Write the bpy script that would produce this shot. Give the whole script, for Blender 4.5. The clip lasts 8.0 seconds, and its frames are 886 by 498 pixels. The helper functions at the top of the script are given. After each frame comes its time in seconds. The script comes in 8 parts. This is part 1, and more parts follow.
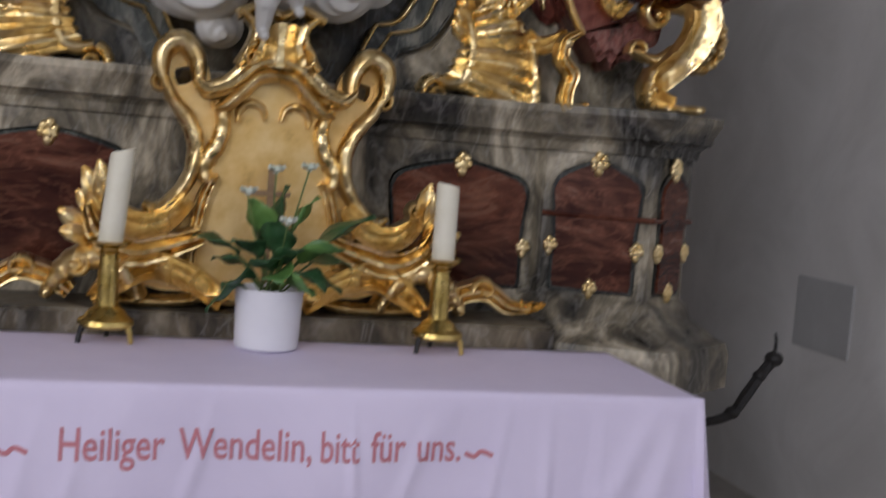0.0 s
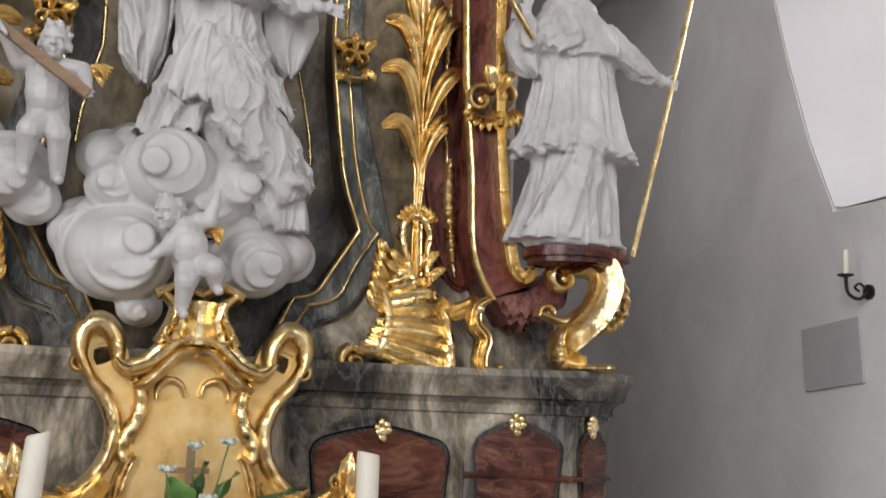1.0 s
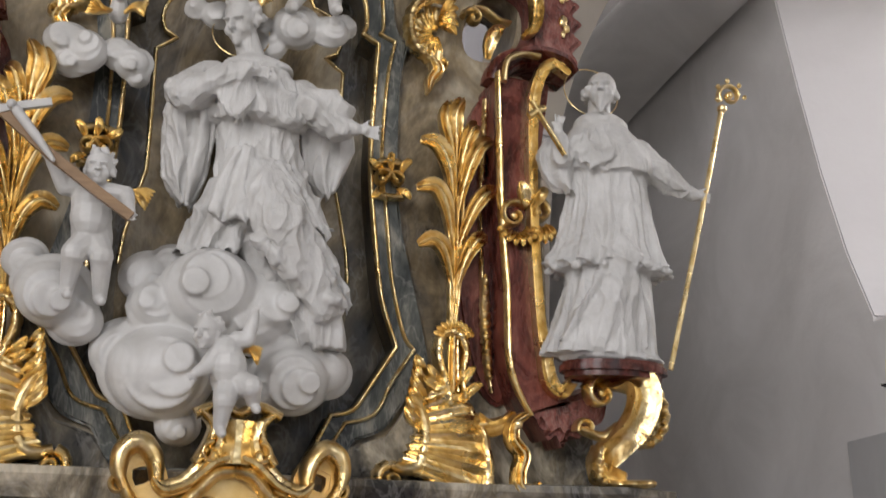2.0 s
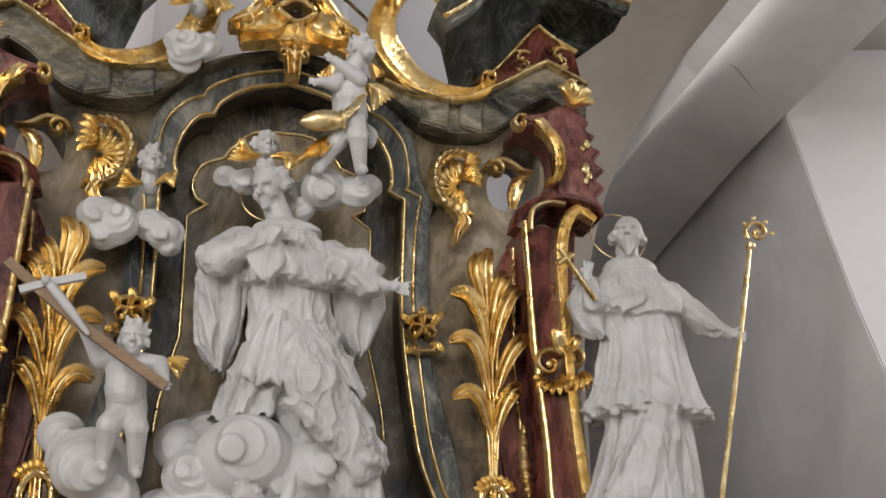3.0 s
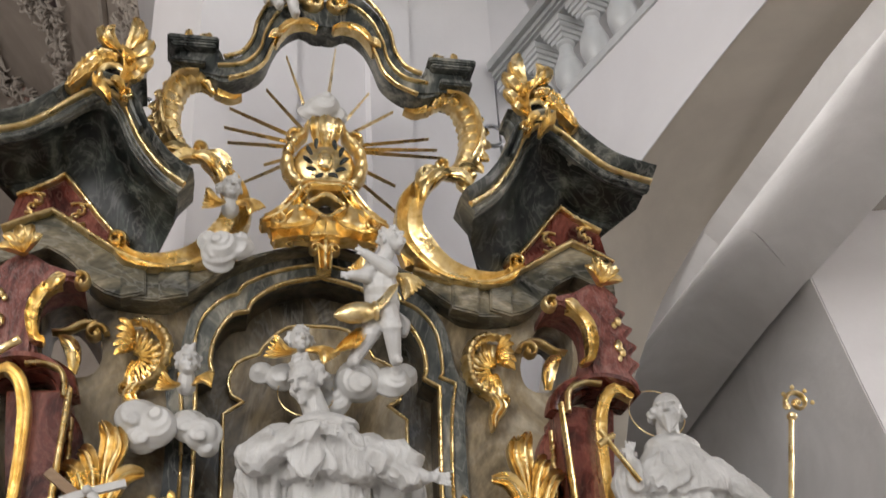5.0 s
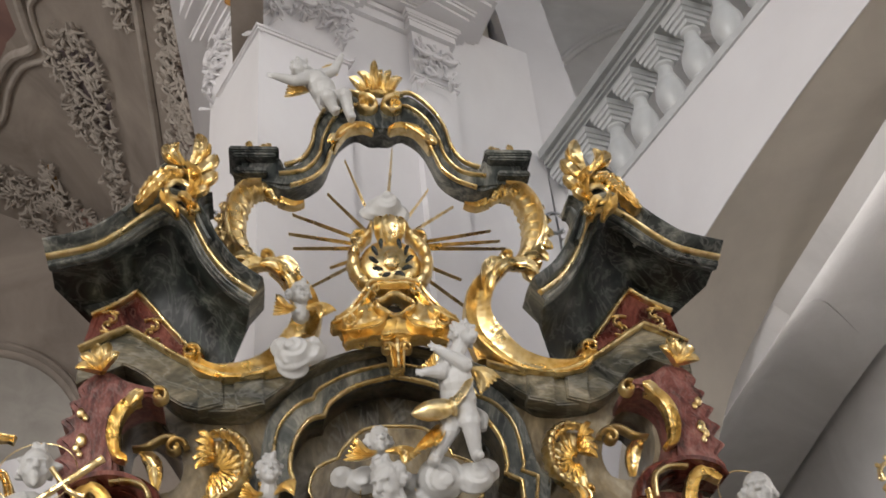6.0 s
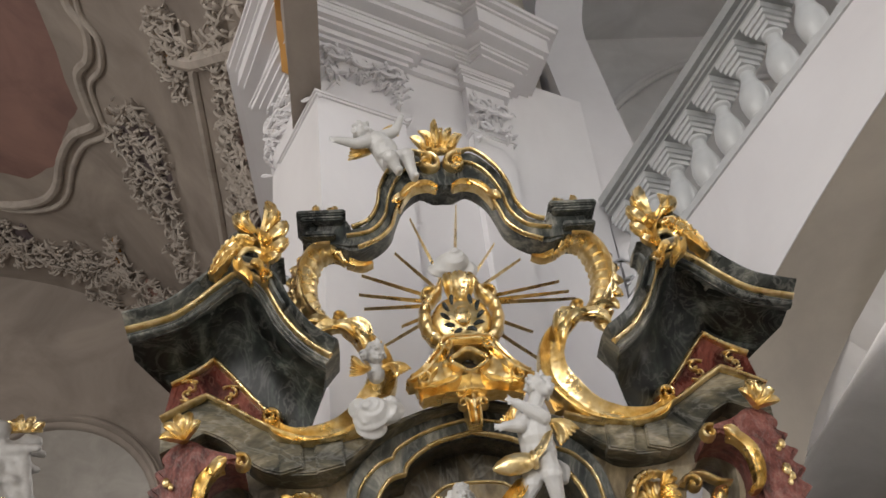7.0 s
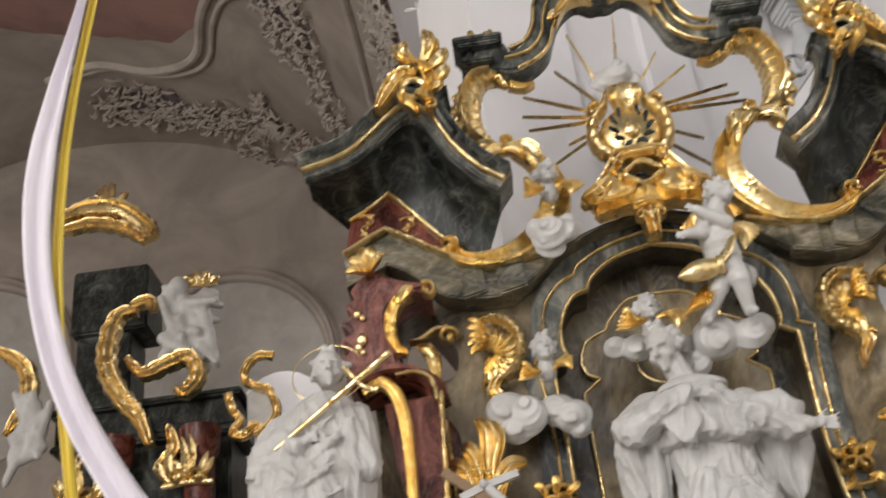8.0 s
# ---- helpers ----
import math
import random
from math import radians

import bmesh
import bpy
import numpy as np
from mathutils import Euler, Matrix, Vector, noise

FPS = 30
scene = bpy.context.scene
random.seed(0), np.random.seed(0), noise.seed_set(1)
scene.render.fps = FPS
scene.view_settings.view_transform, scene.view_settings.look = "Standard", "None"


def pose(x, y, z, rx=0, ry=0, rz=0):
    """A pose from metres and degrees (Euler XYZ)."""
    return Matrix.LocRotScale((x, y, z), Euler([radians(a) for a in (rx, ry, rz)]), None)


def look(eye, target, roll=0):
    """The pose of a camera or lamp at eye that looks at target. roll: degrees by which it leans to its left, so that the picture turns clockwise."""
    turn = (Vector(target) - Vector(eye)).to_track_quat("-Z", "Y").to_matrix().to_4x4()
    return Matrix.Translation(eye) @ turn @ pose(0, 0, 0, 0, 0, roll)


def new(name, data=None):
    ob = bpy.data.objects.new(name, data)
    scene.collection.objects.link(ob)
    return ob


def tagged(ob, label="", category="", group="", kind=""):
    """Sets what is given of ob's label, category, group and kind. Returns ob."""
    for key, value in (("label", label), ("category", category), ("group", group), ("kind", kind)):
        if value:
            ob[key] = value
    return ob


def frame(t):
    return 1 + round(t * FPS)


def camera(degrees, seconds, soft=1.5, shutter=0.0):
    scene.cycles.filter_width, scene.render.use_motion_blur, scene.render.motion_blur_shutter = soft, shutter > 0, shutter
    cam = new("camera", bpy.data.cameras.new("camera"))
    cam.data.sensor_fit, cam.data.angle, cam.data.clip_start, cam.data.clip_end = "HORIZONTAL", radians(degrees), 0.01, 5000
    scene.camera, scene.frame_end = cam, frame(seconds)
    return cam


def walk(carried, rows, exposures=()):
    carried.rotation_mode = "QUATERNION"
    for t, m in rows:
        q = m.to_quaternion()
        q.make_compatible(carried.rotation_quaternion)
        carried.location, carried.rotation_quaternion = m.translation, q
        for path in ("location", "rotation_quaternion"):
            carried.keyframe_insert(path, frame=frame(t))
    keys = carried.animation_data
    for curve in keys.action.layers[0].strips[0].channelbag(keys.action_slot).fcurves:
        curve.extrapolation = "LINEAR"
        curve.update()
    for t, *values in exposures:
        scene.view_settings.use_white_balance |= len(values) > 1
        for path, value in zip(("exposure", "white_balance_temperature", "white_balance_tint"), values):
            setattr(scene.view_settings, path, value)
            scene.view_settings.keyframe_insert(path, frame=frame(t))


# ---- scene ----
cam = camera(43.0, 8.0, 1.5, 0.3)
PATH = [
    (0.0, pose(-0.276, -3.214, 1.511, 85.37, -4.55, -14.08)),
    (0.5, pose(-0.280, -3.249, 1.511, 93.28, -4.28, -18.58)),
    (1.0, pose(-0.283, -3.278, 1.540, 98.54, -2.10, -17.95)),
    (1.2, pose(-0.288, -3.285, 1.542, 99.53, -1.91, -17.60)),
    (2.3, pose(-0.282, -3.303, 1.544, 106.50, -1.01, -15.10)),
    (2.5, pose(-0.282, -3.302, 1.557, 108.10, -0.33, -14.55)),
    (3.0, pose(-0.291, -3.302, 1.576, 111.43, 0.67, -13.56)),
    (3.5, pose(-0.296, -3.307, 1.581, 113.33, 1.19, -13.26)),
    (4.0, pose(-0.306, -3.313, 1.595, 114.73, 1.30, -13.19)),
    (4.5, pose(-0.323, -3.323, 1.606, 117.27, 1.49, -13.07)),
    (4.7, pose(-0.326, -3.327, 1.611, 118.44, 1.99, -12.53)),
    (5.8, pose(-0.382, -3.317, 1.612, 124.40, 4.73, -8.10)),
    (6.0, pose(-0.392, -3.316, 1.621, 125.18, 4.83, -6.97)),
    (6.5, pose(-0.414, -3.332, 1.631, 127.14, 5.60, -4.30)),
    (7.0, pose(-0.442, -3.332, 1.621, 128.22, 5.57, -2.90)),
    (7.5, pose(-0.475, -3.308, 1.613, 124.62, 7.35, 1.76)),
    (8.0, pose(-0.548, -3.290, 1.603, 120.74, 5.76, 5.82)),
]
walk(cam, PATH, [(0.0, -0.78, 6050, 14), (1.0, -0.12, 6250, 12), (2.5, -0.28, 6400, 12), (4.5, -0.08, 6500, 11), (7.0, -0.15, 6600, 10), (8.0, -0.05, 6650, 11)])

# ---- light: overcast daylight through the church windows, plus unseen fill lamps ----
world = bpy.data.worlds.new("sky")
scene.world = world
world.use_nodes = True
sky = world.node_tree.nodes.new("ShaderNodeTexSky")
sky.sky_type, sky.sun_disc = "NISHITA", False
sky.sun_elevation, sky.sun_rotation = radians(35), radians(120)
back = world.node_tree.nodes["Background"]
world.node_tree.links.new(sky.outputs[0], back.inputs[0])
back.inputs[1].default_value = 0.10


def area_lamp(name, place, target, w, h, watts, colour=(1.0, 0.97, 0.95)):
    lamp = bpy.data.lights.new(name, "AREA")
    lamp.shape, lamp.size, lamp.size_y, lamp.energy, lamp.color = "RECTANGLE", w, h, watts, colour
    ob = new(name, lamp)
    ob.matrix_world = look(place, target)
    return ob


area_lamp("nave_window_light", (-4.6, -8.9, 5.2), (0.6, 0.0, 3.0), 2.8, 4.8, 480)
# Unseen fill behind the camera, added to soften the nave light.
area_lamp("second_nave_window_light", (0.9, -8.9, 5.2), (0.6, 0.0, 3.0), 2.8, 4.8, 95)
area_lamp("gallery_window_light", (5.6, -3.0, 7.0), (0.0, 0.0, 3.4), 2.2, 3.4, 80)
area_lamp("aisle_window_light", (4.9, 0.9, 4.1), (1.6, -0.6, 3.7), 1.3, 1.7, 190)
# Unseen fill, added to brighten the aisle vault and wall.
area_lamp("second_aisle_window_light", (4.2, -3.5, 3.1), (1.7, 0.6, 3.6), 1.6, 2.0, 80)
area_lamp("west_nave_window_light", (-9.5, -6.8, 4.5), (2.4, 0.0, 2.8), 2.8, 3.4, 330)
# Unseen fill hung inside the nave, added to brighten the far vault.
area_lamp("far_nave_window_light", (-8.6, 2.0, 6.5), (-3.5, 5.0, 7.0), 1.8, 3.0, 80)

# ---- materials ----
def mat(name):
    m = bpy.data.materials.new(name)
    m.use_nodes = True
    nt = m.node_tree
    return m, nt, nt.nodes["Principled BSDF"]


def node(nt, kind, **inputs):
    n = nt.nodes.new(kind)
    for k, v in inputs.items():
        n.inputs[k.replace("_", " ")].default_value = v
    return n


def ramp(nt, src, stops):
    r = nt.nodes.new("ShaderNodeValToRGB")
    while len(r.color_ramp.elements) < len(stops):
        r.color_ramp.elements.new(0.5)
    for el, (p, c) in zip(r.color_ramp.elements, stops):
        el.position, el.color = p, (*c, 1)
    nt.links.new(src, r.inputs[0])
    return r


def coords(nt, stretch=(1, 1, 1), turn=(0, 0, 0)):
    tc = nt.nodes.new("ShaderNodeTexCoord")
    mp = nt.nodes.new("ShaderNodeMapping")
    mp.inputs["Scale"].default_value = stretch
    mp.inputs["Rotation"].default_value = turn
    nt.links.new(tc.outputs["Object"], mp.inputs[0])
    return mp.outputs[0]


def bump(nt, shader, src, strength, distance=0.01):
    b = nt.nodes.new("ShaderNodeBump")
    b.inputs["Strength"].default_value, b.inputs["Distance"].default_value = strength, distance
    nt.links.new(src, b.inputs["Height"])
    nt.links.new(b.outputs[0], shader.inputs["Normal"])


def marble(name, stops, scale=3.0, rough=0.32, stretch=(1, 1, 0.5), turn=(0, 0.6, 0), vein=(0.62, 0.6, 0.55), vein_amount=0.16):
    """Painted scagliola: drifting clouds of colour, light veins and fine mottling."""
    m, nt, sh = mat(name)
    co = coords(nt, stretch, turn)
    n1 = node(nt, "ShaderNodeTexNoise", Scale=scale, Detail=7.0, Roughness=0.62, Distortion=1.4)
    nt.links.new(co, n1.inputs["Vector"])
    base = ramp(nt, n1.outputs["Fac"], [(0.5 + (p - 0.5) * 0.52, c) for p, c in stops])
    sh.inputs["Specular IOR Level"].default_value = 0.32
    n2 = node(nt, "ShaderNodeTexNoise", Scale=scale * 1.7, Detail=4.0, Roughness=0.55, Distortion=2.4)
    nt.links.new(co, n2.inputs["Vector"])
    veins = ramp(nt, n2.outputs["Fac"], [(0.46, (0, 0, 0)), (0.5, (1, 1, 1)), (0.55, (0, 0, 0))])
    n3 = node(nt, "ShaderNodeTexNoise", Scale=scale * 16, Detail=3.0)
    nt.links.new(co, n3.inputs["Vector"])
    mul = nt.nodes.new("ShaderNodeMath")
    mul.operation = "MULTIPLY"
    mul.inputs[1].default_value = vein_amount
    nt.links.new(veins.outputs[0], mul.inputs[0])
    mix = nt.nodes.new("ShaderNodeMixRGB")
    mix.inputs[2].default_value = (*vein, 1)
    nt.links.new(mul.outputs[0], mix.inputs[0])
    nt.links.new(base.outputs[0], mix.inputs[1])
    spk = ramp(nt, n3.outputs["Fac"], [(0.3, (0.78, 0.78, 0.78)), (0.7, (1.15, 1.15, 1.15))])
    mix2 = nt.nodes.new("ShaderNodeMixRGB")
    mix2.blend_type, mix2.inputs[0].default_value = "MULTIPLY", 1.0
    nt.links.new(mix.outputs[0], mix2.inputs[1])
    nt.links.new(spk.outputs[0], mix2.inputs[2])
    nt.links.new(mix2.outputs[0], sh.inputs["Base Color"])
    rr = ramp(nt, n1.outputs["Fac"], [(0.3, (rough - 0.08,) * 3), (0.7, (rough + 0.12,) * 3)])
    nt.links.new(rr.outputs[0], sh.inputs["Roughness"])
    bump(nt, sh, n3.outputs["Fac"], 0.12, 0.002)
    return m


def metal(name, c1, c2, rough, scale=30.0, strength=0.25, dirt=(0.12, 0.06, 0.02)):
    """Gilding over carved wood: bright leaf, thin rubbed places, darker glaze in the grain."""
    m, nt, sh = mat(name)
    co = coords(nt)
    n1 = node(nt, "ShaderNodeTexNoise", Scale=scale, Detail=5.0, Roughness=0.6)
    nt.links.new(co, n1.inputs["Vector"])
    n2 = node(nt, "ShaderNodeTexNoise", Scale=scale * 0.3, Detail=3.0)
    nt.links.new(co, n2.inputs["Vector"])
    col = ramp(nt, n1.outputs["Fac"], [(0.22, dirt), (0.38, c2), (0.62, c1)])
    nt.links.new(col.outputs[0], sh.inputs["Base Color"])
    sh.inputs["Metallic"].default_value = 1.0
    rr = ramp(nt, n2.outputs["Fac"], [(0.3, (rough - 0.08,) * 3), (0.7, (rough + 0.14,) * 3)])
    nt.links.new(rr.outputs[0], sh.inputs["Roughness"])
    chased = node(nt, "ShaderNodeTexVoronoi", Scale=scale * 1.6)
    chased.feature = "SMOOTH_F1"
    nt.links.new(co, chased.inputs["Vector"])
    both_scales = nt.nodes.new("ShaderNodeMath")
    both_scales.operation = "ADD"
    nt.links.new(n1.outputs["Fac"], both_scales.inputs[0])
    nt.links.new(chased.outputs["Distance"], both_scales.inputs[1])
    bump(nt, sh, both_scales.outputs[0], strength, 0.006)
    return m


def matte(name, c1, c2, scale=6.0, rough=0.7, strength=0.15, fine=60.0, distance=0.004, stretch=(1, 1, 1)):
    """Plain surface with broad stains and a fine grain."""
    m, nt, sh = mat(name)
    co = coords(nt, stretch)
    n1 = node(nt, "ShaderNodeTexNoise", Scale=scale, Detail=6.0, Roughness=0.6, Distortion=0.6)
    n2 = node(nt, "ShaderNodeTexNoise", Scale=fine, Detail=4.0)
    nt.links.new(co, n1.inputs["Vector"])
    nt.links.new(co, n2.inputs["Vector"])
    col = ramp(nt, n1.outputs["Fac"], [(0.3, c2), (0.68, c1)])
    nt.links.new(col.outputs[0], sh.inputs["Base Color"])
    sh.inputs["Roughness"].default_value = rough
    bump(nt, sh, n2.outputs["Fac"], strength, distance)
    return m


M_GREEN = marble("grey_green_marble", [(0.25, (0.022, 0.023, 0.018)), (0.42, (0.07, 0.066, 0.046)), (0.57, (0.15, 0.128, 0.08)), (0.75, (0.33, 0.285, 0.2))], 4.2, stretch=(0.5, 1, 1), turn=(0, 0.5, 0))
M_PRED = marble("warm_grey_marble", [(0.25, (0.03, 0.028, 0.024)), (0.42, (0.1, 0.087, 0.064)), (0.56, (0.22, 0.19, 0.135)), (0.74, (0.5, 0.44, 0.33))], 4.0, turn=(0, 0.3, 0))
M_BLUE = marble("blue_grey_marble", [(0.28, (0.014, 0.016, 0.015)), (0.45, (0.04, 0.045, 0.041)), (0.62, (0.092, 0.098, 0.087)), (0.8, (0.25, 0.24, 0.2))], 5.0, stretch=(1, 1, 0.35))
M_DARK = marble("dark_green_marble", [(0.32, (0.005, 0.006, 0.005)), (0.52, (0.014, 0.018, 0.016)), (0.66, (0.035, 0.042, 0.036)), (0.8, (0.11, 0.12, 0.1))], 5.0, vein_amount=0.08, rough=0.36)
M_TAN = marble("tan_marble", [(0.25, (0.05, 0.04, 0.026)), (0.42, (0.15, 0.115, 0.066)), (0.58, (0.28, 0.22, 0.13)), (0.78, (0.48, 0.42, 0.31))], 3.0, vein=(0.3, 0.26, 0.2), vein_amount=0.25)
M_NICHE = marble("brown_grey_marble", [(0.25, (0.022, 0.02, 0.015)), (0.45, (0.085, 0.07, 0.047)), (0.6, (0.16, 0.13, 0.085)), (0.78, (0.28, 0.24, 0.17))], 3.4)
M_RED = marble("red_marble", [(0.25, (0.03, 0.007, 0.005)), (0.45, (0.095, 0.022, 0.015)), (0.6, (0.15, 0.04, 0.027)), (0.78, (0.25, 0.09, 0.065))], 7.0, rough=0.26, vein=(0.4, 0.2, 0.15), vein_amount=0.15)
M_ROSE = marble("rose_marble", [(0.25, (0.06, 0.017, 0.013)), (0.42, (0.15, 0.047, 0.037)), (0.58, (0.22, 0.08, 0.064)), (0.76, (0.29, 0.125, 0.1))], 12.0, rough=0.48, vein_amount=0.1)
M_PANEL = marble("polished_red_brown_panel", [(0.25, (0.03, 0.007, 0.005)), (0.45, (0.06, 0.017, 0.01)), (0.6, (0.1, 0.032, 0.018)), (0.78, (0.17, 0.07, 0.04))], 4.5, rough=0.2, stretch=(0.5, 1, 1.6), turn=(0, 0.7, 0), vein=(0.3, 0.12, 0.07), vein_amount=0.3)
M_GOLD = metal("gold_leaf", (0.93, 0.76, 0.43), (0.74, 0.54, 0.23), 0.27, 30.0, 0.4, (0.4, 0.24, 0.08))
M_GOLDM = metal("matt_gold", (0.9, 0.67, 0.32), (0.78, 0.53, 0.2), 0.46, 14.0, 0.12, (0.5, 0.3, 0.1))
M_BRASS = metal("brass", (0.72, 0.55, 0.2), (0.5, 0.36, 0.1), 0.26, 20.0, 0.08, (0.2, 0.13, 0.04))
M_SILVER = metal("silvered_mirror", (0.8, 0.82, 0.85), (0.5, 0.52, 0.55), 0.2, 18.0, 0.1, (0.1, 0.1, 0.1))
M_GESSO = matte("white_painted_wood", (0.6, 0.595, 0.58), (0.46, 0.45, 0.43), 9.0, 0.42, 0.1, 90.0, 0.002)
M_PLASTER = matte("grey_white_plaster", (0.85, 0.835, 0.825), (0.68, 0.665, 0.65), 1.6, 0.85, 0.25, 26.0, 0.006)
M_LILAC = matte("white_limewash", (0.78, 0.77, 0.78), (0.68, 0.66, 0.67), 0.9, 0.85, 0.15, 22.0, 0.005)
M_BEIGE = matte("shaded_cream_plaster", (0.6, 0.55, 0.47), (0.45, 0.41, 0.36), 1.1, 0.85, 0.2, 24.0, 0.006)
M_VSTUCCO = matte("grey_brown_stucco", (0.5, 0.445, 0.39), (0.33, 0.29, 0.25), 3.0, 0.9, 0.3, 30.0, 0.01)
M_STUCCO = matte("stucco", (0.62, 0.58, 0.52), (0.42, 0.38, 0.34), 4.0, 0.8, 0.3, 30.0, 0.01)
# Darker and browner than the other plaster, with broad random mottling.
M_VAULT = matte("grey_brown_vault_plaster", (0.4, 0.345, 0.295), (0.23, 0.195, 0.168), 1.1, 0.9, 0.25, 18.0, 0.01)
M_FRESCO = matte("faded_pink_fresco", (0.33, 0.19, 0.155), (0.2, 0.115, 0.1), 1.2, 0.9, 0.15, 20.0, 0.006)
M_MAUVE = matte("mauve_fresco", (0.2, 0.16, 0.16), (0.11, 0.085, 0.09), 2.0, 0.9, 0.15, 20.0, 0.006)
M_OCHRE = matte("ochre_paint", (0.5, 0.26, 0.07), (0.34, 0.16, 0.04), 4.0, 0.8, 0.1)
M_CLOTH = matte("white_linen", (0.8, 0.73, 0.94), (0.74, 0.67, 0.88), 3.0, 0.85, 0.25, 420.0, 0.001)
M_EMBROID = matte("faded_red_embroidery", (0.62, 0.26, 0.31), (0.54, 0.2, 0.25), 60.0, 0.85, 0.3, 300.0, 0.001)
M_WAX = matte("ivory_wax", (0.82, 0.79, 0.66), (0.74, 0.7, 0.56), 12.0, 0.45, 0.06)
M_POT = matte("white_glazed_ceramic", (0.84, 0.84, 0.88), (0.78, 0.78, 0.83), 5.0, 0.28, 0.03)
M_LEAF = matte("glossy_dark_leaf", (0.05, 0.13, 0.045), (0.022, 0.07, 0.03), 14.0, 0.36, 0.2, 70.0, 0.003)
M_LEAF2 = matte("fresh_leaf", (0.16, 0.3, 0.07), (0.07, 0.18, 0.05), 14.0, 0.4, 0.2, 70.0, 0.003)
M_STEM = matte("green_stem", (0.14, 0.2, 0.06), (0.08, 0.13, 0.04), 20.0, 0.5)
M_FLOWER = matte("pale_flower", (0.75, 0.78, 0.7), (0.6, 0.66, 0.55), 20.0, 0.6)
M_SOIL = matte("potting_soil", (0.06, 0.045, 0.03), (0.03, 0.022, 0.016), 30.0, 0.95, 0.6)
M_WOOD = matte("brown_wood", (0.3, 0.19, 0.1), (0.2, 0.12, 0.06), 9.0, 0.5, 0.3, 60.0, 0.003, (1, 1, 6))
M_IRON = matte("black_iron", (0.02, 0.018, 0.017), (0.012, 0.01, 0.01), 20.0, 0.5, 0.3)
M_SLATE = matte("grey_plate", (0.52, 0.52, 0.52), (0.46, 0.46, 0.46), 5.0, 0.6, 0.1)
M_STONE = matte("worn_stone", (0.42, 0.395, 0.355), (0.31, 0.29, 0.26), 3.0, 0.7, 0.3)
M_RAIL = matte("grey_painted_wood", (0.42, 0.43, 0.42), (0.32, 0.33, 0.33), 6.0, 0.4, 0.1)
M_BALWHITE = matte("grey_white_gloss_paint", (0.6, 0.61, 0.61), (0.5, 0.51, 0.51), 6.0, 0.3, 0.05)
M_SATIN = matte("white_satin", (0.78, 0.74, 0.8), (0.68, 0.64, 0.7), 5.0, 0.32, 0.2, 120.0, 0.002, (6, 6, 0.4))
M_YELLOW = matte("yellow_satin", (0.78, 0.6, 0.1), (0.66, 0.48, 0.06), 5.0, 0.32, 0.2, 120.0, 0.002, (6, 6, 0.4))
M_GLASS, _nt, _sh = mat("window_glass")
_sh.inputs["Transmission Weight"].default_value, _sh.inputs["Roughness"].default_value = 1.0, 0.05


def drape_white():
    """White paint over carved cloth: fine creases below the size of the carved folds."""
    m, nt, sh = mat("white_painted_carving")
    co = coords(nt, (1, 1, 0.3))
    n1 = node(nt, "ShaderNodeTexNoise", Scale=26.0, Detail=3.0, Roughness=0.5, Distortion=0.8)
    n2 = node(nt, "ShaderNodeTexNoise", Scale=7.0, Detail=6.0, Roughness=0.65)
    nt.links.new(co, n1.inputs["Vector"])
    nt.links.new(coords(nt), n2.inputs["Vector"])
    col = ramp(nt, n2.outputs["Fac"], [(0.3, (0.44, 0.43, 0.41)), (0.65, (0.6, 0.595, 0.58))])
    nt.links.new(col.outputs[0], sh.inputs["Base Color"])
    sh.inputs["Roughness"].default_value = 0.52
    r1 = ramp(nt, n1.outputs["Fac"], [(0.36, (0, 0, 0)), (0.5, (1, 1, 1)), (0.64, (0.2, 0.2, 0.2))])
    bump(nt, sh, r1.outputs[0], 0.3, 0.008)
    return m


M_DRAPE = drape_white()

# ---- tools for shapes ----
def spline(pts, n=6, closed=False):
    """Catmull-Rom through the points, of any dimension."""
    P = [np.array(p, float) for p in pts]
    k = len(P)
    out = []
    for i in range(k if closed else k - 1):
        if closed:
            a, b, c, d = P[i - 1], P[i], P[(i + 1) % k], P[(i + 2) % k]
        else:
            a, b, c, d = P[max(i - 1, 0)], P[i], P[i + 1], P[min(i + 2, k - 1)]
        for j in range(n):
            t = j / n
            out.append(0.5 * (2 * b + (c - a) * t + (2 * a - 5 * b + 4 * c - d) * t * t + (3 * b - a - 3 * c + d) * t ** 3))
    if not closed:
        out.append(P[-1])
    return out


def obj(name, me, material, parent=None, label="", smooth=True, angle=40):
    if isinstance(me, bmesh.types.BMesh):
        data = bpy.data.meshes.new(name)
        bmesh.ops.recalc_face_normals(me, faces=me.faces)
        me.to_mesh(data)
        me.free()
        me = data
    if not me.materials:
        me.materials.append(material)
    if smooth:
        me.shade_smooth()
        me.set_sharp_from_angle(angle=radians(angle))
    ob = new(name, me)
    if parent is not None:
        ob.parent = parent
    if label:
        tagged(ob, label)
    return ob


def part(name, bm, material, parent, label="", angle=40):
    return obj(name, bm, material, parent, label, True, angle)


def thing(name, label, category, group="", kind="", at=(0, 0, 0)):
    ob = new(name)
    ob.empty_display_size = 0.1
    ob.location = at
    return tagged(ob, label, category, group, kind)


def mirror(bm):
    """The same form on the other side of the altar's axis."""
    for v in bm.verts:
        v.co.x = -v.co.x
    bmesh.ops.reverse_faces(bm, faces=bm.faces)
    return bm


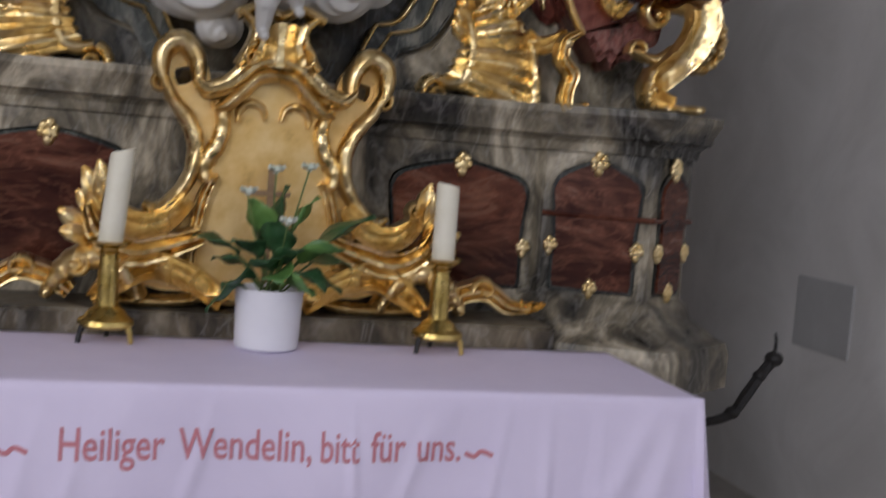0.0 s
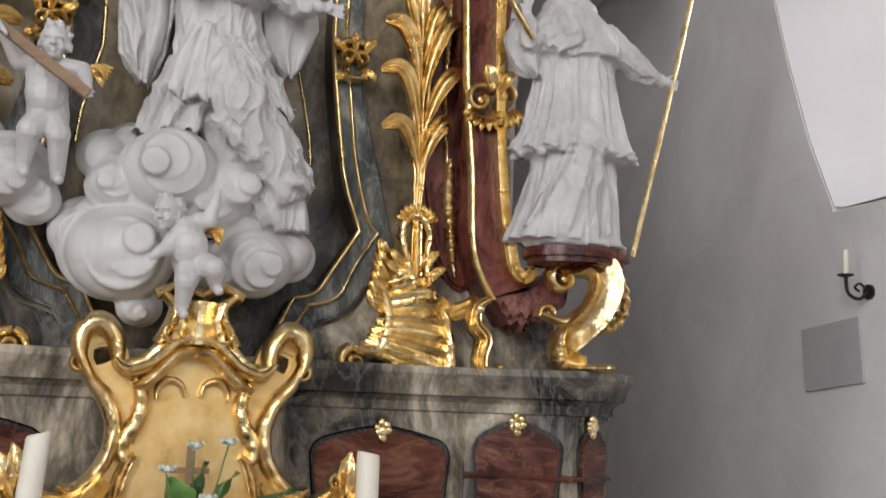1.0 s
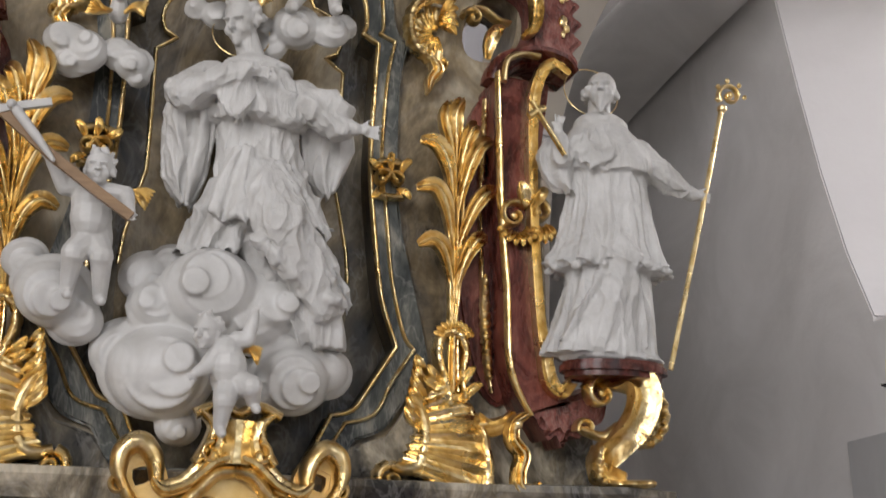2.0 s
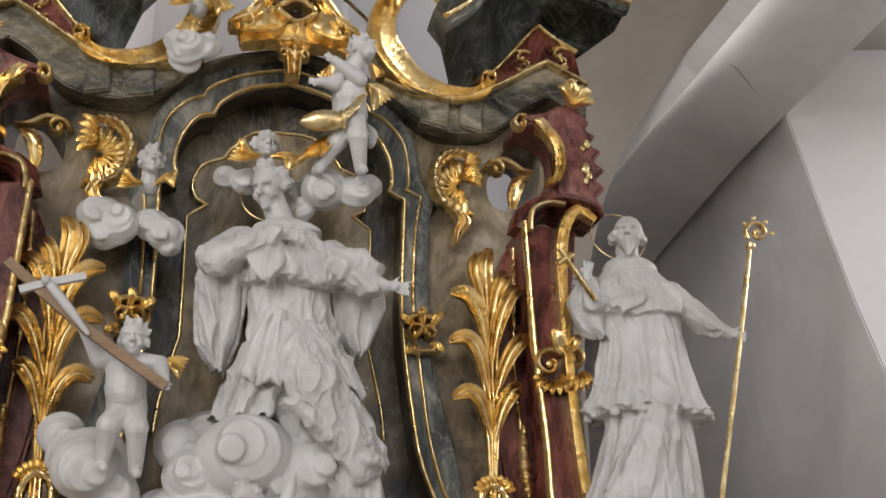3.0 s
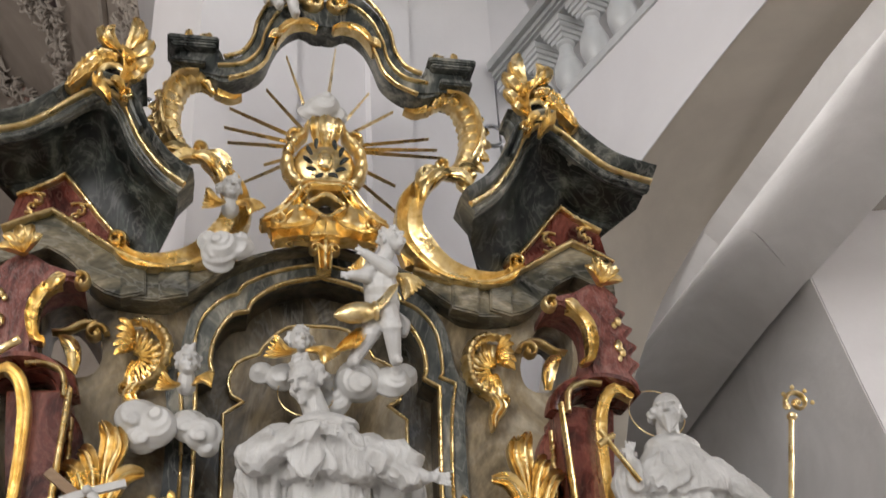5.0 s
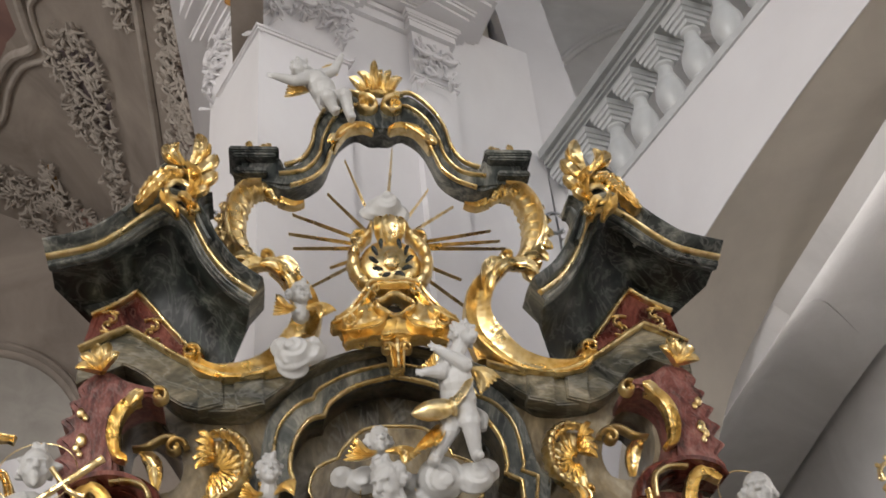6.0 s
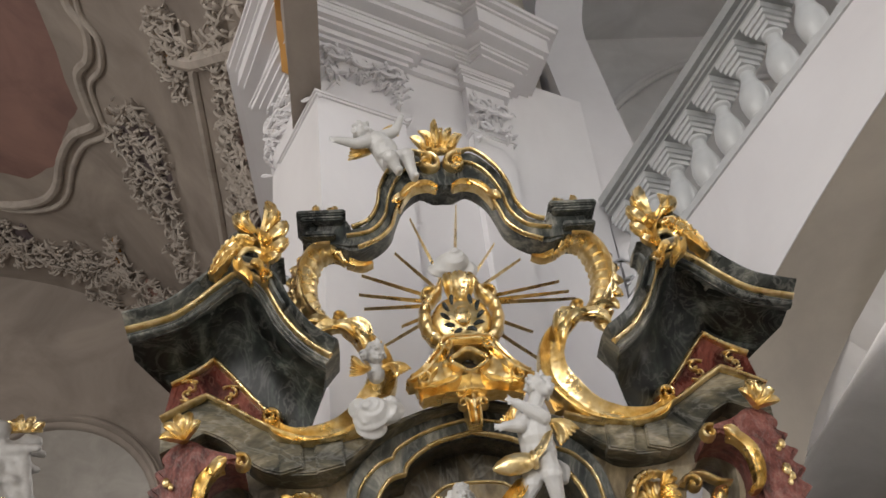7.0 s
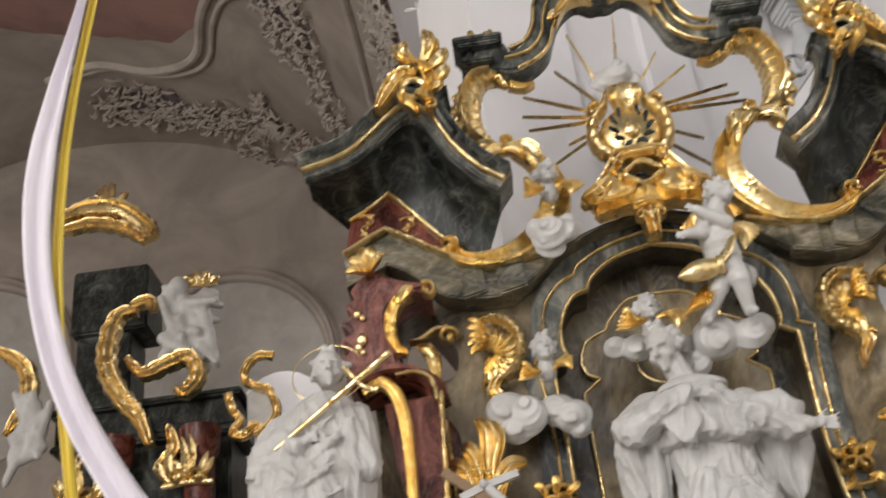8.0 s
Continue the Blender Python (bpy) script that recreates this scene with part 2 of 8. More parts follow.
def box(x0, x1, y0, y1, z0, z1, bevel=0.0, bm=None):
    bm = bm or bmesh.new()
    vs = [bm.verts.new((x, y, z)) for x in (x0, x1) for y in (y0, y1) for z in (z0, z1)]
    fs = [bm.faces.new([vs[i] for i in q]) for q in ((0, 1, 3, 2), (4, 6, 7, 5), (0, 4, 5, 1), (2, 3, 7, 6), (0, 2, 6, 4), (1, 5, 7, 3))]
    if bevel:
        es = list({e for f in fs for e in f.edges})
        bmesh.ops.bevel(bm, geom=es, offset=bevel, segments=2, affect="EDGES")
    return bm


def plate(outline, y0, y1, holes=(), bevel=0.0, bm=None):
    """A slab in the altar's plane from y0 (front) to y1, with openings through it. The front rim is eased."""
    bm = bm or bmesh.new()
    edges = []
    for loop in (outline, *holes):
        vs = [bm.verts.new((p[0], y0, p[1])) for p in loop]
        edges += [bm.edges.new((vs[i], vs[(i + 1) % len(vs)])) for i in range(len(vs))]
    made = bmesh.ops.triangle_fill(bm, edges=edges, use_beauty=True, use_dissolve=False)
    faces = [g for g in made["geom"] if isinstance(g, bmesh.types.BMFace)]
    for f in faces:
        if f.normal.y > 0:
            f.normal_flip()
    ex = bmesh.ops.extrude_face_region(bm, geom=faces)
    vs = [g for g in ex["geom"] if isinstance(g, bmesh.types.BMVert)]
    front = [g for g in ex["geom"] if isinstance(g, bmesh.types.BMFace)]
    bmesh.ops.translate(bm, verts=vs, vec=(0, 0, 0))
    keep = set(vs)
    for v in bm.verts:
        if v not in keep and any(f in faces for f in v.link_faces) and abs(v.co.y - y0) < 1e-6:
            v.co.y = y1
    if bevel:
        rim = [e for e in bm.edges if sum(f in front for f in e.link_faces) == 1]
        bmesh.ops.bevel(bm, geom=rim, offset=bevel, segments=2, affect="EDGES")
    return bm


ROUND = [(math.cos(a) * 0.5, math.sin(a)) for a in np.linspace(0, math.pi, 9)]
HALF = ROUND + [(-0.5, -0.3), (0.5, -0.3)]
FLUTED = [(0.5, -0.3), (0.5, 0.45), (0.42, 0.85), (0.32, 0.8), (0.26, 0.55), (0.16, 0.75), (0.06, 1.0), (-0.06, 1.0), (-0.16, 0.75), (-0.26, 0.55), (-0.32, 0.8), (-0.42, 0.85), (-0.5, 0.45), (-0.5, -0.3)]
HOLLOW = [(0.5, -0.3), (0.52, 0.6), (0.46, 1.0), (0.36, 0.85), (0.2, 0.35), (0.0, 0.2), (-0.2, 0.35), (-0.36, 0.85), (-0.46, 1.0), (-0.52, 0.6), (-0.5, -0.3)]
MOULD = [(0.5, -0.4), (0.5, 0.3), (0.42, 0.42), (0.34, 0.4), (0.3, 0.7), (0.18, 0.98), (0.0, 1.0), (-0.12, 0.8), (-0.16, 0.45), (-0.3, 0.42), (-0.4, 0.36), (-0.5, 0.2), (-0.5, -0.4)]


def sweep(path, width, depth, profile=HALF, bm=None, n=6, ribs=0, rib=0.0, wave=0.0, twist=0.0, fine=True):
    """Carved band along a path of (x, y, z): profile u runs across it in the altar's plane, v stands out to the front.
    width and depth are numbers or lists along the path; ribs cross it like the folds of a shell; wave frays its edges."""
    bm = bm or bmesh.new()
    P = spline(path, n) if fine else [np.array(p, float) for p in path]
    k = len(P)
    s = np.linspace(0, 1, k)
    def along(v):
        return np.full(k, float(v)) if np.isscalar(v) else np.interp(s, np.linspace(0, 1, len(v)), v)
    W, D = along(width), along(depth)
    rings = []
    for i in range(k):
        t = P[min(i + 1, k - 1)] - P[max(i - 1, 0)]
        t = t / (np.linalg.norm(t) + 1e-9)
        out = np.array((0.0, -1.0, 0.0))
        side = np.cross(t, out)
        if np.linalg.norm(side) < 1e-4:
            side = np.array((1.0, 0, 0))
        side /= np.linalg.norm(side)
        out = np.cross(side, t)
        a = twist
        side, out = side * math.cos(a) + out * math.sin(a), out * math.cos(a) - side * math.sin(a)
        r = 1 + rib * math.sin(2 * math.pi * ribs * s[i])
        ring = []
        for u, v in profile:
            e = 1 + wave * math.sin(2 * math.pi * ribs * s[i] + 1.0) if abs(u) > 0.38 else 1.0
            ring.append(bm.verts.new(P[i] + side * u * W[i] * e + out * v * D[i] * r))
        rings.append(ring)
    m = len(profile)
    for a, b in zip(rings, rings[1:]):
        for j in range(m):
            bm.faces.new((a[j], a[(j + 1) % m], b[(j + 1) % m], b[j]))
    bm.faces.new(rings[0])
    bm.faces.new(rings[-1][::-1])
    return bm


def flat(pts, y):
    return [(p[0], y, p[1]) for p in pts]


def volute(cx, cz, y, r, start, turns, w, d, bm=None, way=1, lift=0.0):
    """A scroll that winds inwards from radius r; start in degrees."""
    pts = []
    steps = max(10, int(abs(turns) * 14))
    for i in range(steps + 1):
        f = i / steps
        a = radians(start) + way * f * turns * 2 * math.pi
        rr = r * (1 - 0.8 * f)
        pts.append((cx + rr * math.cos(a), y - lift * f, cz + rr * math.sin(a)))
    bm = sweep(pts, [w, w * 0.85, w * 0.6, w * 0.5], [d, d, d * 1.1, d * 1.2], HALF, bm, fine=False)
    ball(bm, (cx, y - lift - d * 0.4, cz), r * 0.24)
    return bm


def ball(bm, c, r, squash=(1, 1, 1), seg=10, m=None):
    t = Matrix.Translation(c) @ (m or Matrix()) @ Matrix.Diagonal((r * squash[0], r * squash[1], r * squash[2], 1))
    bmesh.ops.create_uvsphere(bm, u_segments=seg, v_segments=max(6, seg * 2 // 3), radius=1, matrix=t)
    return bm


def limb(bm, a, b, r0, r1, seg=10):
    """A tapered rounded rod from a to b."""
    a, b = Vector(a), Vector(b)
    L = (b - a).length
    q = (b - a).to_track_quat("Z", "Y").to_matrix().to_4x4()
    bmesh.ops.create_cone(bm, cap_ends=True, segments=seg, radius1=r0, radius2=r1, depth=L, matrix=Matrix.Translation((a + b) / 2) @ q)
    ball(bm, a, r0, seg=seg)
    ball(bm, b, r1, seg=seg)
    return bm


def tube(pts, r, bm=None, n=6, seg=8, fine=True):
    """A round rod of varying radius along a path."""
    bm = bm or bmesh.new()
    P = [Vector(p) for p in (spline(pts, n) if fine else pts)]
    R = np.interp(np.linspace(0, 1, len(P)), np.linspace(0, 1, len(r)), r) if not np.isscalar(r) else [r] * len(P)
    rings = []
    up = Vector((0.13, 0.31, 0.94))
    for i, p in enumerate(P):
        t = (P[min(i + 1, len(P) - 1)] - P[max(i - 1, 0)]).normalized()
        a = t.cross(up).normalized()
        b = t.cross(a)
        rings.append([bm.verts.new(p + (a * math.cos(j * 2 * math.pi / seg) + b * math.sin(j * 2 * math.pi / seg)) * R[i]) for j in range(seg)])
    for a, b in zip(rings, rings[1:]):
        for j in range(seg):
            bm.faces.new((a[j], a[(j + 1) % seg], b[(j + 1) % seg], b[j]))
    bm.faces.new(rings[0][::-1])
    bm.faces.new(rings[-1])
    return bm


def leaf(bm, a, b, w, y, lift=0.03, bend=0.0, d=0.02, tip=0.12):
    """A carved acanthus tongue from a to b in the altar's plane, with a hollow blade and a curling tip."""
    a, b = np.array(a, float), np.array(b, float)
    t = b - a
    nrm = np.array((-t[1], t[0]))
    pts = []
    for f in np.linspace(0, 1, 9):
        p = a + t * f + nrm * bend * math.sin(f * math.pi * 0.9)
        pts.append((p[0], y - lift * math.sin(f * math.pi * 0.75), p[1]))
    return sweep(pts, [w * 0.35, w * 0.8, w, w * 0.85, w * tip], [d, d, d * 0.9, d * 0.7, d * 0.4], HOLLOW, bm, fine=False)


def lathe(profile, seg=28, bm=None, at=(0, 0, 0)):
    bm = bm or bmesh.new()
    rings = [[bm.verts.new((at[0] + r * math.cos(2 * math.pi * j / seg), at[1] + r * math.sin(2 * math.pi * j / seg), at[2] + z)) for j in range(seg)] for r, z in profile]
    for a, b in zip(rings, rings[1:]):
        for j in range(seg):
            bm.faces.new((a[j], a[(j + 1) % seg], b[(j + 1) % seg], b[j]))
    bm.faces.new(rings[0][::-1])
    bm.faces.new(rings[-1])
    return bm


def both(builder, name, material, parent, label=""):
    """A part and its mirror image."""
    part(name, builder(), material, parent, label)
    part(name, mirror(builder()), material, parent, label)


def extrude_profile(path, profile, bm=None):
    """A moulding: profile of (out, up) carried along a plan path of (x, y); out is to the right of the way."""
    bm = bm or bmesh.new()
    P = [Vector((p[0], p[1], 0)) for p in path]
    rings = []
    for i, p in enumerate(P):
        t0 = (P[i] - P[i - 1]).normalized() if i else (P[1] - P[0]).normalized()
        t1 = (P[i + 1] - P[i]).normalized() if i < len(P) - 1 else t0
        n0, n1 = Vector((t0.y, -t0.x, 0)), Vector((t1.y, -t1.x, 0))
        nn = (n0 + n1).normalized()
        k = 1 / max(0.4, nn.dot(n0))
        rings.append([bm.verts.new(p + nn * (o * k) + Vector((0, 0, z))) for o, z in profile])
    m = len(profile)
    for a, b in zip(rings, rings[1:]):
        for j in range(m):
            bm.faces.new((a[j], a[(j + 1) % m], b[(j + 1) % m], b[j]))
    bm.faces.new(rings[0])
    bm.faces.new(rings[-1][::-1])
    return bm

# ---- the church ----
def setting(name, bm, material, label, category="wall", smooth=True):
    ob = obj(name, bm, material, None, "", smooth, 30)
    return tagged(ob, label, category, "", "structure")


def prism(plan, z0, z1, bm=None):
    """An upright block over a plan of (x, y)."""
    bm = bm or bmesh.new()
    a = [bm.verts.new((x, y, z0)) for x, y in plan]
    b = [bm.verts.new((x, y, z1)) for x, y in plan]
    for i in range(len(plan)):
        j = (i + 1) % len(plan)
        bm.faces.new((a[i], a[j], b[j], b[i]))
    bm.faces.new(a[::-1])
    bm.faces.new(b)
    return bm


def ruled(rows, bm=None):
    """A surface through rows of points."""
    bm = bm or bmesh.new()
    V = [[bm.verts.new(p) for p in r] for r in rows]
    for a, b in zip(V, V[1:]):
        for j in range(len(a) - 1):
            bm.faces.new((a[j], a[j + 1], b[j + 1], b[j]))
    return bm


def thick(bm, d):
    bmesh.ops.recalc_face_normals(bm, faces=bm.faces)
    bmesh.ops.solidify(bm, geom=bm.faces[:], thickness=d)
    return bm


setting("floor", box(-10, 7, -9.5, 10, -0.2, 0.0), M_STONE, "worn grey stone church floor", "floor")
bm = box(-1.55, 1.5, -2.0, 0.44, 0.0, 0.16, 0.01)
tagged(obj("altar_step", bm, M_STONE), "grey stone step under the side altar", "step", "", "structure")

# diagonal pier behind the altar, with a stucco capital
PIER = [(-0.47, 0.45), (-0.04, 0.668), (-0.06, 0.71), (0.302, 0.892), (0.322, 0.852), (0.54, 0.963), (0.52, 1.01), (0.76, 1.13), (1.06, 1.27), (1.06, 2.6), (-0.62, 2.6), (-0.72, 1.02)]
setting("wall_pier", prism(PIER, 0.0, 6.3), M_LILAC, "white limewashed diagonal pier behind the altar", "pier", False)


def band(plan, steps, z):
    """Stacked mouldings round the pier: pairs of (out, height)."""
    bm = bmesh.new()
    for out, h in steps:
        cx, cy = sum(p[0] for p in plan) / len(plan), sum(p[1] for p in plan) / len(plan)
        grown = []
        k = len(plan)
        for i in range(k):
            a, b, c = Vector(plan[i - 1]), Vector(plan[i]), Vector(plan[(i + 1) % k])
            t0, t1 = (b - a).normalized(), (c - b).normalized()
            n0, n1 = Vector((t0.y, -t0.x)), Vector((t1.y, -t1.x))
            nn = (n0 + n1).normalized()
            grown.append(tuple(b + nn * (out / max(0.5, nn.dot(n0)))))
        prism(grown, z, z + h, bm)
        z += h
    return bm


# edging strip of the sunk panel below each capital, architrave blocks over the pilasters, and the cornice
LEFT_PILASTER = [PIER[0], PIER[1], (-0.14, 0.9), (-0.66, 0.9)]
RIGHT_PILASTER = [PIER[4], PIER[5], (0.5, 1.08), (0.28, 0.98)]
for plan, rise in ((LEFT_PILASTER, 0.0), (RIGHT_PILASTER, 0.1)):
    setting("trim_capital", band(plan, [(0.012, 0.012), (0.022, 0.014), (0.012, 0.012)], 5.565 + rise), M_LILAC, "slim white astragal under the stucco capital", "moulding", False)
    setting("trim_architrave", band(plan, [(0.035, 0.025), (0.055, 0.03), (0.05, 0.012), (0.085, 0.02), (0.115, 0.035), (0.125, 0.02)], 5.965 + rise), M_LILAC, "white profiled abacus over the pilaster", "cornice", False)
setting("trim_frieze", band(PIER[:6] + [(0.5, 1.3), (-0.6, 1.3), PIER[11]], [(0.03, 0.06), (0.05, 0.035), (0.03, 0.05)], 6.02), M_LILAC, "white frieze course between the pilasters", "cornice", False)
PLAIN = [(-0.5, 0.42), (0.36, 0.86), (0.42, 0.8), (0.58, 0.9), (0.5, 1.3), (0.4, 2.5), (-0.6, 2.5), (-0.7, 1.0)]
setting("trim_entablature", band(PLAIN, [(0.06, 0.02), (0.09, 0.02), (0.1, 0.02), (0.17, 0.025), (0.2, 0.11), (0.215, 0.02), (0.25, 0.03), (0.265, 0.03), (0.1, 0.05)], 6.12), M_LILAC, "white profiled cornice over the pier", "cornice", False)
# Upright block in place of a shaded vault; the beige carries that shade.
setting("wall_pier_upper", prism([(-0.35, 0.62), (0.3, 0.98), (0.9, 1.45), (0.9, 2.5), (-0.55, 2.5), (-0.6, 1.1)], 6.42, 10.0), M_BEIGE, "wall block above the pier, shade put into its cream plaster", "wall", False)

# stucco foliage of the capital
rng = random.Random(4)
cap = thing("stucco_capital", "white stucco leaf capital with scrolls on the pier", "capital")
faces = [(PIER[0], PIER[1]), (PIER[4], PIER[5]), (PIER[11], PIER[0])]
for (ax, ay), (bx, by) in faces:
    L = math.hypot(bx - ax, by - ay)
    tx, ty = (bx - ax) / L, (by - ay) / L
    nx, ny = ty, -tx
    on = lambda u, z, out: (ax + tx * u + nx * out, ay + ty * u + ny * out, z)
    bell = [(u, 5.93 - (0.31 if 0.04 < u < L - 0.04 else 0.36)) for u in np.linspace(0.0, L, 9)]
    part("bell", ruled([[on(u, 5.93, 0.035) for u, z in bell], [on(u, 5.8, 0.018) for u, z in bell], [on(u, z, 0.004) for u, z in bell]]), M_LILAC, cap)
    for k in range(int(L / 0.03)):
        u0 = (k + 0.5) * 0.03
        edge = abs(2 * u0 / L - 1)
        low = 5.72 - 0.2 * edge ** 3
        for row in range(6):
            u = u0 + rng.uniform(-0.015, 0.015)
            z = low + (5.9 - low) * (row + rng.random()) / 6
            s, h, o = rng.uniform(-0.045, 0.045), rng.uniform(-0.035, 0.05), rng.uniform(0.03, 0.06)
            bm = bmesh.new()
            tube([on(u, z, 0.0), on(u + s * 0.6, z + h * 0.7, o * 0.7), on(u + s, z + h, o), on(u + s * 1.4, z + h * 0.4, o * 1.15)], [0.004, 0.011, 0.009, 0.003], bm, 3, 5)
            part("acanthus_leaf", bm, M_LILAC, cap)
    for u, way in ((0.05, 1), (L - 0.05, -1)):
        for z, q in ((5.86, 1.0), (5.7, 0.7)):
            turn = [on(u + way * q * (0.05 - 0.0035 * k) * math.cos(0.5 * k), z + q * (0.055 - 0.004 * k) * math.sin(0.5 * k), 0.05) for k in range(13)]
            part("corner_scroll", tube(turn, 0.011 * q, fine=False), M_LILAC, cap)
    for k in range(3):
        u = L * (k + 0.7) / 3.4
        part("festoon", tube([on(u - 0.07, 5.86, 0.045), on(u - 0.03, 5.82, 0.055), on(u + 0.02, 5.83, 0.055), on(u + 0.06, 5.87, 0.045)], [0.006, 0.014, 0.012, 0.005], n=4, seg=6), M_LILAC, cap)

# gallery over the aisle: parapet wall, balustrade, soffit
DX, DY = 0.27, -0.963
def along_gallery(s, off=0.0):
    """A plan point s metres along the gallery's front, off metres behind it."""
    return (1.05 + DX * s + 0.963 * off, 1.28 + DY * s + 0.27 * off)


# arcade wall under the gallery: a flat segmental arch springs from the pier
ARCH = [(0.0, 2.95), (0.05, 3.3), (0.18, 3.62), (0.32, 3.8), (0.52, 3.97), (0.85, 4.14), (1.2, 4.245), (1.55, 4.33), (1.95, 4.405), (2.6, 4.48), (3.5, 4.52), (4.5, 4.5), (5.4, 4.38), (6.1, 4.1), (6.4, 3.7), (6.5, 3.0)]
arch_line = [tuple(p) for p in spline(ARCH, 5)]


def arcade_wall(off0, off1, z1):
    bm = bmesh.new()
    outline = [(-0.25, 0.0), (0.0, 0.0)] + arch_line + [(6.5, 0.0), (7.6, 0.0), (7.6, z1), (-0.25, z1)]
    rings = [[bm.verts.new((*along_gallery(s, off), z)) for s, z in outline] for off in (off0, off1)]
    for i in range(len(outline)):
        j = (i + 1) % len(outline)
        bm.faces.new((rings[0][i], rings[0][j], rings[1][j], rings[1][i]))
    bm.faces.new(rings[0][::-1])
    bm.faces.new(rings[1])
    return bm


setting("wall_gallery_parapet", arcade_wall(0.0, 0.5, 4.86), M_LILAC, "white limewashed arcade wall below the gallery rail", "wall", False)
lining = [(0.0, 0.0)] + arch_line
# Beige lining on the white arch: shade of the downward face as colour.
setting("ceiling_soffit", ruled([[(*along_gallery(s + (0.004 if z < 3.2 else 0.0), off), z - 0.004) for s, z in lining] for off in (0.002, 0.498)]), M_BEIGE, "underside of the arcade arch, shade put into its cream plaster", "arch")
# impost moulding on the arch's jamb
for z, out in ((3.3, 0.012), (3.32, 0.03), (3.345, 0.05)):
    setting("trim_impost", prism([along_gallery(-0.02, 0.02), along_gallery(0.04 + out, 0.02), along_gallery(0.04 + out, 0.5 + out), along_gallery(-0.02, 0.5 + out)], z, z + 0.025), M_LILAC, "white impost moulding on the arch's jamb", "moulding", False)
balustrade = thing("gallery_balustrade", "grey and white painted balustrade on the gallery parapet", "balustrade")
for z0, z1, a, b, m in ((4.86, 4.9, -0.012, 0.19, M_BALWHITE), (5.37, 5.385, 0.0, 0.16, M_RAIL), (5.385, 5.4, -0.02, 0.17, M_RAIL), (5.4, 5.425, -0.035, 0.19, M_RAIL), (5.425, 5.435, -0.03, 0.19, M_RAIL), (5.435, 5.49, -0.06, 0.2, M_RAIL), (5.49, 5.505, -0.045, 0.19, M_RAIL)):
    part("rail", prism([along_gallery(0.06, a), along_gallery(7.4, a), along_gallery(7.4, b), along_gallery(0.06, b)], z0, z1), m, balustrade)
def baluster_mesh():
    bm = bmesh.new()
    def slab(h, z0, z1):
        prism([(-h, -h), (h, -h), (h, h), (-h, h)], z0, z1, bm)
    slab(0.07, 0.0, 0.03)
    slab(0.06, 0.03, 0.045)
    lathe([(0.05, 0.045), (0.058, 0.06), (0.046, 0.075), (0.066, 0.11), (0.074, 0.16), (0.07, 0.21), (0.05, 0.26), (0.036, 0.3), (0.034, 0.335), (0.046, 0.345), (0.046, 0.36)], 16, bm)
    slab(0.05, 0.36, 0.385)
    slab(0.062, 0.385, 0.41)
    slab(0.074, 0.41, 0.435)
    slab(0.082, 0.435, 0.47)
    return bm
first = part("baluster", baluster_mesh(), M_BALWHITE, balustrade)
for k in range(32):
    x, y = along_gallery(0.13 + k * 0.226, 0.08)
    b = first if k == 0 else new("baluster", first.data)
    b.parent = balustrade
    b.matrix_basis = pose(x, y, 4.9, 0, 0, math.degrees(math.atan2(DY, DX)))

# aisle vault: a shallow barrel before the window, a lower groined bay behind it
def lip(f):
    """The diagonal arris between the two bays, from the arcade to the outer wall."""
    return Vector((1.76 + 0.84 * f, 0.62 + 0.58 * f, 4.14 + 0.16 * f + 0.2 * math.sin(math.pi * f)))


rows = []
for k in range(14):
    row = []
    for f in np.linspace(0, 1, 15):
        a = lip(f)
        g = k / 13
        y = a.y + g * (-6.0 - a.y)
        s = (1.28 + 0.135 - y) / 0.963
        x0, z0 = along_gallery(s, 0.5)[0], np.interp(s, [p[0] for p in ARCH], [p[1] for p in ARCH])
        q = min(1.0, g * 4)
        p0, p1 = (x0, z0), (max(2.6, x0 + 0.4), 4.34)
        z = p0[1] + (p1[1] - p0[1]) * f + 0.2 * math.sin(math.pi * f)
        row.append((a.x + (p0[0] + (p1[0] - p0[0]) * f - a.x) * min(1.0, g * 2.5), y, a.z * (1 - q) + z * q))
    rows.append(row)
setting("ceiling_aisle", thick(ruled(rows), 0.1), M_PLASTER, "cream plastered aisle vault", "ceiling")
rows = []
for k in range(15):
    g = k / 14
    row = []
    for f in np.linspace(0, 1, 15):
        a = lip(f)
        end = Vector((1.15 + 1.45 * f, 4.2, 3.0 + 0.75 * min(1.0, f * 1.6) + 0.3 * f))
        crease = 0.1 * max(0.0, 1 - abs(f - 0.5) / 0.5) * math.sin(math.pi * min(1.0, g * 1.4))
        p = a * (1 - g) + end * g
        pull = math.sin(math.pi * g) * (1 - f) ** 2
        row.append((p.x - 0.1 * pull, p.y, p.z + 0.05 * min(1.0, g * 8) * math.sin(math.pi * f) + crease))
    rows.append(row)
setting("ceiling_aisle_rear", thick(ruled(rows), 0.1), M_PLASTER, "cream plastered groined bay behind the altar", "ceiling")
setting("wall_aisle_end", box(0.9, 2.9, 4.2, 4.4, 0, 5), M_PLASTER, "grey plastered end wall of the aisle")
# outer wall of the aisle, with a deep splayed window under a curved head
JAMB = [(0.55, 2.45), (0.7, 2.75), (0.85, 3.15), (0.99, 3.6), (1.12, 4.05), (1.22, 4.4), (1.3, 5.0)]


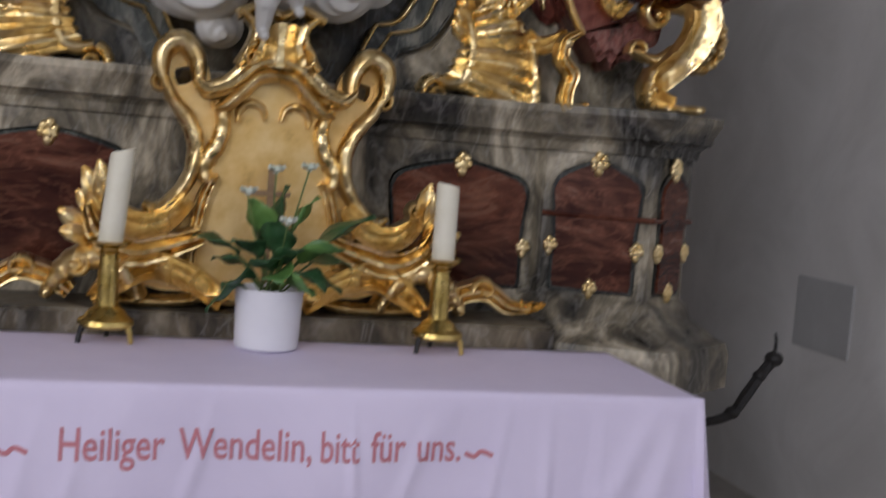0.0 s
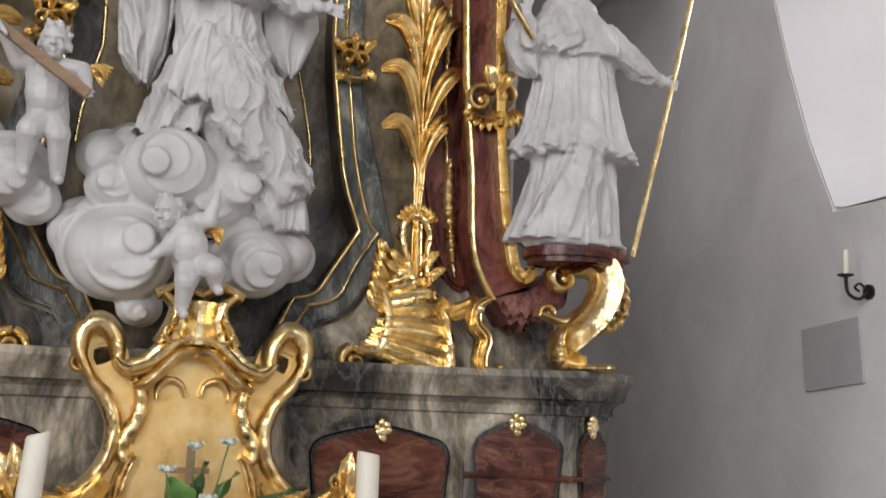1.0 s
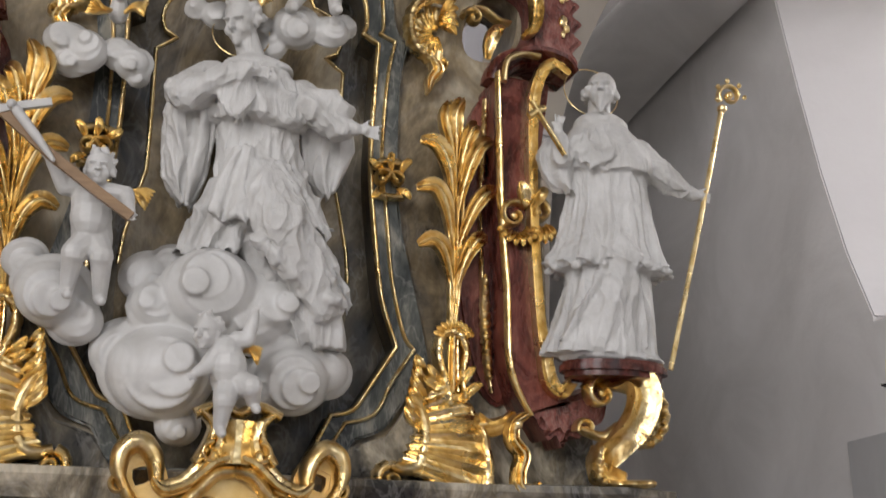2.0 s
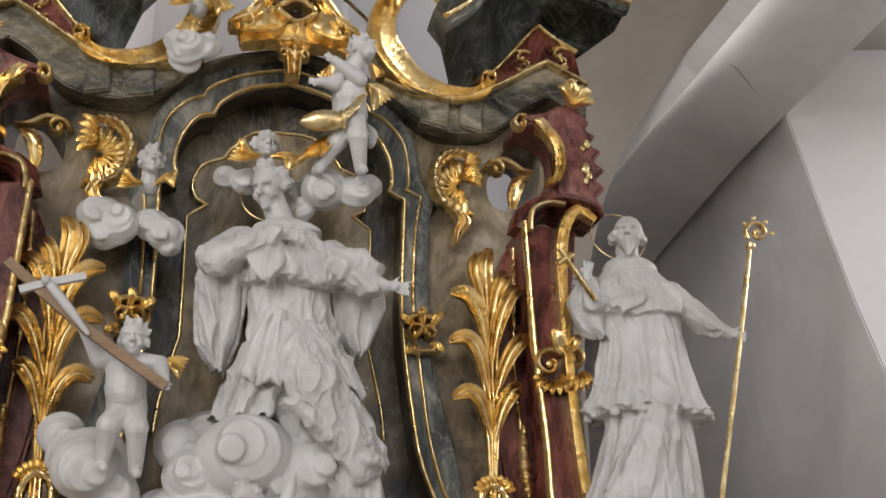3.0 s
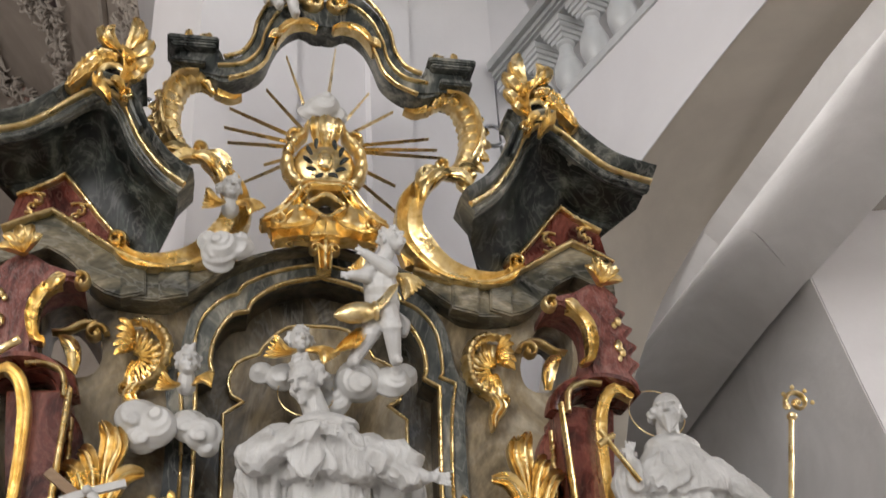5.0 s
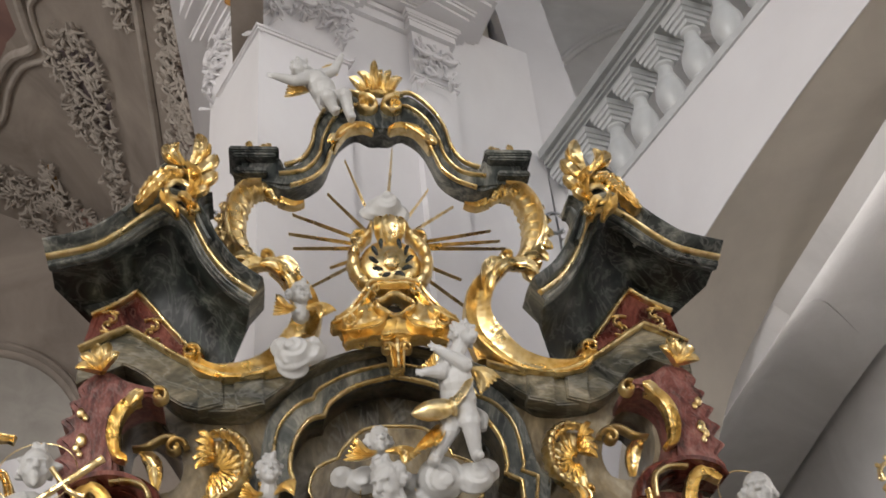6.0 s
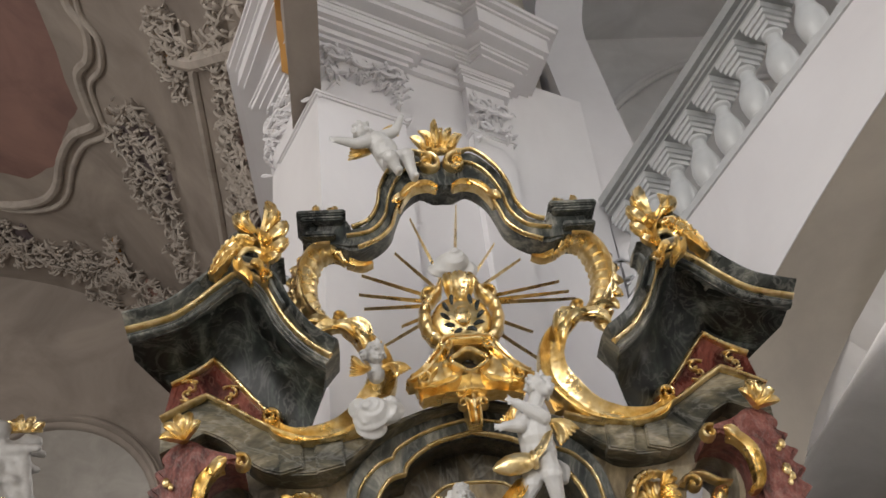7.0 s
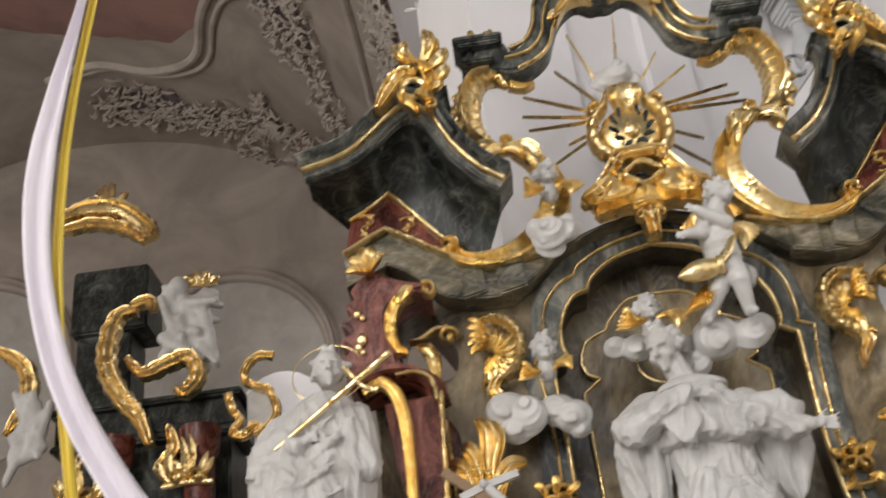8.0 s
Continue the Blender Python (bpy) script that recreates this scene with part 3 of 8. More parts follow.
def yz_slab(outline, x0, x1):
    bm = bmesh.new()
    a = [bm.verts.new((x0, y, z)) for y, z in outline]
    b = [bm.verts.new((x1, y, z)) for y, z in outline]
    for i in range(len(outline)):
        j = (i + 1) % len(outline)
        bm.faces.new((a[i], a[j], b[j], b[i]))
    bm.faces.new(a[::-1])
    bm.faces.new(b)
    return bm


wall_label = "grey plastered aisle wall beside the deep window"
setting("wall_aisle_1", yz_slab([(4.4, 0), (0.55, 0)] + JAMB + [(4.4, 5.0)], 2.6, 3.9), M_PLASTER, wall_label, "wall", False)
setting("wall_aisle_2", box(2.6, 3.9, -6.2, -4.5, 0, 5.0), M_PLASTER, wall_label, "wall", False)
setting("wall_aisle_3", box(2.6, 3.9, -2.5, -1.1, 0, 5.0), M_PLASTER, wall_label, "wall", False)
setting("wall_aisle_4", box(2.6, 3.9, -4.5, -2.5, 0, 1.9), M_PLASTER, wall_label, "wall", False)
setting("wall_aisle_5", box(2.6, 3.9, -1.1, 0.55, 0, 2.43), M_PLASTER, wall_label, "wall", False)
setting("trim_window_splay", thick(ruled([[(2.603, y - 0.003, z) for y, z in JAMB], [(3.2, y - 0.16, z) for y, z in JAMB], [(3.9, y - 0.38, z) for y, z in JAMB]]), 0.01), M_LILAC, "white limewashed window splay", "window reveal")
setting("trim_window_sill", ruled([[(2.6, -1.1, 2.44), (2.6, 0.54, 2.44)], [(3.9, -0.7, 2.75), (3.9, 0.1, 2.75)]]), M_LILAC, "white sloping window sill", "sill", False)
window = thing("window_1", "tall aisle window with leaded panes", "window", "", "structure")
for k in range(5):
    part("glazing_bar", box(3.86, 3.89, -0.7 + k * 0.325 - 0.01, -0.7 + k * 0.325 + 0.01, 2.7, 4.6), M_IRON, window)
for k in range(6):
    part("glazing_bar", box(3.86, 3.89, -0.7, 0.6, 2.75 + k * 0.3, 2.77 + k * 0.3), M_IRON, window)

# far arch band beyond the gallery
path = [(1.24, 1.5, 5.0), (1.22, 1.5, 5.55), (1.16, 1.5, 6.1), (1.1, 1.5, 6.6), (1.06, 1.5, 7.0), (1.12, 1.5, 7.35), (1.24, 1.5, 7.8), (1.5, 1.5, 8.6), (2.0, 1.5, 9.4)]
bm = sweep(path, 0.3, 0.18, [(0.5, -0.9), (0.5, 1), (-0.5, 1), (-0.5, -0.9)], n=4)
setting("trim_far_arch", bm, M_LILAC, "white arch rib beyond the gallery", "arch")
setting("wall_far_gallery", box(1.06, 7, 4.4, 4.7, 4.2, 12), M_PLASTER, "grey plastered wall beyond the gallery")
for cx, r in ((3.9, 2.3), (4.2, 2.05)):
    bm = sweep([(cx + r * math.cos(radians(a)), 4.36, 7.2 + 1.25 * r * math.sin(radians(a))) for a in np.linspace(60, 190, 26)], 0.1, 0.06, MOULD, fine=False)
    setting("trim_gallery_arch", bm, M_PLASTER, "plastered wall arch beyond the gallery", "arch")
setting("ceiling_gallery", box(0.9, 7, -9.5, 4.7, 10.4, 10.7), M_PLASTER, "plastered ceiling over the gallery", "ceiling")
setting("floor_gallery", box(1.75, 6.8, -9.3, 4.4, 4.66, 4.78), M_STONE, "gallery floor", "floor")
bm = bmesh.new()
box(6.8, 7.1, -9.5, -4.4, 0, 10.5, 0, bm)
box(6.8, 7.1, -1.6, 4.7, 0, 10.5, 0, bm)
box(6.8, 7.1, -4.4, -1.6, 0, 5.2, 0, bm)
box(6.8, 7.1, -4.4, -1.6, 8.9, 10.5, 0, bm)
setting("wall_east", bm, M_PLASTER, "plastered gallery wall with a high window", "wall", False)
bm = bmesh.new()
box(-10, -6.2, -9.6, -9.3, 0, 12, 0, bm)
box(-3.0, -0.7, -9.6, -9.3, 2.6, 7.8, 0, bm)
box(2.5, 7.1, -9.6, -9.3, 0, 12, 0, bm)
box(-6.2, 2.5, -9.6, -9.3, 0, 2.6, 0, bm)
box(-6.2, 2.5, -9.6, -9.3, 7.8, 12, 0, bm)
setting("wall_south", bm, M_PLASTER, "plastered end wall with a tall window", "wall", False)
bm = bmesh.new()
for y0, y1, z0, z1 in ((-9.6, -8.3, 0, 12), (-5.3, 10, 0, 12), (-8.3, -5.3, 0, 2.7), (-8.3, -5.3, 6.3, 12)):
    box(-10.2, -9.8, y0, y1, z0, z1, 0, bm)
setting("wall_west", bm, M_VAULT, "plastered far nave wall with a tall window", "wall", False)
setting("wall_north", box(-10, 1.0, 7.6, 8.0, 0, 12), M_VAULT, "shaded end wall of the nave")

# nave vault
VX, VZ, VR = -5.2, 5.6, 4.6
def on_vault(a, y, lift=0.0):
    r = VR - lift
    return (VX + r * math.cos(radians(a)), y, VZ + r * math.sin(radians(a)))


rows = [[on_vault(a, y) for a in np.linspace(0, 180, 40)] for y in np.linspace(-9.5, 9.8, 20)]
setting("ceiling_nave", thick(ruled(rows), -0.15), M_VAULT, "grey-brown plastered barrel vault of the nave", "vault")

# ---- the side altar: predella ----
predella = thing("predella", "grey marbled predella with polished red panels and gilt clips", "predella")
RIGHT_PLAN = [(0.0, -0.12), (0.78, -0.12), (0.8, -0.15), (1.08, -0.28), (1.25, -0.16), (1.25, 0.4)]
PLAN = [(-x, y) for x, y in RIGHT_PLAN[:0:-1]] + RIGHT_PLAN
part("base_block", box(-1.27, 1.27, -0.08, 0.43, 0.16, 1.0), M_STONE, predella, "stone base block behind the table")
part("body", prism(PLAN + [], 1.0, 1.6), M_PRED, predella, "", 20)
cornice = [(0.0, 1.56), (0.012, 1.56), (0.016, 1.585), (0.03, 1.6), (0.045, 1.605), (0.05, 1.63), (0.062, 1.65), (0.07, 1.665), (0.07, 1.685), (0.0, 1.69)]
part("cornice", extrude_profile(PLAN, cornice), M_PRED, predella, "grey marbled cornice", 25)
part("ledge", box(-0.78, 0.78, -0.39, -0.1, 0.98, 1.08, 0.008), M_NICHE, predella, "dark marbled ledge behind the table")
part("mid_moulding", extrude_profile([(0.8, -0.15), (1.08, -0.28), (1.25, -0.16)], [(0.0, 1.37), (0.014, 1.373), (0.018, 1.379), (0.014, 1.386), (0.0, 1.389)]), M_PANEL, predella)


def flare():
    """The swelling foot under the side panels."""
    rings = []
    for out, z in ((0.0, 1.15), (0.02, 1.13), (0.035, 1.09), (0.09, 1.05), (0.13, 1.03), (0.14, 1.0), (0.14, 0.9)):
        ring = []
        for (x, y), (ox, oy) in zip([(0.74, -0.1), (0.8, -0.15), (1.08, -0.28), (1.25, -0.16), (1.25, 0.3)], [(-0.2, -1), (-0.45, -1.1), (0.1, -1.2), (1, -0.5), (1, 0)]):
            ring.append((x + ox * out, y + oy * out, z))
        rings.append(ring)
    bm = ruled(rings)
    return bm


both(flare, "foot", M_PRED, predella)


def panel(a, b, u0, u1, z0, z1, proud, arch=0.03, corner=0.05):
    """A panel with a swept top on the face from plan point a to b; u runs along it."""
    a, b = Vector((*a, 0)), Vector((*b, 0))
    t = (b - a).normalized()
    nrm = Vector((t.y, -t.x, 0))
    w = u1 - u0
    top = [(u0, z1 - corner), (u0 + 0.012, z1 - corner * 0.45), (u0 + corner * 0.7, z1 - 0.005)] + [(u0 + corner + (w - 2 * corner) * f, z1 + arch * math.sin(math.pi * f)) for f in (0.15, 0.35, 0.5, 0.65, 0.85)] + [(u1 - corner * 0.7, z1 - 0.005), (u1 - 0.012, z1 - corner * 0.45), (u1, z1 - corner)]
    waist = [(u1 - 0.012, (z0 + z1) / 2), (u1 - 0.01, z0 + 0.02), (u1 - 0.014, z0), (u0 + 0.014, z0), (u0 + 0.01, z0 + 0.02), (u0 + 0.012, (z0 + z1) / 2)]
    bm = plate(top + waist, -proud, 0.004, bevel=0.005)
    m = Matrix((( t.x, -nrm.x, 0, a.x), (t.y, -nrm.y, 0, a.y), (0, 0, 1, 0), (0, 0, 0, 1)))
    bmesh.ops.transform(bm, matrix=m, verts=bm.verts)
    return bm


def clip(a, b, u, z, s=0.02):
    a, b = Vector((*a, 0)), Vector((*b, 0))
    t = (b - a).normalized()
    nrm = Vector((t.y, -t.x, 0))
    c = a + t * u + nrm * 0.012
    bm = bmesh.new()
    for ang, k, q in ((0.2, 0.8, 0.42), (1.0, 1.0, 0.4), (1.75, 1.15, 0.45), (2.6, 0.95, 0.38), (3.3, 0.7, 0.42), (4.6, 0.8, 0.5), (0.0, 0.0, 0.62)):
        ball(bm, (c.x + t.x * s * k * 0.75 * math.cos(ang), c.y + t.y * s * k * 0.75 * math.cos(ang), z + s * k * 0.8 * math.sin(ang)), s * q, (1, 0.8, 1.2), 8)
    return bm


for a, b, u0, u1, z0, z1, cs in (((0, -0.12), (0.78, -0.12), 0.36, 0.755, 1.16, 1.47, ((0.5, 1), (1, 0.35))),
                                 ((0.8, -0.15), (1.08, -0.28), 0.03, 0.275, 1.17, 1.5, ((0.5, 1), (0, 0.35), (1, 0.35), (0.5, 0))),
                                 ((1.08, -0.28), (1.25, -0.16), 0.035, 0.185, 1.17, 1.5, ((0.4, 1), (0, 0.35), (1, 0.35), (0.5, 0)))):
    both(lambda: panel(a, b, u0, u1, z0, z1, 0.012), "panel", M_PANEL, predella, "polished red-brown marbled panel")
    both(lambda: panel(a, b, u0 - 0.012, u1 + 0.012, z0 - 0.012, z1 + 0.012, 0.005), "panel_rim", M_DARK, predella)
    for fu, fz in cs:
        both(lambda: clip(a, b, u0 + (u1 - u0) * fu, z0 + (z1 - z0) * fz + (0.025 if fz == 1 else 0), 0.028 if fz == 1 else 0.022), "clip", M_GOLD, predella, "small gilt leaf clip")

# ---- the altar's body ----
retable = thing("retable", "rococo side altar of marbled wood with gilt carving", "altar")


def sym(right):
    """A closed outline from its right half, which starts and ends on the axis."""
    left = [(-x, z) for x, z in right[::-1] if x > 1e-6]
    return list(right) + left


BODY = [(0.0, 1.6), (1.16, 1.6), (1.13, 1.85), (0.99, 1.98), (0.97, 2.4), (0.95, 2.9), (0.975, 3.2), (0.96, 3.42), (0.86, 3.5), (0.7, 3.38), (0.5, 3.35), (0.3, 3.48), (0.0, 3.5)]
HOLE = spline([(0.676, 3.161), (0.716, 3.249), (0.79, 3.345), (0.865, 3.32), (0.854, 3.141), (0.773, 3.069), (0.695, 3.081)], 3, True)
INNER = [(0.0, 3.44), (0.13, 3.405), (0.215, 3.345), (0.235, 3.3), (0.29, 3.28), (0.335, 3.2), (0.345, 3.12), (0.335, 3.083), (0.386, 3.055), (0.381, 2.9), (0.378, 2.66), (0.4, 2.44), (0.432, 2.23), (0.483, 2.084), (0.41, 1.965), (0.36, 1.89), (0.295, 1.87), (0.23, 1.73)]
OUTER = [(0.0, 3.49), (0.14, 3.455), (0.245, 3.4), (0.27, 3.362), (0.33, 3.33), (0.385, 3.25), (0.4, 3.12), (0.388, 3.092), (0.44, 3.07), (0.42, 2.93), (0.414, 2.66), (0.435, 2.5), (0.46, 2.3), (0.503, 2.13), (0.539, 2.08), (0.475, 1.98), (0.425, 1.88), (0.34, 1.85), (0.28, 1.75)]
EDGE = [(0.0, 3.53), (0.16, 3.5), (0.3, 3.43), (0.41, 3.3), (0.445, 3.13), (0.485, 3.07), (0.465, 2.93), (0.465, 2.66), (0.49, 2.445), (0.55, 2.2), (0.587, 2.05), (0.525, 1.94), (0.46, 1.84), (0.37, 1.8), (0.3, 1.68)]


def soft(pts, n=4, sharp=()):
    """Splined between the sharp corners only."""
    out, run = [], []
    for i, p in enumerate(pts):
        run.append(p)
        if i in sharp and i:
            out += [tuple(q) for q in spline(run, n)][:-1]
            run = [p]
    return out + [tuple(q) for q in spline(run, n)]


inner = soft(INNER, 4, (3, 7, 8, 13, 16))
outer = soft(OUTER, 4, (3, 7, 8, 14, 17))
edge = soft(EDGE, 4, (5, 10, 13))
mir = lambda pts: [(-x, z) for x, z in pts]
hollow = sym(inner + [(0.2, 1.7), (0.0, 1.7)])
part("field", plate(sym(BODY), 0.0, 0.3, [hollow, HOLE, mir(HOLE)], 0.006), M_TAN, retable, "tan marbled back wall")
part("niche_ground", plate(sym([(0, 1.66), (0.56, 1.66), (0.56, 3.48), (0, 3.48)]), 0.11, 0.28), M_NICHE, retable, "dark brown marbled niche ground")
part("niche_frame", plate(sym(edge + [(0.2, 1.64), (0.0, 1.64)]), -0.03, 0.12, [hollow], 0.008), M_BLUE, retable, "blue-grey marbled frame round the niche")
for line, w, y in ((inner, 0.015, -0.032), (outer, 0.012, -0.032)):
    pts = flat(line, y)
    both(lambda: sweep(pts, w, 0.014, HALF, fine=False), "gilt_line", M_GOLD, retable)
TANP = [(0.0, 3.31), (0.1, 3.3), (0.17, 3.235), (0.19, 3.2), (0.26, 3.165), (0.285, 3.1), (0.272, 3.05), (0.235, 3.03), (0.296, 2.985), (0.29, 2.62), (0.30, 2.55), (0.345, 2.29), (0.3, 2.0), (0.0, 1.95)]
tanp = soft(TANP, 3, (3, 6, 7, 8))
part("inner_panel", plate(sym(tanp), 0.075, 0.115, bevel=0.004), M_TAN, retable, "tan marbled inner panel")
both(lambda: sweep(flat(tanp[:-6], 0.078), 0.014, 0.012, HALF, fine=False), "gilt_line", M_GOLD, retable)

# lower marbled skirt in front of the field
SKIRT = [(0.0, 1.62), (1.14, 1.62), (1.12, 1.86), (1.0, 1.97), (0.86, 1.93), (0.72, 1.98), (0.6, 2.0), (0.53, 1.92), (0.47, 1.82), (0.36, 1.78), (0.28, 1.66), (0.0, 1.66)]
both(lambda: plate(soft(SKIRT[1:-1], 2), -0.035, 0.02, bevel=0.008), "skirt", M_PRED, retable, "grey marbled skirt above the predella")

# entablature: swung frieze, red panel, gilt lines
TOP = [(0.0, 3.53), (0.16, 3.5), (0.3, 3.44), (0.4, 3.41), (0.5, 3.4), (0.6, 3.42), (0.72, 3.49), (0.8, 3.545), (0.865, 3.585), (0.93, 3.555), (1.01, 3.51)]
LOW = [(1.01, 3.395), (0.93, 3.43), (0.87, 3.46), (0.8, 3.42), (0.68, 3.31), (0.5, 3.29), (0.42, 3.33), (0.3, 3.42), (0.16, 3.49)]
both(lambda: plate(soft(TOP, 4, (8,)) + soft(LOW, 4, (2,)), -0.1, 0.3, bevel=0.006), "frieze", M_GREEN, retable, "grey-green marbled swung frieze")
both(lambda: sweep(flat(soft(TOP[2:], 4, (6,)), -0.11), 0.02, 0.025, HALF, fine=False), "gilt_line", M_GOLD, retable)
for x0, x1, dz in ((0.43, 0.515, 0.0), (0.56, 0.63, 0.0)):
    both(lambda: plate([(x0, 3.395), (x0 - 0.005, 3.305), (x1, 3.285), (x1 + 0.008, 3.4)], -0.118, -0.05, bevel=0.006), "keystone", M_GREEN, retable)
REDT = [(0.5, 3.44), (0.6, 3.455), (0.66, 3.51), (0.72, 3.58), (0.79, 3.67), (0.845, 3.735), (0.905, 3.69), (0.985, 3.645)]
both(lambda: plate(soft(TOP[4:], 4, (4,)) + soft(REDT[::-1], 4, (2,)), -0.09, 0.25, bevel=0.004), "red_frieze", M_RED, retable, "red marbled panel under the cornice wing")
both(lambda: sweep(flat(soft(REDT[2:], 4, (3,)), -0.095), 0.018, 0.022, HALF, fine=False), "gilt_line", M_GOLD, retable)


def buckle(cx, cz, y, s):
    bm = bmesh.new()
    volute(cx - s * 0.1, cz + s * 0.3, y, s * 0.55, 90, 0.8, s * 0.28, s * 0.3, bm, 1)
    volute(cx + s * 0.1, cz - s * 0.3, y, s * 0.55, -90, 0.8, s * 0.28, s * 0.3, bm, 1)
    sweep([(cx - s * 0.7, y, cz + s * 0.9), (cx, y, cz + s * 1.05), (cx + s * 0.7, y, cz + s * 0.9)], s * 0.25, s * 0.3, HALF, bm, 3)
    sweep([(cx - s * 0.7, y, cz - s * 0.9), (cx, y, cz - s * 1.05), (cx + s * 0.7, y, cz - s * 0.9)], s * 0.25, s * 0.3, HALF, bm, 3)
    return bm


both(lambda: buckle(0.79, 3.59, -0.095, 0.038), "buckle", M_GOLD, retable, "gilt scrolled buckle")
both(lambda: buckle(0.925, 3.62, -0.095, 0.038), "buckle", M_GOLD, retable, "gilt scrolled buckle")

# cornice wings: dark cove, gilt arris, heavy sima
T2 = [(0.56, 3.42), (0.62, 3.49), (0.7, 3.57), (0.8, 3.68), (0.845, 3.735), (0.905, 3.69), (0.985, 3.645)]
CW = [(0.47, 3.55), (0.55, 3.615), (0.625, 3.72), (0.68, 3.84), (0.73, 3.89), (0.785, 3.86), (0.865, 3.785), (0.95, 3.725), (1.09, 3.685)]


def resample(pts, n):
    P = np.array(spline(pts, 10))
    d = np.r_[0, np.cumsum(np.hypot(*np.diff(P, axis=0).T))]
    q = np.linspace(0, d[-1], n)
    return np.stack([np.interp(q, d, P[:, 0]), np.interp(q, d, P[:, 1])], 1)


def wing(cove):
    """The dark cove under the wing, or the moulded sima above it."""
    n = 34
    a, c = resample(T2, n), resample(CW, n)
    tang = np.gradient(c, axis=0)
    tang /= np.linalg.norm(tang, axis=1)[:, None]
    up = np.stack([-tang[:, 1], tang[:, 0]], 1)
    rows = []
    if cove:
        for f, y in ((0.0, -0.085), (0.15, -0.1), (0.4, -0.13), (0.65, -0.19), (0.85, -0.26), (0.93, -0.29)):
            p = a * (1 - f) + c * f + up * (0.03 * math.sin(math.pi * f))
            rows.append([(x, y, z) for x, z in p])
        rows.append([(x, -0.2, z) for x, z in c])
        rows.append([(x, -0.02, z) for x, z in a])
    else:
        p = a * 0.08 + c * 0.92 + up * 0.007
        rows.append([(x, -0.286, z) for x, z in p])
        for o, y in ((-0.006, -0.31), (0.002, -0.316), (0.012, -0.33), (0.022, -0.332), (0.03, -0.34), (0.045, -0.365), (0.06, -0.385), (0.066, -0.385), (0.07, -0.36), (0.075, -0.3), (0.07, -0.19)):
            rows.append([(x, y, z) for x, z in c + up * o])
        rows.append([(x, -0.19, z) for x, z in p])
    rows.append(rows[0])
    bm = ruled(rows)
    bmesh.ops.remove_doubles(bm, verts=bm.verts, dist=1e-5)
    bmesh.ops.holes_fill(bm, edges=bm.edges)
    return bm


def wing_line(o, y, w, d):
    n = 40
    c = resample(CW, n)
    tang = np.gradient(c, axis=0)
    tang /= np.linalg.norm(tang, axis=1)[:, None]
    up = np.stack([-tang[:, 1], tang[:, 0]], 1)
    return sweep([(x, y, z) for x, z in c + up * o], w, d, HALF, fine=False)


for side in (0, 1):
    w, cv = wing(False), wing(True)
    g = wing_line(0.026, -0.336, 0.018, 0.02)
    g2 = wing_line(0.004, -0.318, 0.016, 0.014)
    if side:
        mirror(w), mirror(g), mirror(g2), mirror(cv)
    wg = part("cornice_wing", w, M_BLUE, retable, "dark green marbled swung cornice wing", 35)
    part("gilt_line", g, M_GOLD, wg)
    # Darker marble than the wing: the underside's shade is put into the colour.
    part("cove", cv, M_DARK, wg, "hollow underside, its shade put into near-black marble")
    part("arris", g2, M_BLUE, wg)

# red pilasters
LEFT_E = [(0.735, 2.94), (0.742, 2.75), (0.752, 2.52), (0.775, 2.26), (0.79, 2.02), (0.855, 1.885)]
RIGHT_E = [(0.985, 1.93), (0.93, 1.965), (0.9, 2.06), (0.888, 2.2), (0.873, 2.42), (0.86, 2.56), (0.888, 2.78), (0.905, 2.93)]
both(lambda: plate(soft(LEFT_E, 5) + soft(RIGHT_E, 5), -0.2, 0.02, bevel=0.01), "pilaster", M_RED, retable, "red marbled volute pilaster")
both(lambda: sweep(flat(LEFT_E, -0.2), [0.02, 0.018, 0.022, 0.02, 0.02, 0.015], 0.02, HALF), "gilt_line", M_GOLD, retable)
both(lambda: sweep(flat([(0.975, 1.99), (0.94, 1.955), (0.905, 1.985), (0.888, 2.06), (0.872, 2.15), (0.858, 2.3), (0.848, 2.45), (0.842, 2.6), (0.84, 2.75), (0.846, 2.87), (0.87, 2.95), (0.91, 2.985), (0.96, 2.955)], -0.21), [0.03, 0.04, 0.045, 0.04, 0.032, 0.03, 0.03, 0.03, 0.034, 0.04, 0.04, 0.035, 0.02], 0.03, HOLLOW), "gilt_strip", M_GOLD, retable, "gilt hollow strip")
both(lambda: sweep(flat([(0.74, 2.93), (0.76, 2.985), (0.81, 3.02), (0.88, 3.025), (0.95, 3.0), (0.985, 2.965)], -0.13), [0.06, 0.07, 0.07, 0.07, 0.06, 0.03], [0.1, 0.11, 0.12, 0.13, 0.14, 0.12], MOULD), "pilaster_head", M_RED, retable, "red marbled rolled pilaster head")
both(lambda: sweep(flat([(0.745, 2.9), (0.755, 2.97), (0.8, 3.0), (0.86, 3.0)], -0.23), 0.018, 0.02, HALF), "gilt_line", M_GOLD, retable)
# red back pilaster behind the palm branch
both(lambda: plate(soft([(0.7, 2.86), (0.735, 2.92), (0.8, 2.93), (0.8, 2.4), (0.83, 1.98), (0.78, 1.93), (0.715, 2.03), (0.672, 2.2), (0.652, 2.37), (0.655, 2.6)], 3), -0.06, 0.02, bevel=0.012), "back_pilaster", M_RED, retable, "red marbled back pilaster")
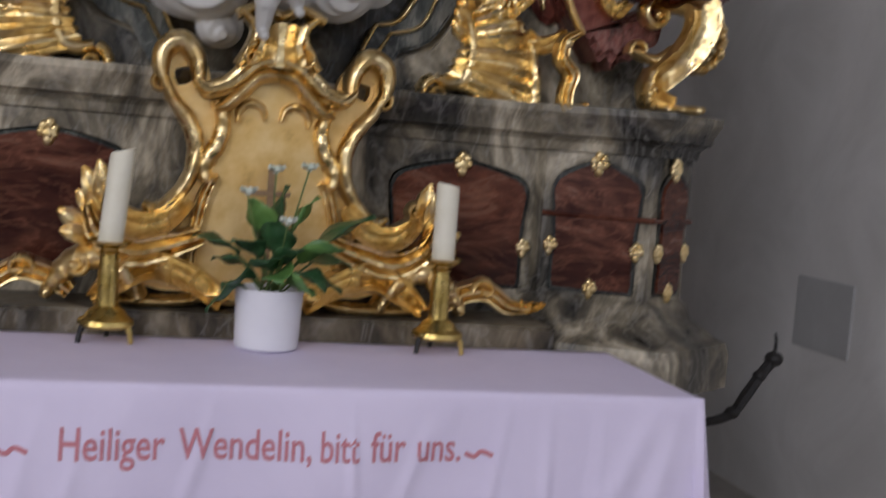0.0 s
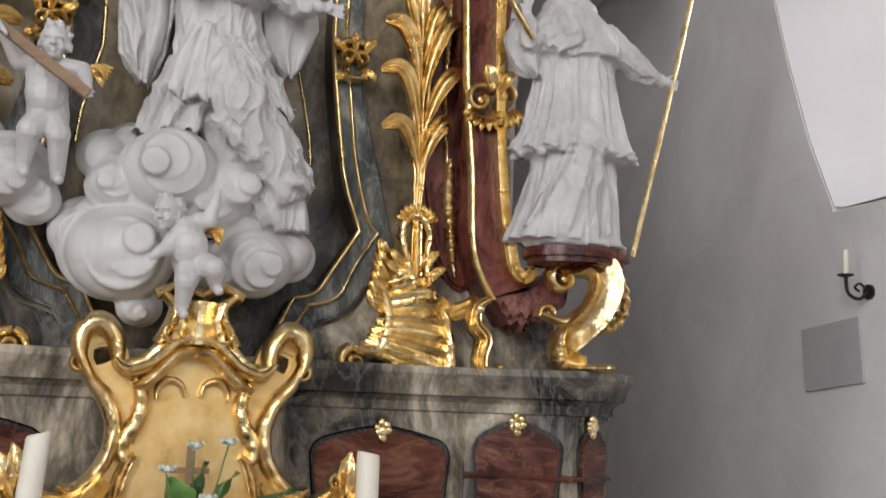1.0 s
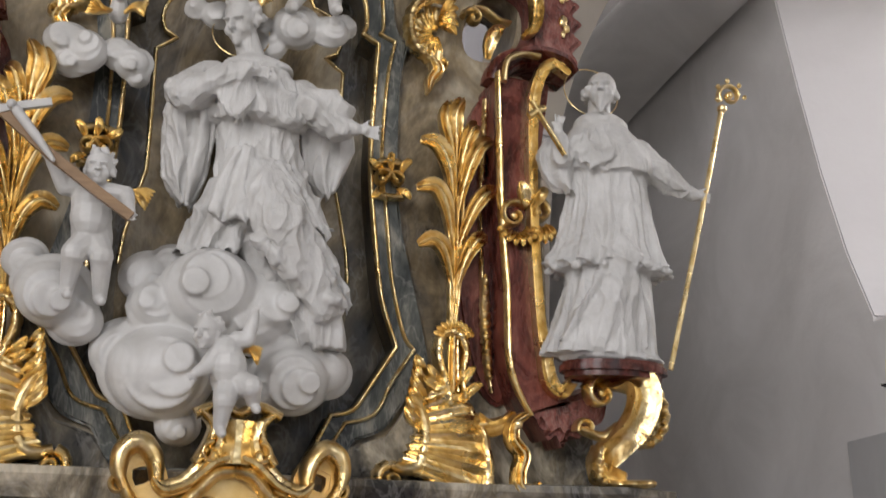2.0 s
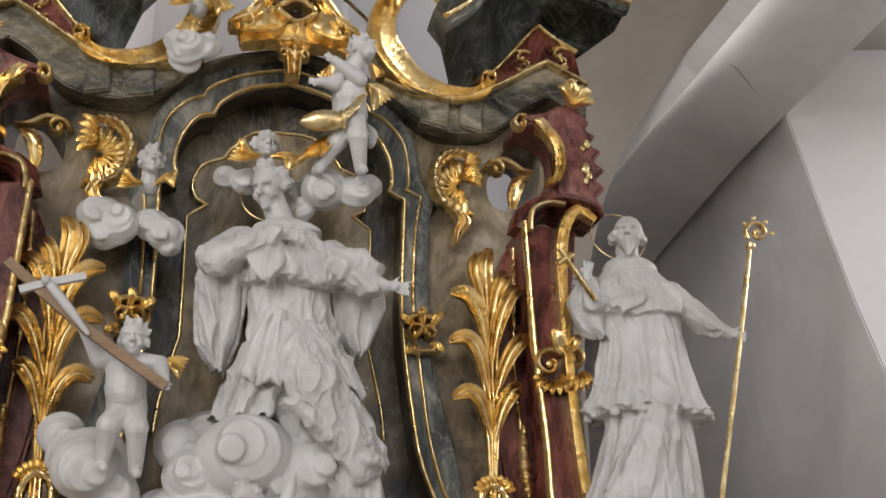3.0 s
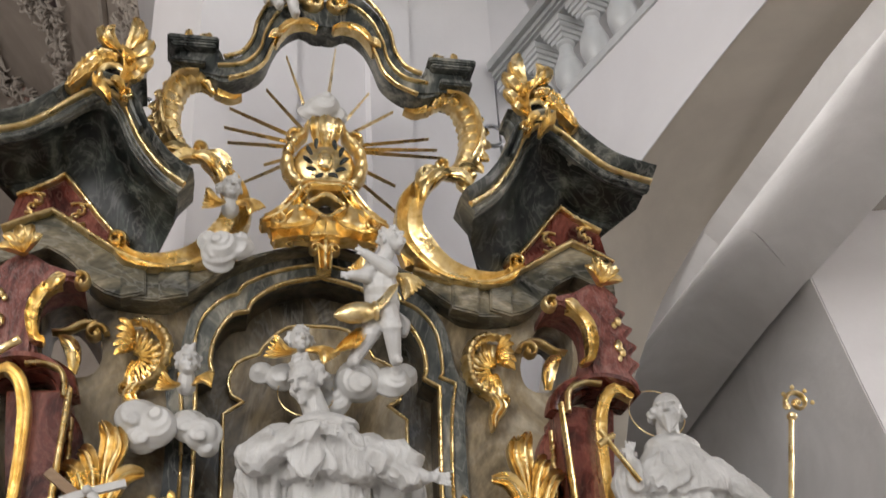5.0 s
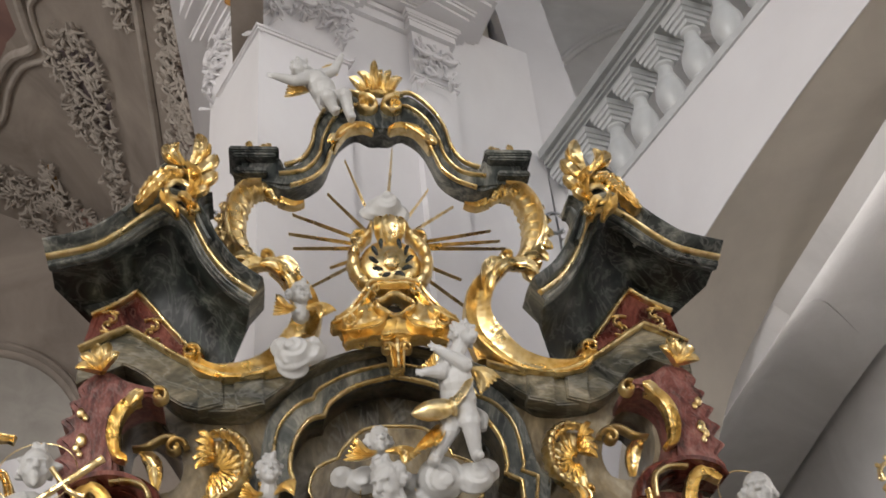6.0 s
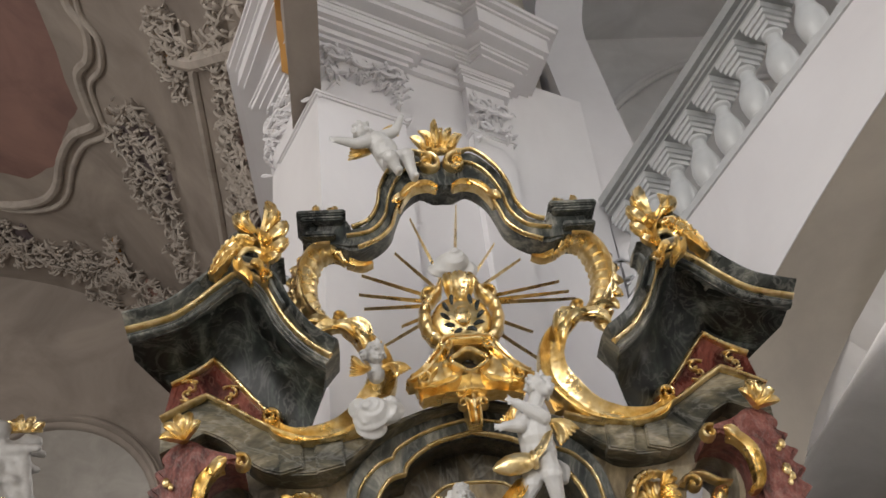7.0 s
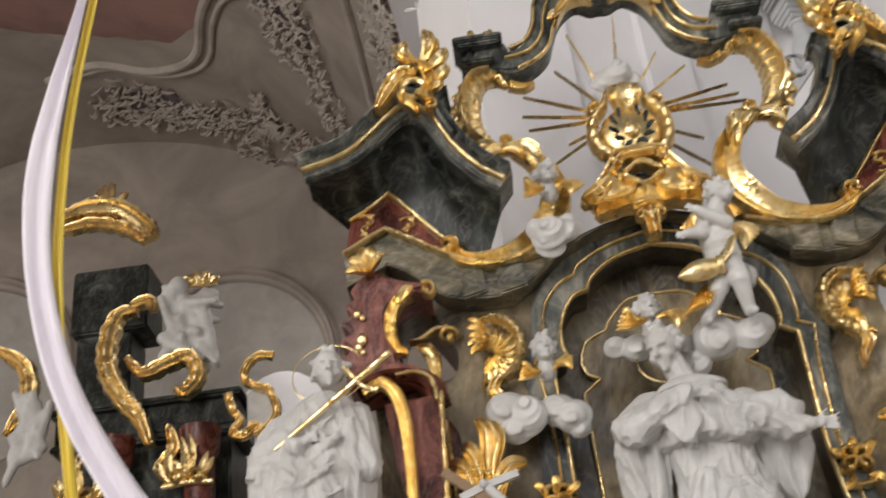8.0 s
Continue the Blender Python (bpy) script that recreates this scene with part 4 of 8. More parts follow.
def bead():
    bm = bmesh.new()
    sweep(flat([(0.735, 2.9), (0.725, 2.6), (0.735, 2.35), (0.75, 2.1), (0.775, 1.96)], -0.07), 0.014, 0.014, HALF, bm)
    sweep(flat([(0.765, 2.0), (0.755, 2.1), (0.748, 2.2), (0.744, 2.32)], -0.075), [0.02, 0.034, 0.034, 0.02], 0.02, HALF, bm, 12, 11, 0.4, 0.1)
    sweep(flat([(0.728, 2.62), (0.73, 2.74), (0.734, 2.86)], -0.075), [0.015, 0.024, 0.015], 0.016, HALF, bm, 12, 7, 0.4, 0.1)
    return bm
both(bead, "bead_moulding", M_GOLD, retable, "gilt beaded moulding")
# red crowning volute beside the entablature
RT = [(0.735, 3.29), (0.75, 3.335), (0.84, 3.365), (0.9, 3.4), (0.95, 3.39), (0.99, 3.345), (0.978, 3.315), (1.01, 3.295), (0.99, 3.26), (1.028, 3.235), (1.0, 3.2), (1.035, 3.17), (1.004, 3.135), (1.035, 3.105), (1.0, 3.07), (1.02, 3.035), (0.995, 2.99), (0.87, 3.03), (0.855, 3.1), (0.88, 3.18), (0.87, 3.26), (0.82, 3.3), (0.77, 3.31)]
both(lambda: plate(soft(RT, 3), -0.17, 0.0, bevel=0.014), "crowning_volute", M_ROSE, retable, "rose marbled crowning volute")
def crown_gold():
    bm = bmesh.new()
    volute(0.745, 3.3, -0.17, 0.03, 60, 1.1, 0.02, 0.03, bm, 1)
    sweep(flat([(0.795, 3.285), (0.83, 3.275), (0.86, 3.23), (0.868, 3.17), (0.855, 3.11), (0.825, 3.09)], -0.17), [0.02, 0.035, 0.04, 0.04, 0.03, 0.015], 0.035, HOLLOW, bm)
    leaf(bm, (0.83, 3.27), (0.79, 3.31), 0.04, -0.18, 0.02)
    volute(0.7, 3.2, -0.02, 0.035, 180, 1.2, 0.02, 0.03, bm, -1)
    sweep(flat([(0.7, 3.235), (0.74, 3.235), (0.79, 3.205), (0.83, 3.2)], -0.02), [0.02, 0.028, 0.025, 0.012], 0.03, HALF, bm)
    leaf(bm, (0.75, 3.06), (0.81, 3.17), 0.05, -0.03, 0.03, 0.2)
    for x, z, r in ((0.97, 3.25, 0.012), (0.955, 3.235, 0.009), (0.96, 3.16, 0.016), (0.972, 3.135, 0.011), (0.96, 3.115, 0.009)):
        ball(bm, (x, -0.18, z), r, (1, 0.7, 1.4), 8)
    for dx, dz, w in ((-0.05, 0.05, 0.03), (-0.02, 0.085, 0.04), (0.02, 0.08, 0.04), (0.06, 0.045, 0.035), (0.07, 0.0, 0.03)):
        leaf(bm, (0.92, 3.385), (0.92 + dx, 3.385 + dz), w, -0.18, 0.04)
    return bm
both(crown_gold, "gilt_scrollwork", M_GOLD, retable, "gilt scrollwork")
# rose shell under the pilaster
RS = [(0.855, 1.9), (0.89, 1.86), (0.92, 1.82), (0.945, 1.835), (0.965, 1.8), (0.985, 1.835), (1.02, 1.83), (1.04, 1.865), (1.07, 1.87), (1.1, 1.9), (1.1, 2.0), (1.0, 1.955), (0.94, 1.96), (0.9, 2.02), (0.86, 1.98)]
both(lambda: plate(soft(RS, 3), -0.19, 0.0, bevel=0.018), "shell", M_ROSE, retable, "rose marbled shell at the pilaster's foot")

# ---- gilt carving on the body ----
def palm():
    """A gilt palm branch: stems bundled below, fronds rolling outwards above."""
    bm = bmesh.new()
    for dx in (-0.016, -0.005, 0.006, 0.017):
        sweep([(0.635 + dx * 0.5, -0.1, 2.13), (0.637 + dx, -0.11, 2.3), (0.632 + dx * 1.3, -0.11, 2.45), (0.628 + dx * 2, -0.11, 2.6)], [0.012, 0.014, 0.014, 0.01], 0.02, HALF, bm)
    fronds = [((0.632, 2.26), (0.6, 2.36), (0.56, 2.4), (0.515, 2.385)), ((0.64, 2.26), (0.665, 2.36), (0.695, 2.41), (0.725, 2.41)),
              ((0.63, 2.38), (0.6, 2.5), (0.56, 2.565), (0.505, 2.56)), ((0.642, 2.38), (0.68, 2.5), (0.72, 2.56), (0.772, 2.565)),
              ((0.627, 2.5), (0.605, 2.62), (0.565, 2.7), (0.512, 2.715)), ((0.64, 2.5), (0.66, 2.62), (0.695, 2.71), (0.738, 2.735)),
              ((0.628, 2.6), (0.605, 2.72), (0.585, 2.79), (0.6, 2.85)), ((0.638, 2.6), (0.65, 2.7), (0.67, 2.76), (0.69, 2.775)), ((0.63, 2.62), (0.62, 2.74), (0.615, 2.81), (0.64, 2.865))]
    for f in fronds:
        pts = [(p[0], -0.1 - 0.045 * math.sin(k / 3 * 2.4), p[1]) for k, p in enumerate(f)]
        sweep(pts, [0.014, 0.034, 0.05, 0.05, 0.018], [0.015, 0.022, 0.024, 0.022, 0.01], HOLLOW, bm)
        pts = [(p[0] * 0.995 + 0.003, -0.115 - 0.045 * math.sin(k / 3 * 2.4), p[1] - 0.004) for k, p in enumerate(f)]
        sweep(pts, [0.008, 0.014, 0.016, 0.012, 0.006], 0.014, HALF, bm)
    return bm


both(palm, "palm_branch", M_GOLD, retable, "gilt palm branch with rolling fronds")


def shell_foot():
    """Ribbed rocaille under the palm, with a looped head."""
    bm = bmesh.new()
    # body, folded across
    sweep(flat([(0.6, 1.68), (0.62, 1.75), (0.625, 1.83), (0.61, 1.91), (0.585, 1.97)], -0.12), [0.25, 0.24, 0.2, 0.14, 0.06], [0.045, 0.055, 0.055, 0.045, 0.03], [(0.5, -0.3), (0.5, 0.5), (0.3, 0.95), (0.0, 1.05), (-0.3, 0.9), (-0.5, 0.5), (-0.5, -0.3)], bm, 10, 9, 0.16, 0.05)
    # lobes at the foot
    volute(0.455, 1.685, -0.13, 0.045, 100, 1.2, 0.035, 0.04, bm, 1)
    sweep(flat([(0.455, 1.73), (0.5, 1.72), (0.54, 1.74), (0.555, 1.82), (0.53, 1.9), (0.5, 1.935)], -0.13), [0.03, 0.04, 0.045, 0.045, 0.04, 0.015], 0.04, HALF, bm)
    sweep(flat([(0.46, 1.645), (0.53, 1.66), (0.58, 1.685), (0.62, 1.68), (0.66, 1.66), (0.7, 1.64), (0.735, 1.66), (0.745, 1.72), (0.735, 1.8), (0.72, 1.85)], -0.13), [0.03, 0.04, 0.03, 0.025, 0.03, 0.045, 0.05, 0.045, 0.035, 0.02], 0.04, HALF, bm, 6, 10, 0.1, 0.1)
    sweep(flat([(0.7, 1.87), (0.75, 1.845), (0.8, 1.87), (0.815, 1.9)], -0.13), [0.05, 0.05, 0.04, 0.012], 0.035, HOLLOW, bm)
    sweep(flat([(0.69, 1.9), (0.71, 1.86), (0.76, 1.865), (0.8, 1.885)], -0.12), [0.03, 0.035, 0.03, 0.01], 0.03, HALF, bm)
    # fringe leaves on the flank
    for k in range(6):
        z = 1.84 + k * 0.03
        leaf(bm, (0.545, z), (0.49 + 0.006 * k, z + 0.055), 0.035, -0.13, 0.03, 0.15)
    # neck and looped head
    sweep(flat([(0.625, 1.87), (0.62, 1.94), (0.6, 2.0), (0.585, 2.05), (0.59, 2.1), (0.62, 2.125), (0.655, 2.11), (0.67, 2.06), (0.66, 1.99), (0.67, 1.93)], -0.13), [0.035, 0.035, 0.03, 0.03, 0.032, 0.035, 0.034, 0.03, 0.028, 0.02], 0.035, HALF, bm, 6, 14, 0.08, 0.12)
    sweep(flat([(0.63, 1.9), (0.632, 1.98), (0.63, 2.06), (0.632, 2.13)], -0.12), [0.05, 0.04, 0.035, 0.03], 0.035, FLUTED, bm)
    for a, b in (((0.65, 1.95), (0.7, 2.02)), ((0.66, 1.92), (0.72, 1.97)), ((0.6, 1.97), (0.555, 2.02)), ((0.6, 1.95), (0.54, 1.99))):
        leaf(bm, a, b, 0.03, -0.13, 0.03, 0.15)
    for k in range(9):
        a = radians(20 + k * 18)
        leaf(bm, (0.628 + 0.035 * math.cos(a), 2.1 + 0.03 * math.sin(a)), (0.628 + 0.062 * math.cos(a), 2.1 + 0.055 * math.sin(a)), 0.02, -0.14, 0.015)
    return bm


both(shell_foot, "rocaille_foot", M_GOLD, retable, "gilt ribbed rocaille at the palm's foot")


def small_s():
    bm = bmesh.new()
    sweep(flat([(0.835, 1.885), (0.8, 1.86), (0.795, 1.81), (0.825, 1.77), (0.815, 1.72), (0.82, 1.68), (0.86, 1.675), (0.875, 1.695)], -0.2), [0.02, 0.035, 0.04, 0.045, 0.04, 0.04, 0.03, 0.012], 0.04, FLUTED, bm)
    ball(bm, (0.805, -0.23, 1.855), 0.015, seg=8)
    return bm


both(small_s, "rocaille_spray", M_GOLD, retable, "small gilt rocaille spray")


def side_shell():
    """Hollow C-shaped shell, fluted inside, with a ragged lip and a drop below."""
    bm = bmesh.new()
    cx, cz = 0.575, 3.125
    for k in range(11):
        a = radians(88 + k * 19)
        rr = 0.088 + 0.012 * math.sin(k * 2.1)
        leaf(bm, (cx + 0.012 * math.cos(a), cz + 0.012 * math.sin(a)), (cx + rr * math.cos(a), cz + rr * 1.12 * math.sin(a)), 0.032, -0.02, -0.004, 0.04, 0.016, 0.8)
    rim = [(cx + 0.1 * math.cos(a), cz + 0.112 * math.sin(a)) for a in np.linspace(radians(60), radians(290), 14)]
    sweep([(x, -0.035 - 0.03 * math.sin(math.pi * k / 13), z) for k, (x, z) in enumerate(rim)], [0.012, 0.024, 0.034, 0.036, 0.034, 0.024, 0.012], [0.02, 0.035, 0.045, 0.035, 0.02], HALF, bm, 5, 17, 0.12, 0.16)
    for k in range(5):
        leaf(bm, (cx + 0.01, cz + 0.06 - k * 0.012), (cx + 0.055 + 0.006 * (k % 2), cz + 0.105 - k * 0.03), 0.024, -0.05, 0.025, 0.1)
    sweep(flat([(0.555, 3.025), (0.578, 2.985), (0.558, 2.95), (0.55, 2.905)], -0.04), [0.03, 0.048, 0.036, 0.008], 0.035, FLUTED, bm)
    volute(0.59, 3.005, -0.045, 0.024, 90, 1, 0.014, 0.022, bm, -1)
    return bm


both(side_shell, "side_shell", M_GOLD, retable, "gilt hollow shell with a drop")


def clasp():
    bm = bmesh.new()
    sweep(flat([(0.382, 2.645), (0.43, 2.66), (0.482, 2.65)], -0.05), 0.026, 0.03, HALF, bm)
    sweep(flat([(0.39, 2.55), (0.435, 2.545), (0.484, 2.55)], -0.05), 0.022, 0.028, HALF, bm)
    volute(0.415, 2.6, -0.05, 0.034, 0, 1.1, 0.018, 0.03, bm, 1)
    volute(0.458, 2.6, -0.05, 0.03, 180, 1.1, 0.018, 0.03, bm, -1)
    for a, b in (((0.4, 2.63), (0.37, 2.655)), ((0.47, 2.63), (0.5, 2.66)), ((0.4, 2.56), (0.38, 2.535)), ((0.47, 2.56), (0.495, 2.54)), ((0.435, 2.64), (0.44, 2.68))):
        leaf(bm, a, b, 0.026, -0.055, 0.02, 0.15)
    return bm


both(clasp, "clasp", M_GOLD, retable, "gilt scrolled clasp on the frame")


def pilaster_buckle():
    bm = bmesh.new()
    volute(0.79, 2.48, -0.2, 0.05, 40, 1.1, 0.024, 0.035, bm, 1)
    volute(0.868, 2.5, -0.2, 0.042, 140, 1.1, 0.022, 0.035, bm, -1)
    for k in range(8):
        a = radians(200 + k * 20)
        leaf(bm, (0.8 + 0.04 * math.cos(a), 2.45 + 0.035 * math.sin(a)), (0.8 + 0.068 * math.cos(a), 2.45 + 0.062 * math.sin(a)), 0.02, -0.21, 0.02)
    for k in range(5):
        a = radians(-120 + k * 22)
        leaf(bm, (0.87 + 0.03 * math.cos(a), 2.46 + 0.02 * math.sin(a)), (0.87 + 0.055 * math.cos(a), 2.45 + 0.05 * math.sin(a)), 0.018, -0.21, 0.02)
    leaf(bm, (0.82, 2.52), (0.8, 2.58), 0.04, -0.21, 0.03)
    leaf(bm, (0.85, 2.52), (0.88, 2.57), 0.035, -0.21, 0.03)
    return bm


both(pilaster_buckle, "pilaster_buckle", M_GOLD, retable, "gilt shell buckle across the pilaster")


def console():
    """The scrolled gilt bracket that bears the side statue."""
    bm = bmesh.new()
    sweep([(1.02, -0.2, 1.995), (1.08, -0.26, 2.0), (1.13, -0.33, 1.985), (1.14, -0.35, 1.93), (1.12, -0.33, 1.86), (1.08, -0.28, 1.8), (1.05, -0.25, 1.76), (1.06, -0.26, 1.72), (1.11, -0.29, 1.7)], [0.04, 0.07, 0.09, 0.09, 0.085, 0.08, 0.08, 0.07, 0.05], 0.04, HOLLOW, bm)
    volute(1.05, 1.955, -0.25, 0.05, 90, 1.0, 0.03, 0.04, bm, 1)
    volute(1.015, 1.855, -0.22, 0.03, 200, 1.0, 0.02, 0.03, bm, -1)
    sweep([(1.0, -0.22, 1.85), (1.05, -0.27, 1.83), (1.09, -0.3, 1.86)], [0.02, 0.03, 0.03], 0.03, HALF, bm)
    sweep(flat([(1.03, 1.8), (1.02, 1.75), (1.025, 1.71), (1.05, 1.695), (1.12, 1.695), (1.19, 1.7)], -0.28), [0.03, 0.035, 0.035, 0.03, 0.03, 0.025], 0.05, HALF, bm, 6, 8, 0.15)
    sweep(flat([(1.17, 2.0), (1.22, 1.975), (1.245, 1.92), (1.24, 1.86), (1.2, 1.82), (1.16, 1.815)], -0.25), [0.02, 0.035, 0.04, 0.04, 0.035, 0.02], 0.04, HALF, bm, 6, 9, 0.25, 0.15)
    return bm


both(console, "console", M_GOLD, retable, "gilt scrolled console under the side statue")
both(lambda: ball(bmesh.new(), (1.185, -0.24, 1.905), 0.05, (0.8, 0.5, 1.15), 14), "mirror_boss", M_SILVER, retable, "silvered oval boss in the console")


def plinth():
    bm = bmesh.new()
    pts = [(1.085 + 0.165 * math.cos(a), -0.27 + 0.12 * math.sin(a)) for a in np.linspace(0, 2 * math.pi, 28, endpoint=False)]
    for s, z0, z1 in ((0.9, 1.995, 2.012), (1.0, 2.012, 2.03), (0.94, 2.03, 2.042)):
        prism([(1.085 + (x - 1.085) * s, -0.27 + (y + 0.27) * s) for x, y in pts], z0, z1, bm)
    return bm


both(plinth, "plinth", M_RED, retable, "red marbled oval statue plinth")

# ---- the crown: gilt C-scrolls, dark crest, sunburst ----
crown = thing("openwork_gable", "openwork gable with dark crest, gilt scrolls and sunburst", "gable")
CO = [(0.0, 4.585), (0.05, 4.6), (0.12, 4.63), (0.2, 4.55), (0.245, 4.45), (0.262, 4.36), (0.3, 4.29), (0.36, 4.262), (0.385, 4.31), (0.55, 4.315), (0.55, 4.29), (0.53, 4.28), (0.525, 4.23), (0.535, 4.21), (0.49, 4.165)]
CI = [(0.43, 4.175), (0.34, 4.165), (0.265, 4.2), (0.215, 4.255), (0.19, 4.33), (0.155, 4.41), (0.09, 4.465), (0.04, 4.44), (0.0, 4.44)]
part("crest", plate(sym([tuple(p) for p in soft(CO, 3, (1, 7, 8, 9, 10, 13))] + [tuple(p) for p in soft(CI, 3)]), -0.13, -0.03, bevel=0.014), M_BLUE, crown, "dark grey-green marbled crest")
for line, w in ((CO[1:8], 0.014), (CI[1:7], 0.014), ([(0.03, 4.54), (0.1, 4.56), (0.17, 4.5), (0.215, 4.4), (0.235, 4.31), (0.29, 4.24), (0.38, 4.22)], 0.012)):
    both(lambda: sweep(flat(line, -0.135), w, 0.014, HALF), "gilt_line", M_GOLD, crown)
for z0, z1, x0, x1 in ((4.3, 4.325, 0.38, 0.56), (4.275, 4.295, 0.39, 0.545), (4.2, 4.225, 0.42, 0.54)):
    both(lambda: box(x0, x1, -0.17, -0.02, z0, z1, 0.006), "impost", M_BLUE, crown, "dark marbled impost block")


def crest_scrolls():
    bm = bmesh.new()
    volute(0.055, 4.555, -0.12, 0.05, 60, 1.3, 0.03, 0.045, bm, 1)
    sweep(flat([(0.03, 4.43), (0.07, 4.45), (0.13, 4.435), (0.165, 4.385), (0.18, 4.335)], -0.12), [0.015, 0.03, 0.035, 0.03, 0.012], 0.035, HOLLOW, bm)
    leaf(bm, (0.16, 4.385), (0.2, 4.355), 0.03, -0.13, 0.03)
    return bm


both(crest_scrolls, "crest_scroll", M_GOLD, crown, "gilt scroll on the crest")


def flames(cx, cz, y, w, h, n, seed=1):
    """A tuft of gilt flame leaves."""
    bm = bmesh.new()
    r = random.Random(seed)
    for k in range(n):
        f = (k + 0.5) / n * 2 - 1
        top = h * (1 - 0.55 * abs(f)) * r.uniform(0.75, 1.1)
        leaf(bm, (cx + f * w * 0.3, cz), (cx + f * w * 0.62 + r.uniform(-0.01, 0.01), cz + top), w / n * 1.5, y, 0.03, r.uniform(-0.25, 0.25))
    volute(cx - w * 0.2, cz + h * 0.1, y - 0.01, h * 0.2, 0, 1, h * 0.1, h * 0.15, bm, 1)
    volute(cx + w * 0.2, cz + h * 0.1, y - 0.01, h * 0.2, 180, 1, h * 0.1, h * 0.15, bm, -1)
    sweep(flat([(cx - w * 0.5, cz), (cx, cz + h * 0.05), (cx + w * 0.5, cz)], y), h * 0.14, 0.025, HALF, bm)
    return bm


part("flame_finial", flames(0.0, 4.645, -0.1, 0.2, 0.16, 9, 3), M_GOLD, crown, "gilt flame leaf finial")
both(lambda: flames(0.46, 4.32, -0.08, 0.12, 0.085, 6, 5), "flame_tuft", M_GOLD, crown, "small gilt leaf tuft")


def c_scroll():
    """Ribbed C-shaped shell on the crown's flank."""
    bm = bmesh.new()
    path = [(0.385, 4.12), (0.43, 4.165), (0.495, 4.15), (0.535, 4.08), (0.545, 4.0), (0.525, 3.92), (0.475, 3.86), (0.42, 3.85)]
    sweep(flat(path, -0.09), [0.02, 0.05, 0.075, 0.095, 0.1, 0.09, 0.06, 0.03], [0.02, 0.05, 0.06, 0.065, 0.065, 0.06, 0.05, 0.03], HALF, bm, 8, 14, 0.16, 0.06)
    sweep(flat([(x + 0.012 * math.copysign(1, x), z) for x, z in path[1:]], -0.1), [0.015, 0.022, 0.026, 0.026, 0.024, 0.02, 0.01], [0.08, 0.085, 0.09, 0.09, 0.08, 0.06, 0.03], HALF, bm)
    for k in range(9):
        a = radians(65 - k * 18)
        c = (0.465 + 0.09 * math.cos(a), 4.005 + 0.15 * math.sin(a))
        leaf(bm, c, (c[0] + 0.05 * math.cos(a), c[1] + 0.05 * math.sin(a) - 0.01), 0.035, -0.09, 0.02)
    volute(0.425, 3.875, -0.1, 0.03, 270, 1, 0.022, 0.03, bm, -1)
    sweep(flat([(0.38, 4.12), (0.33, 4.1), (0.29, 4.11)], -0.09), [0.03, 0.025, 0.008], 0.03, HOLLOW, bm)
    return bm


both(c_scroll, "shell_scroll", M_GOLD, crown, "gilt ribbed C-scroll")


def sweep_scroll():
    """The long hollow scroll that swings over the frieze."""
    bm = bmesh.new()
    path = [(0.645, 3.49), (0.64, 3.445), (0.585, 3.415), (0.49, 3.415), (0.4, 3.45), (0.33, 3.52), (0.29, 3.6), (0.3, 3.7), (0.35, 3.78), (0.41, 3.82)]
    sweep(flat(path, -0.1), [0.03, 0.045, 0.05, 0.06, 0.08, 0.1, 0.1, 0.085, 0.06, 0.02], [0.03, 0.04, 0.04, 0.045, 0.045, 0.05, 0.05, 0.045, 0.04, 0.02], HOLLOW, bm)
    volute(0.66, 3.49, -0.1, 0.032, 200, 1.2, 0.025, 0.04, bm, -1)
    for a, b, w in (((0.33, 3.72), (0.4, 3.83), 0.06), ((0.35, 3.74), (0.45, 3.81), 0.05), ((0.33, 3.68), (0.39, 3.78), 0.04), ((0.4, 3.81), (0.51, 3.76), 0.05), ((0.45, 3.8), (0.54, 3.83), 0.04)):
        leaf(bm, a, b, w, -0.12, 0.04, 0.2)
    for k in range(4):
        leaf(bm, (0.47 + k * 0.012, 3.79), (0.5 + k * 0.012, 3.745 + k * 0.03), 0.022, -0.11, 0.02)
    return bm


both(sweep_scroll, "swung_scroll", M_GOLD, crown, "gilt hollow scroll over the frieze")
both(lambda: plate(soft([(0.28, 3.47), (0.34, 3.5), (0.3, 3.6), (0.31, 3.7), (0.36, 3.79), (0.34, 3.8), (0.27, 3.7), (0.25, 3.58)], 3), -0.09, -0.03, bevel=0.008), "scroll_back", M_GOLDM, crown)


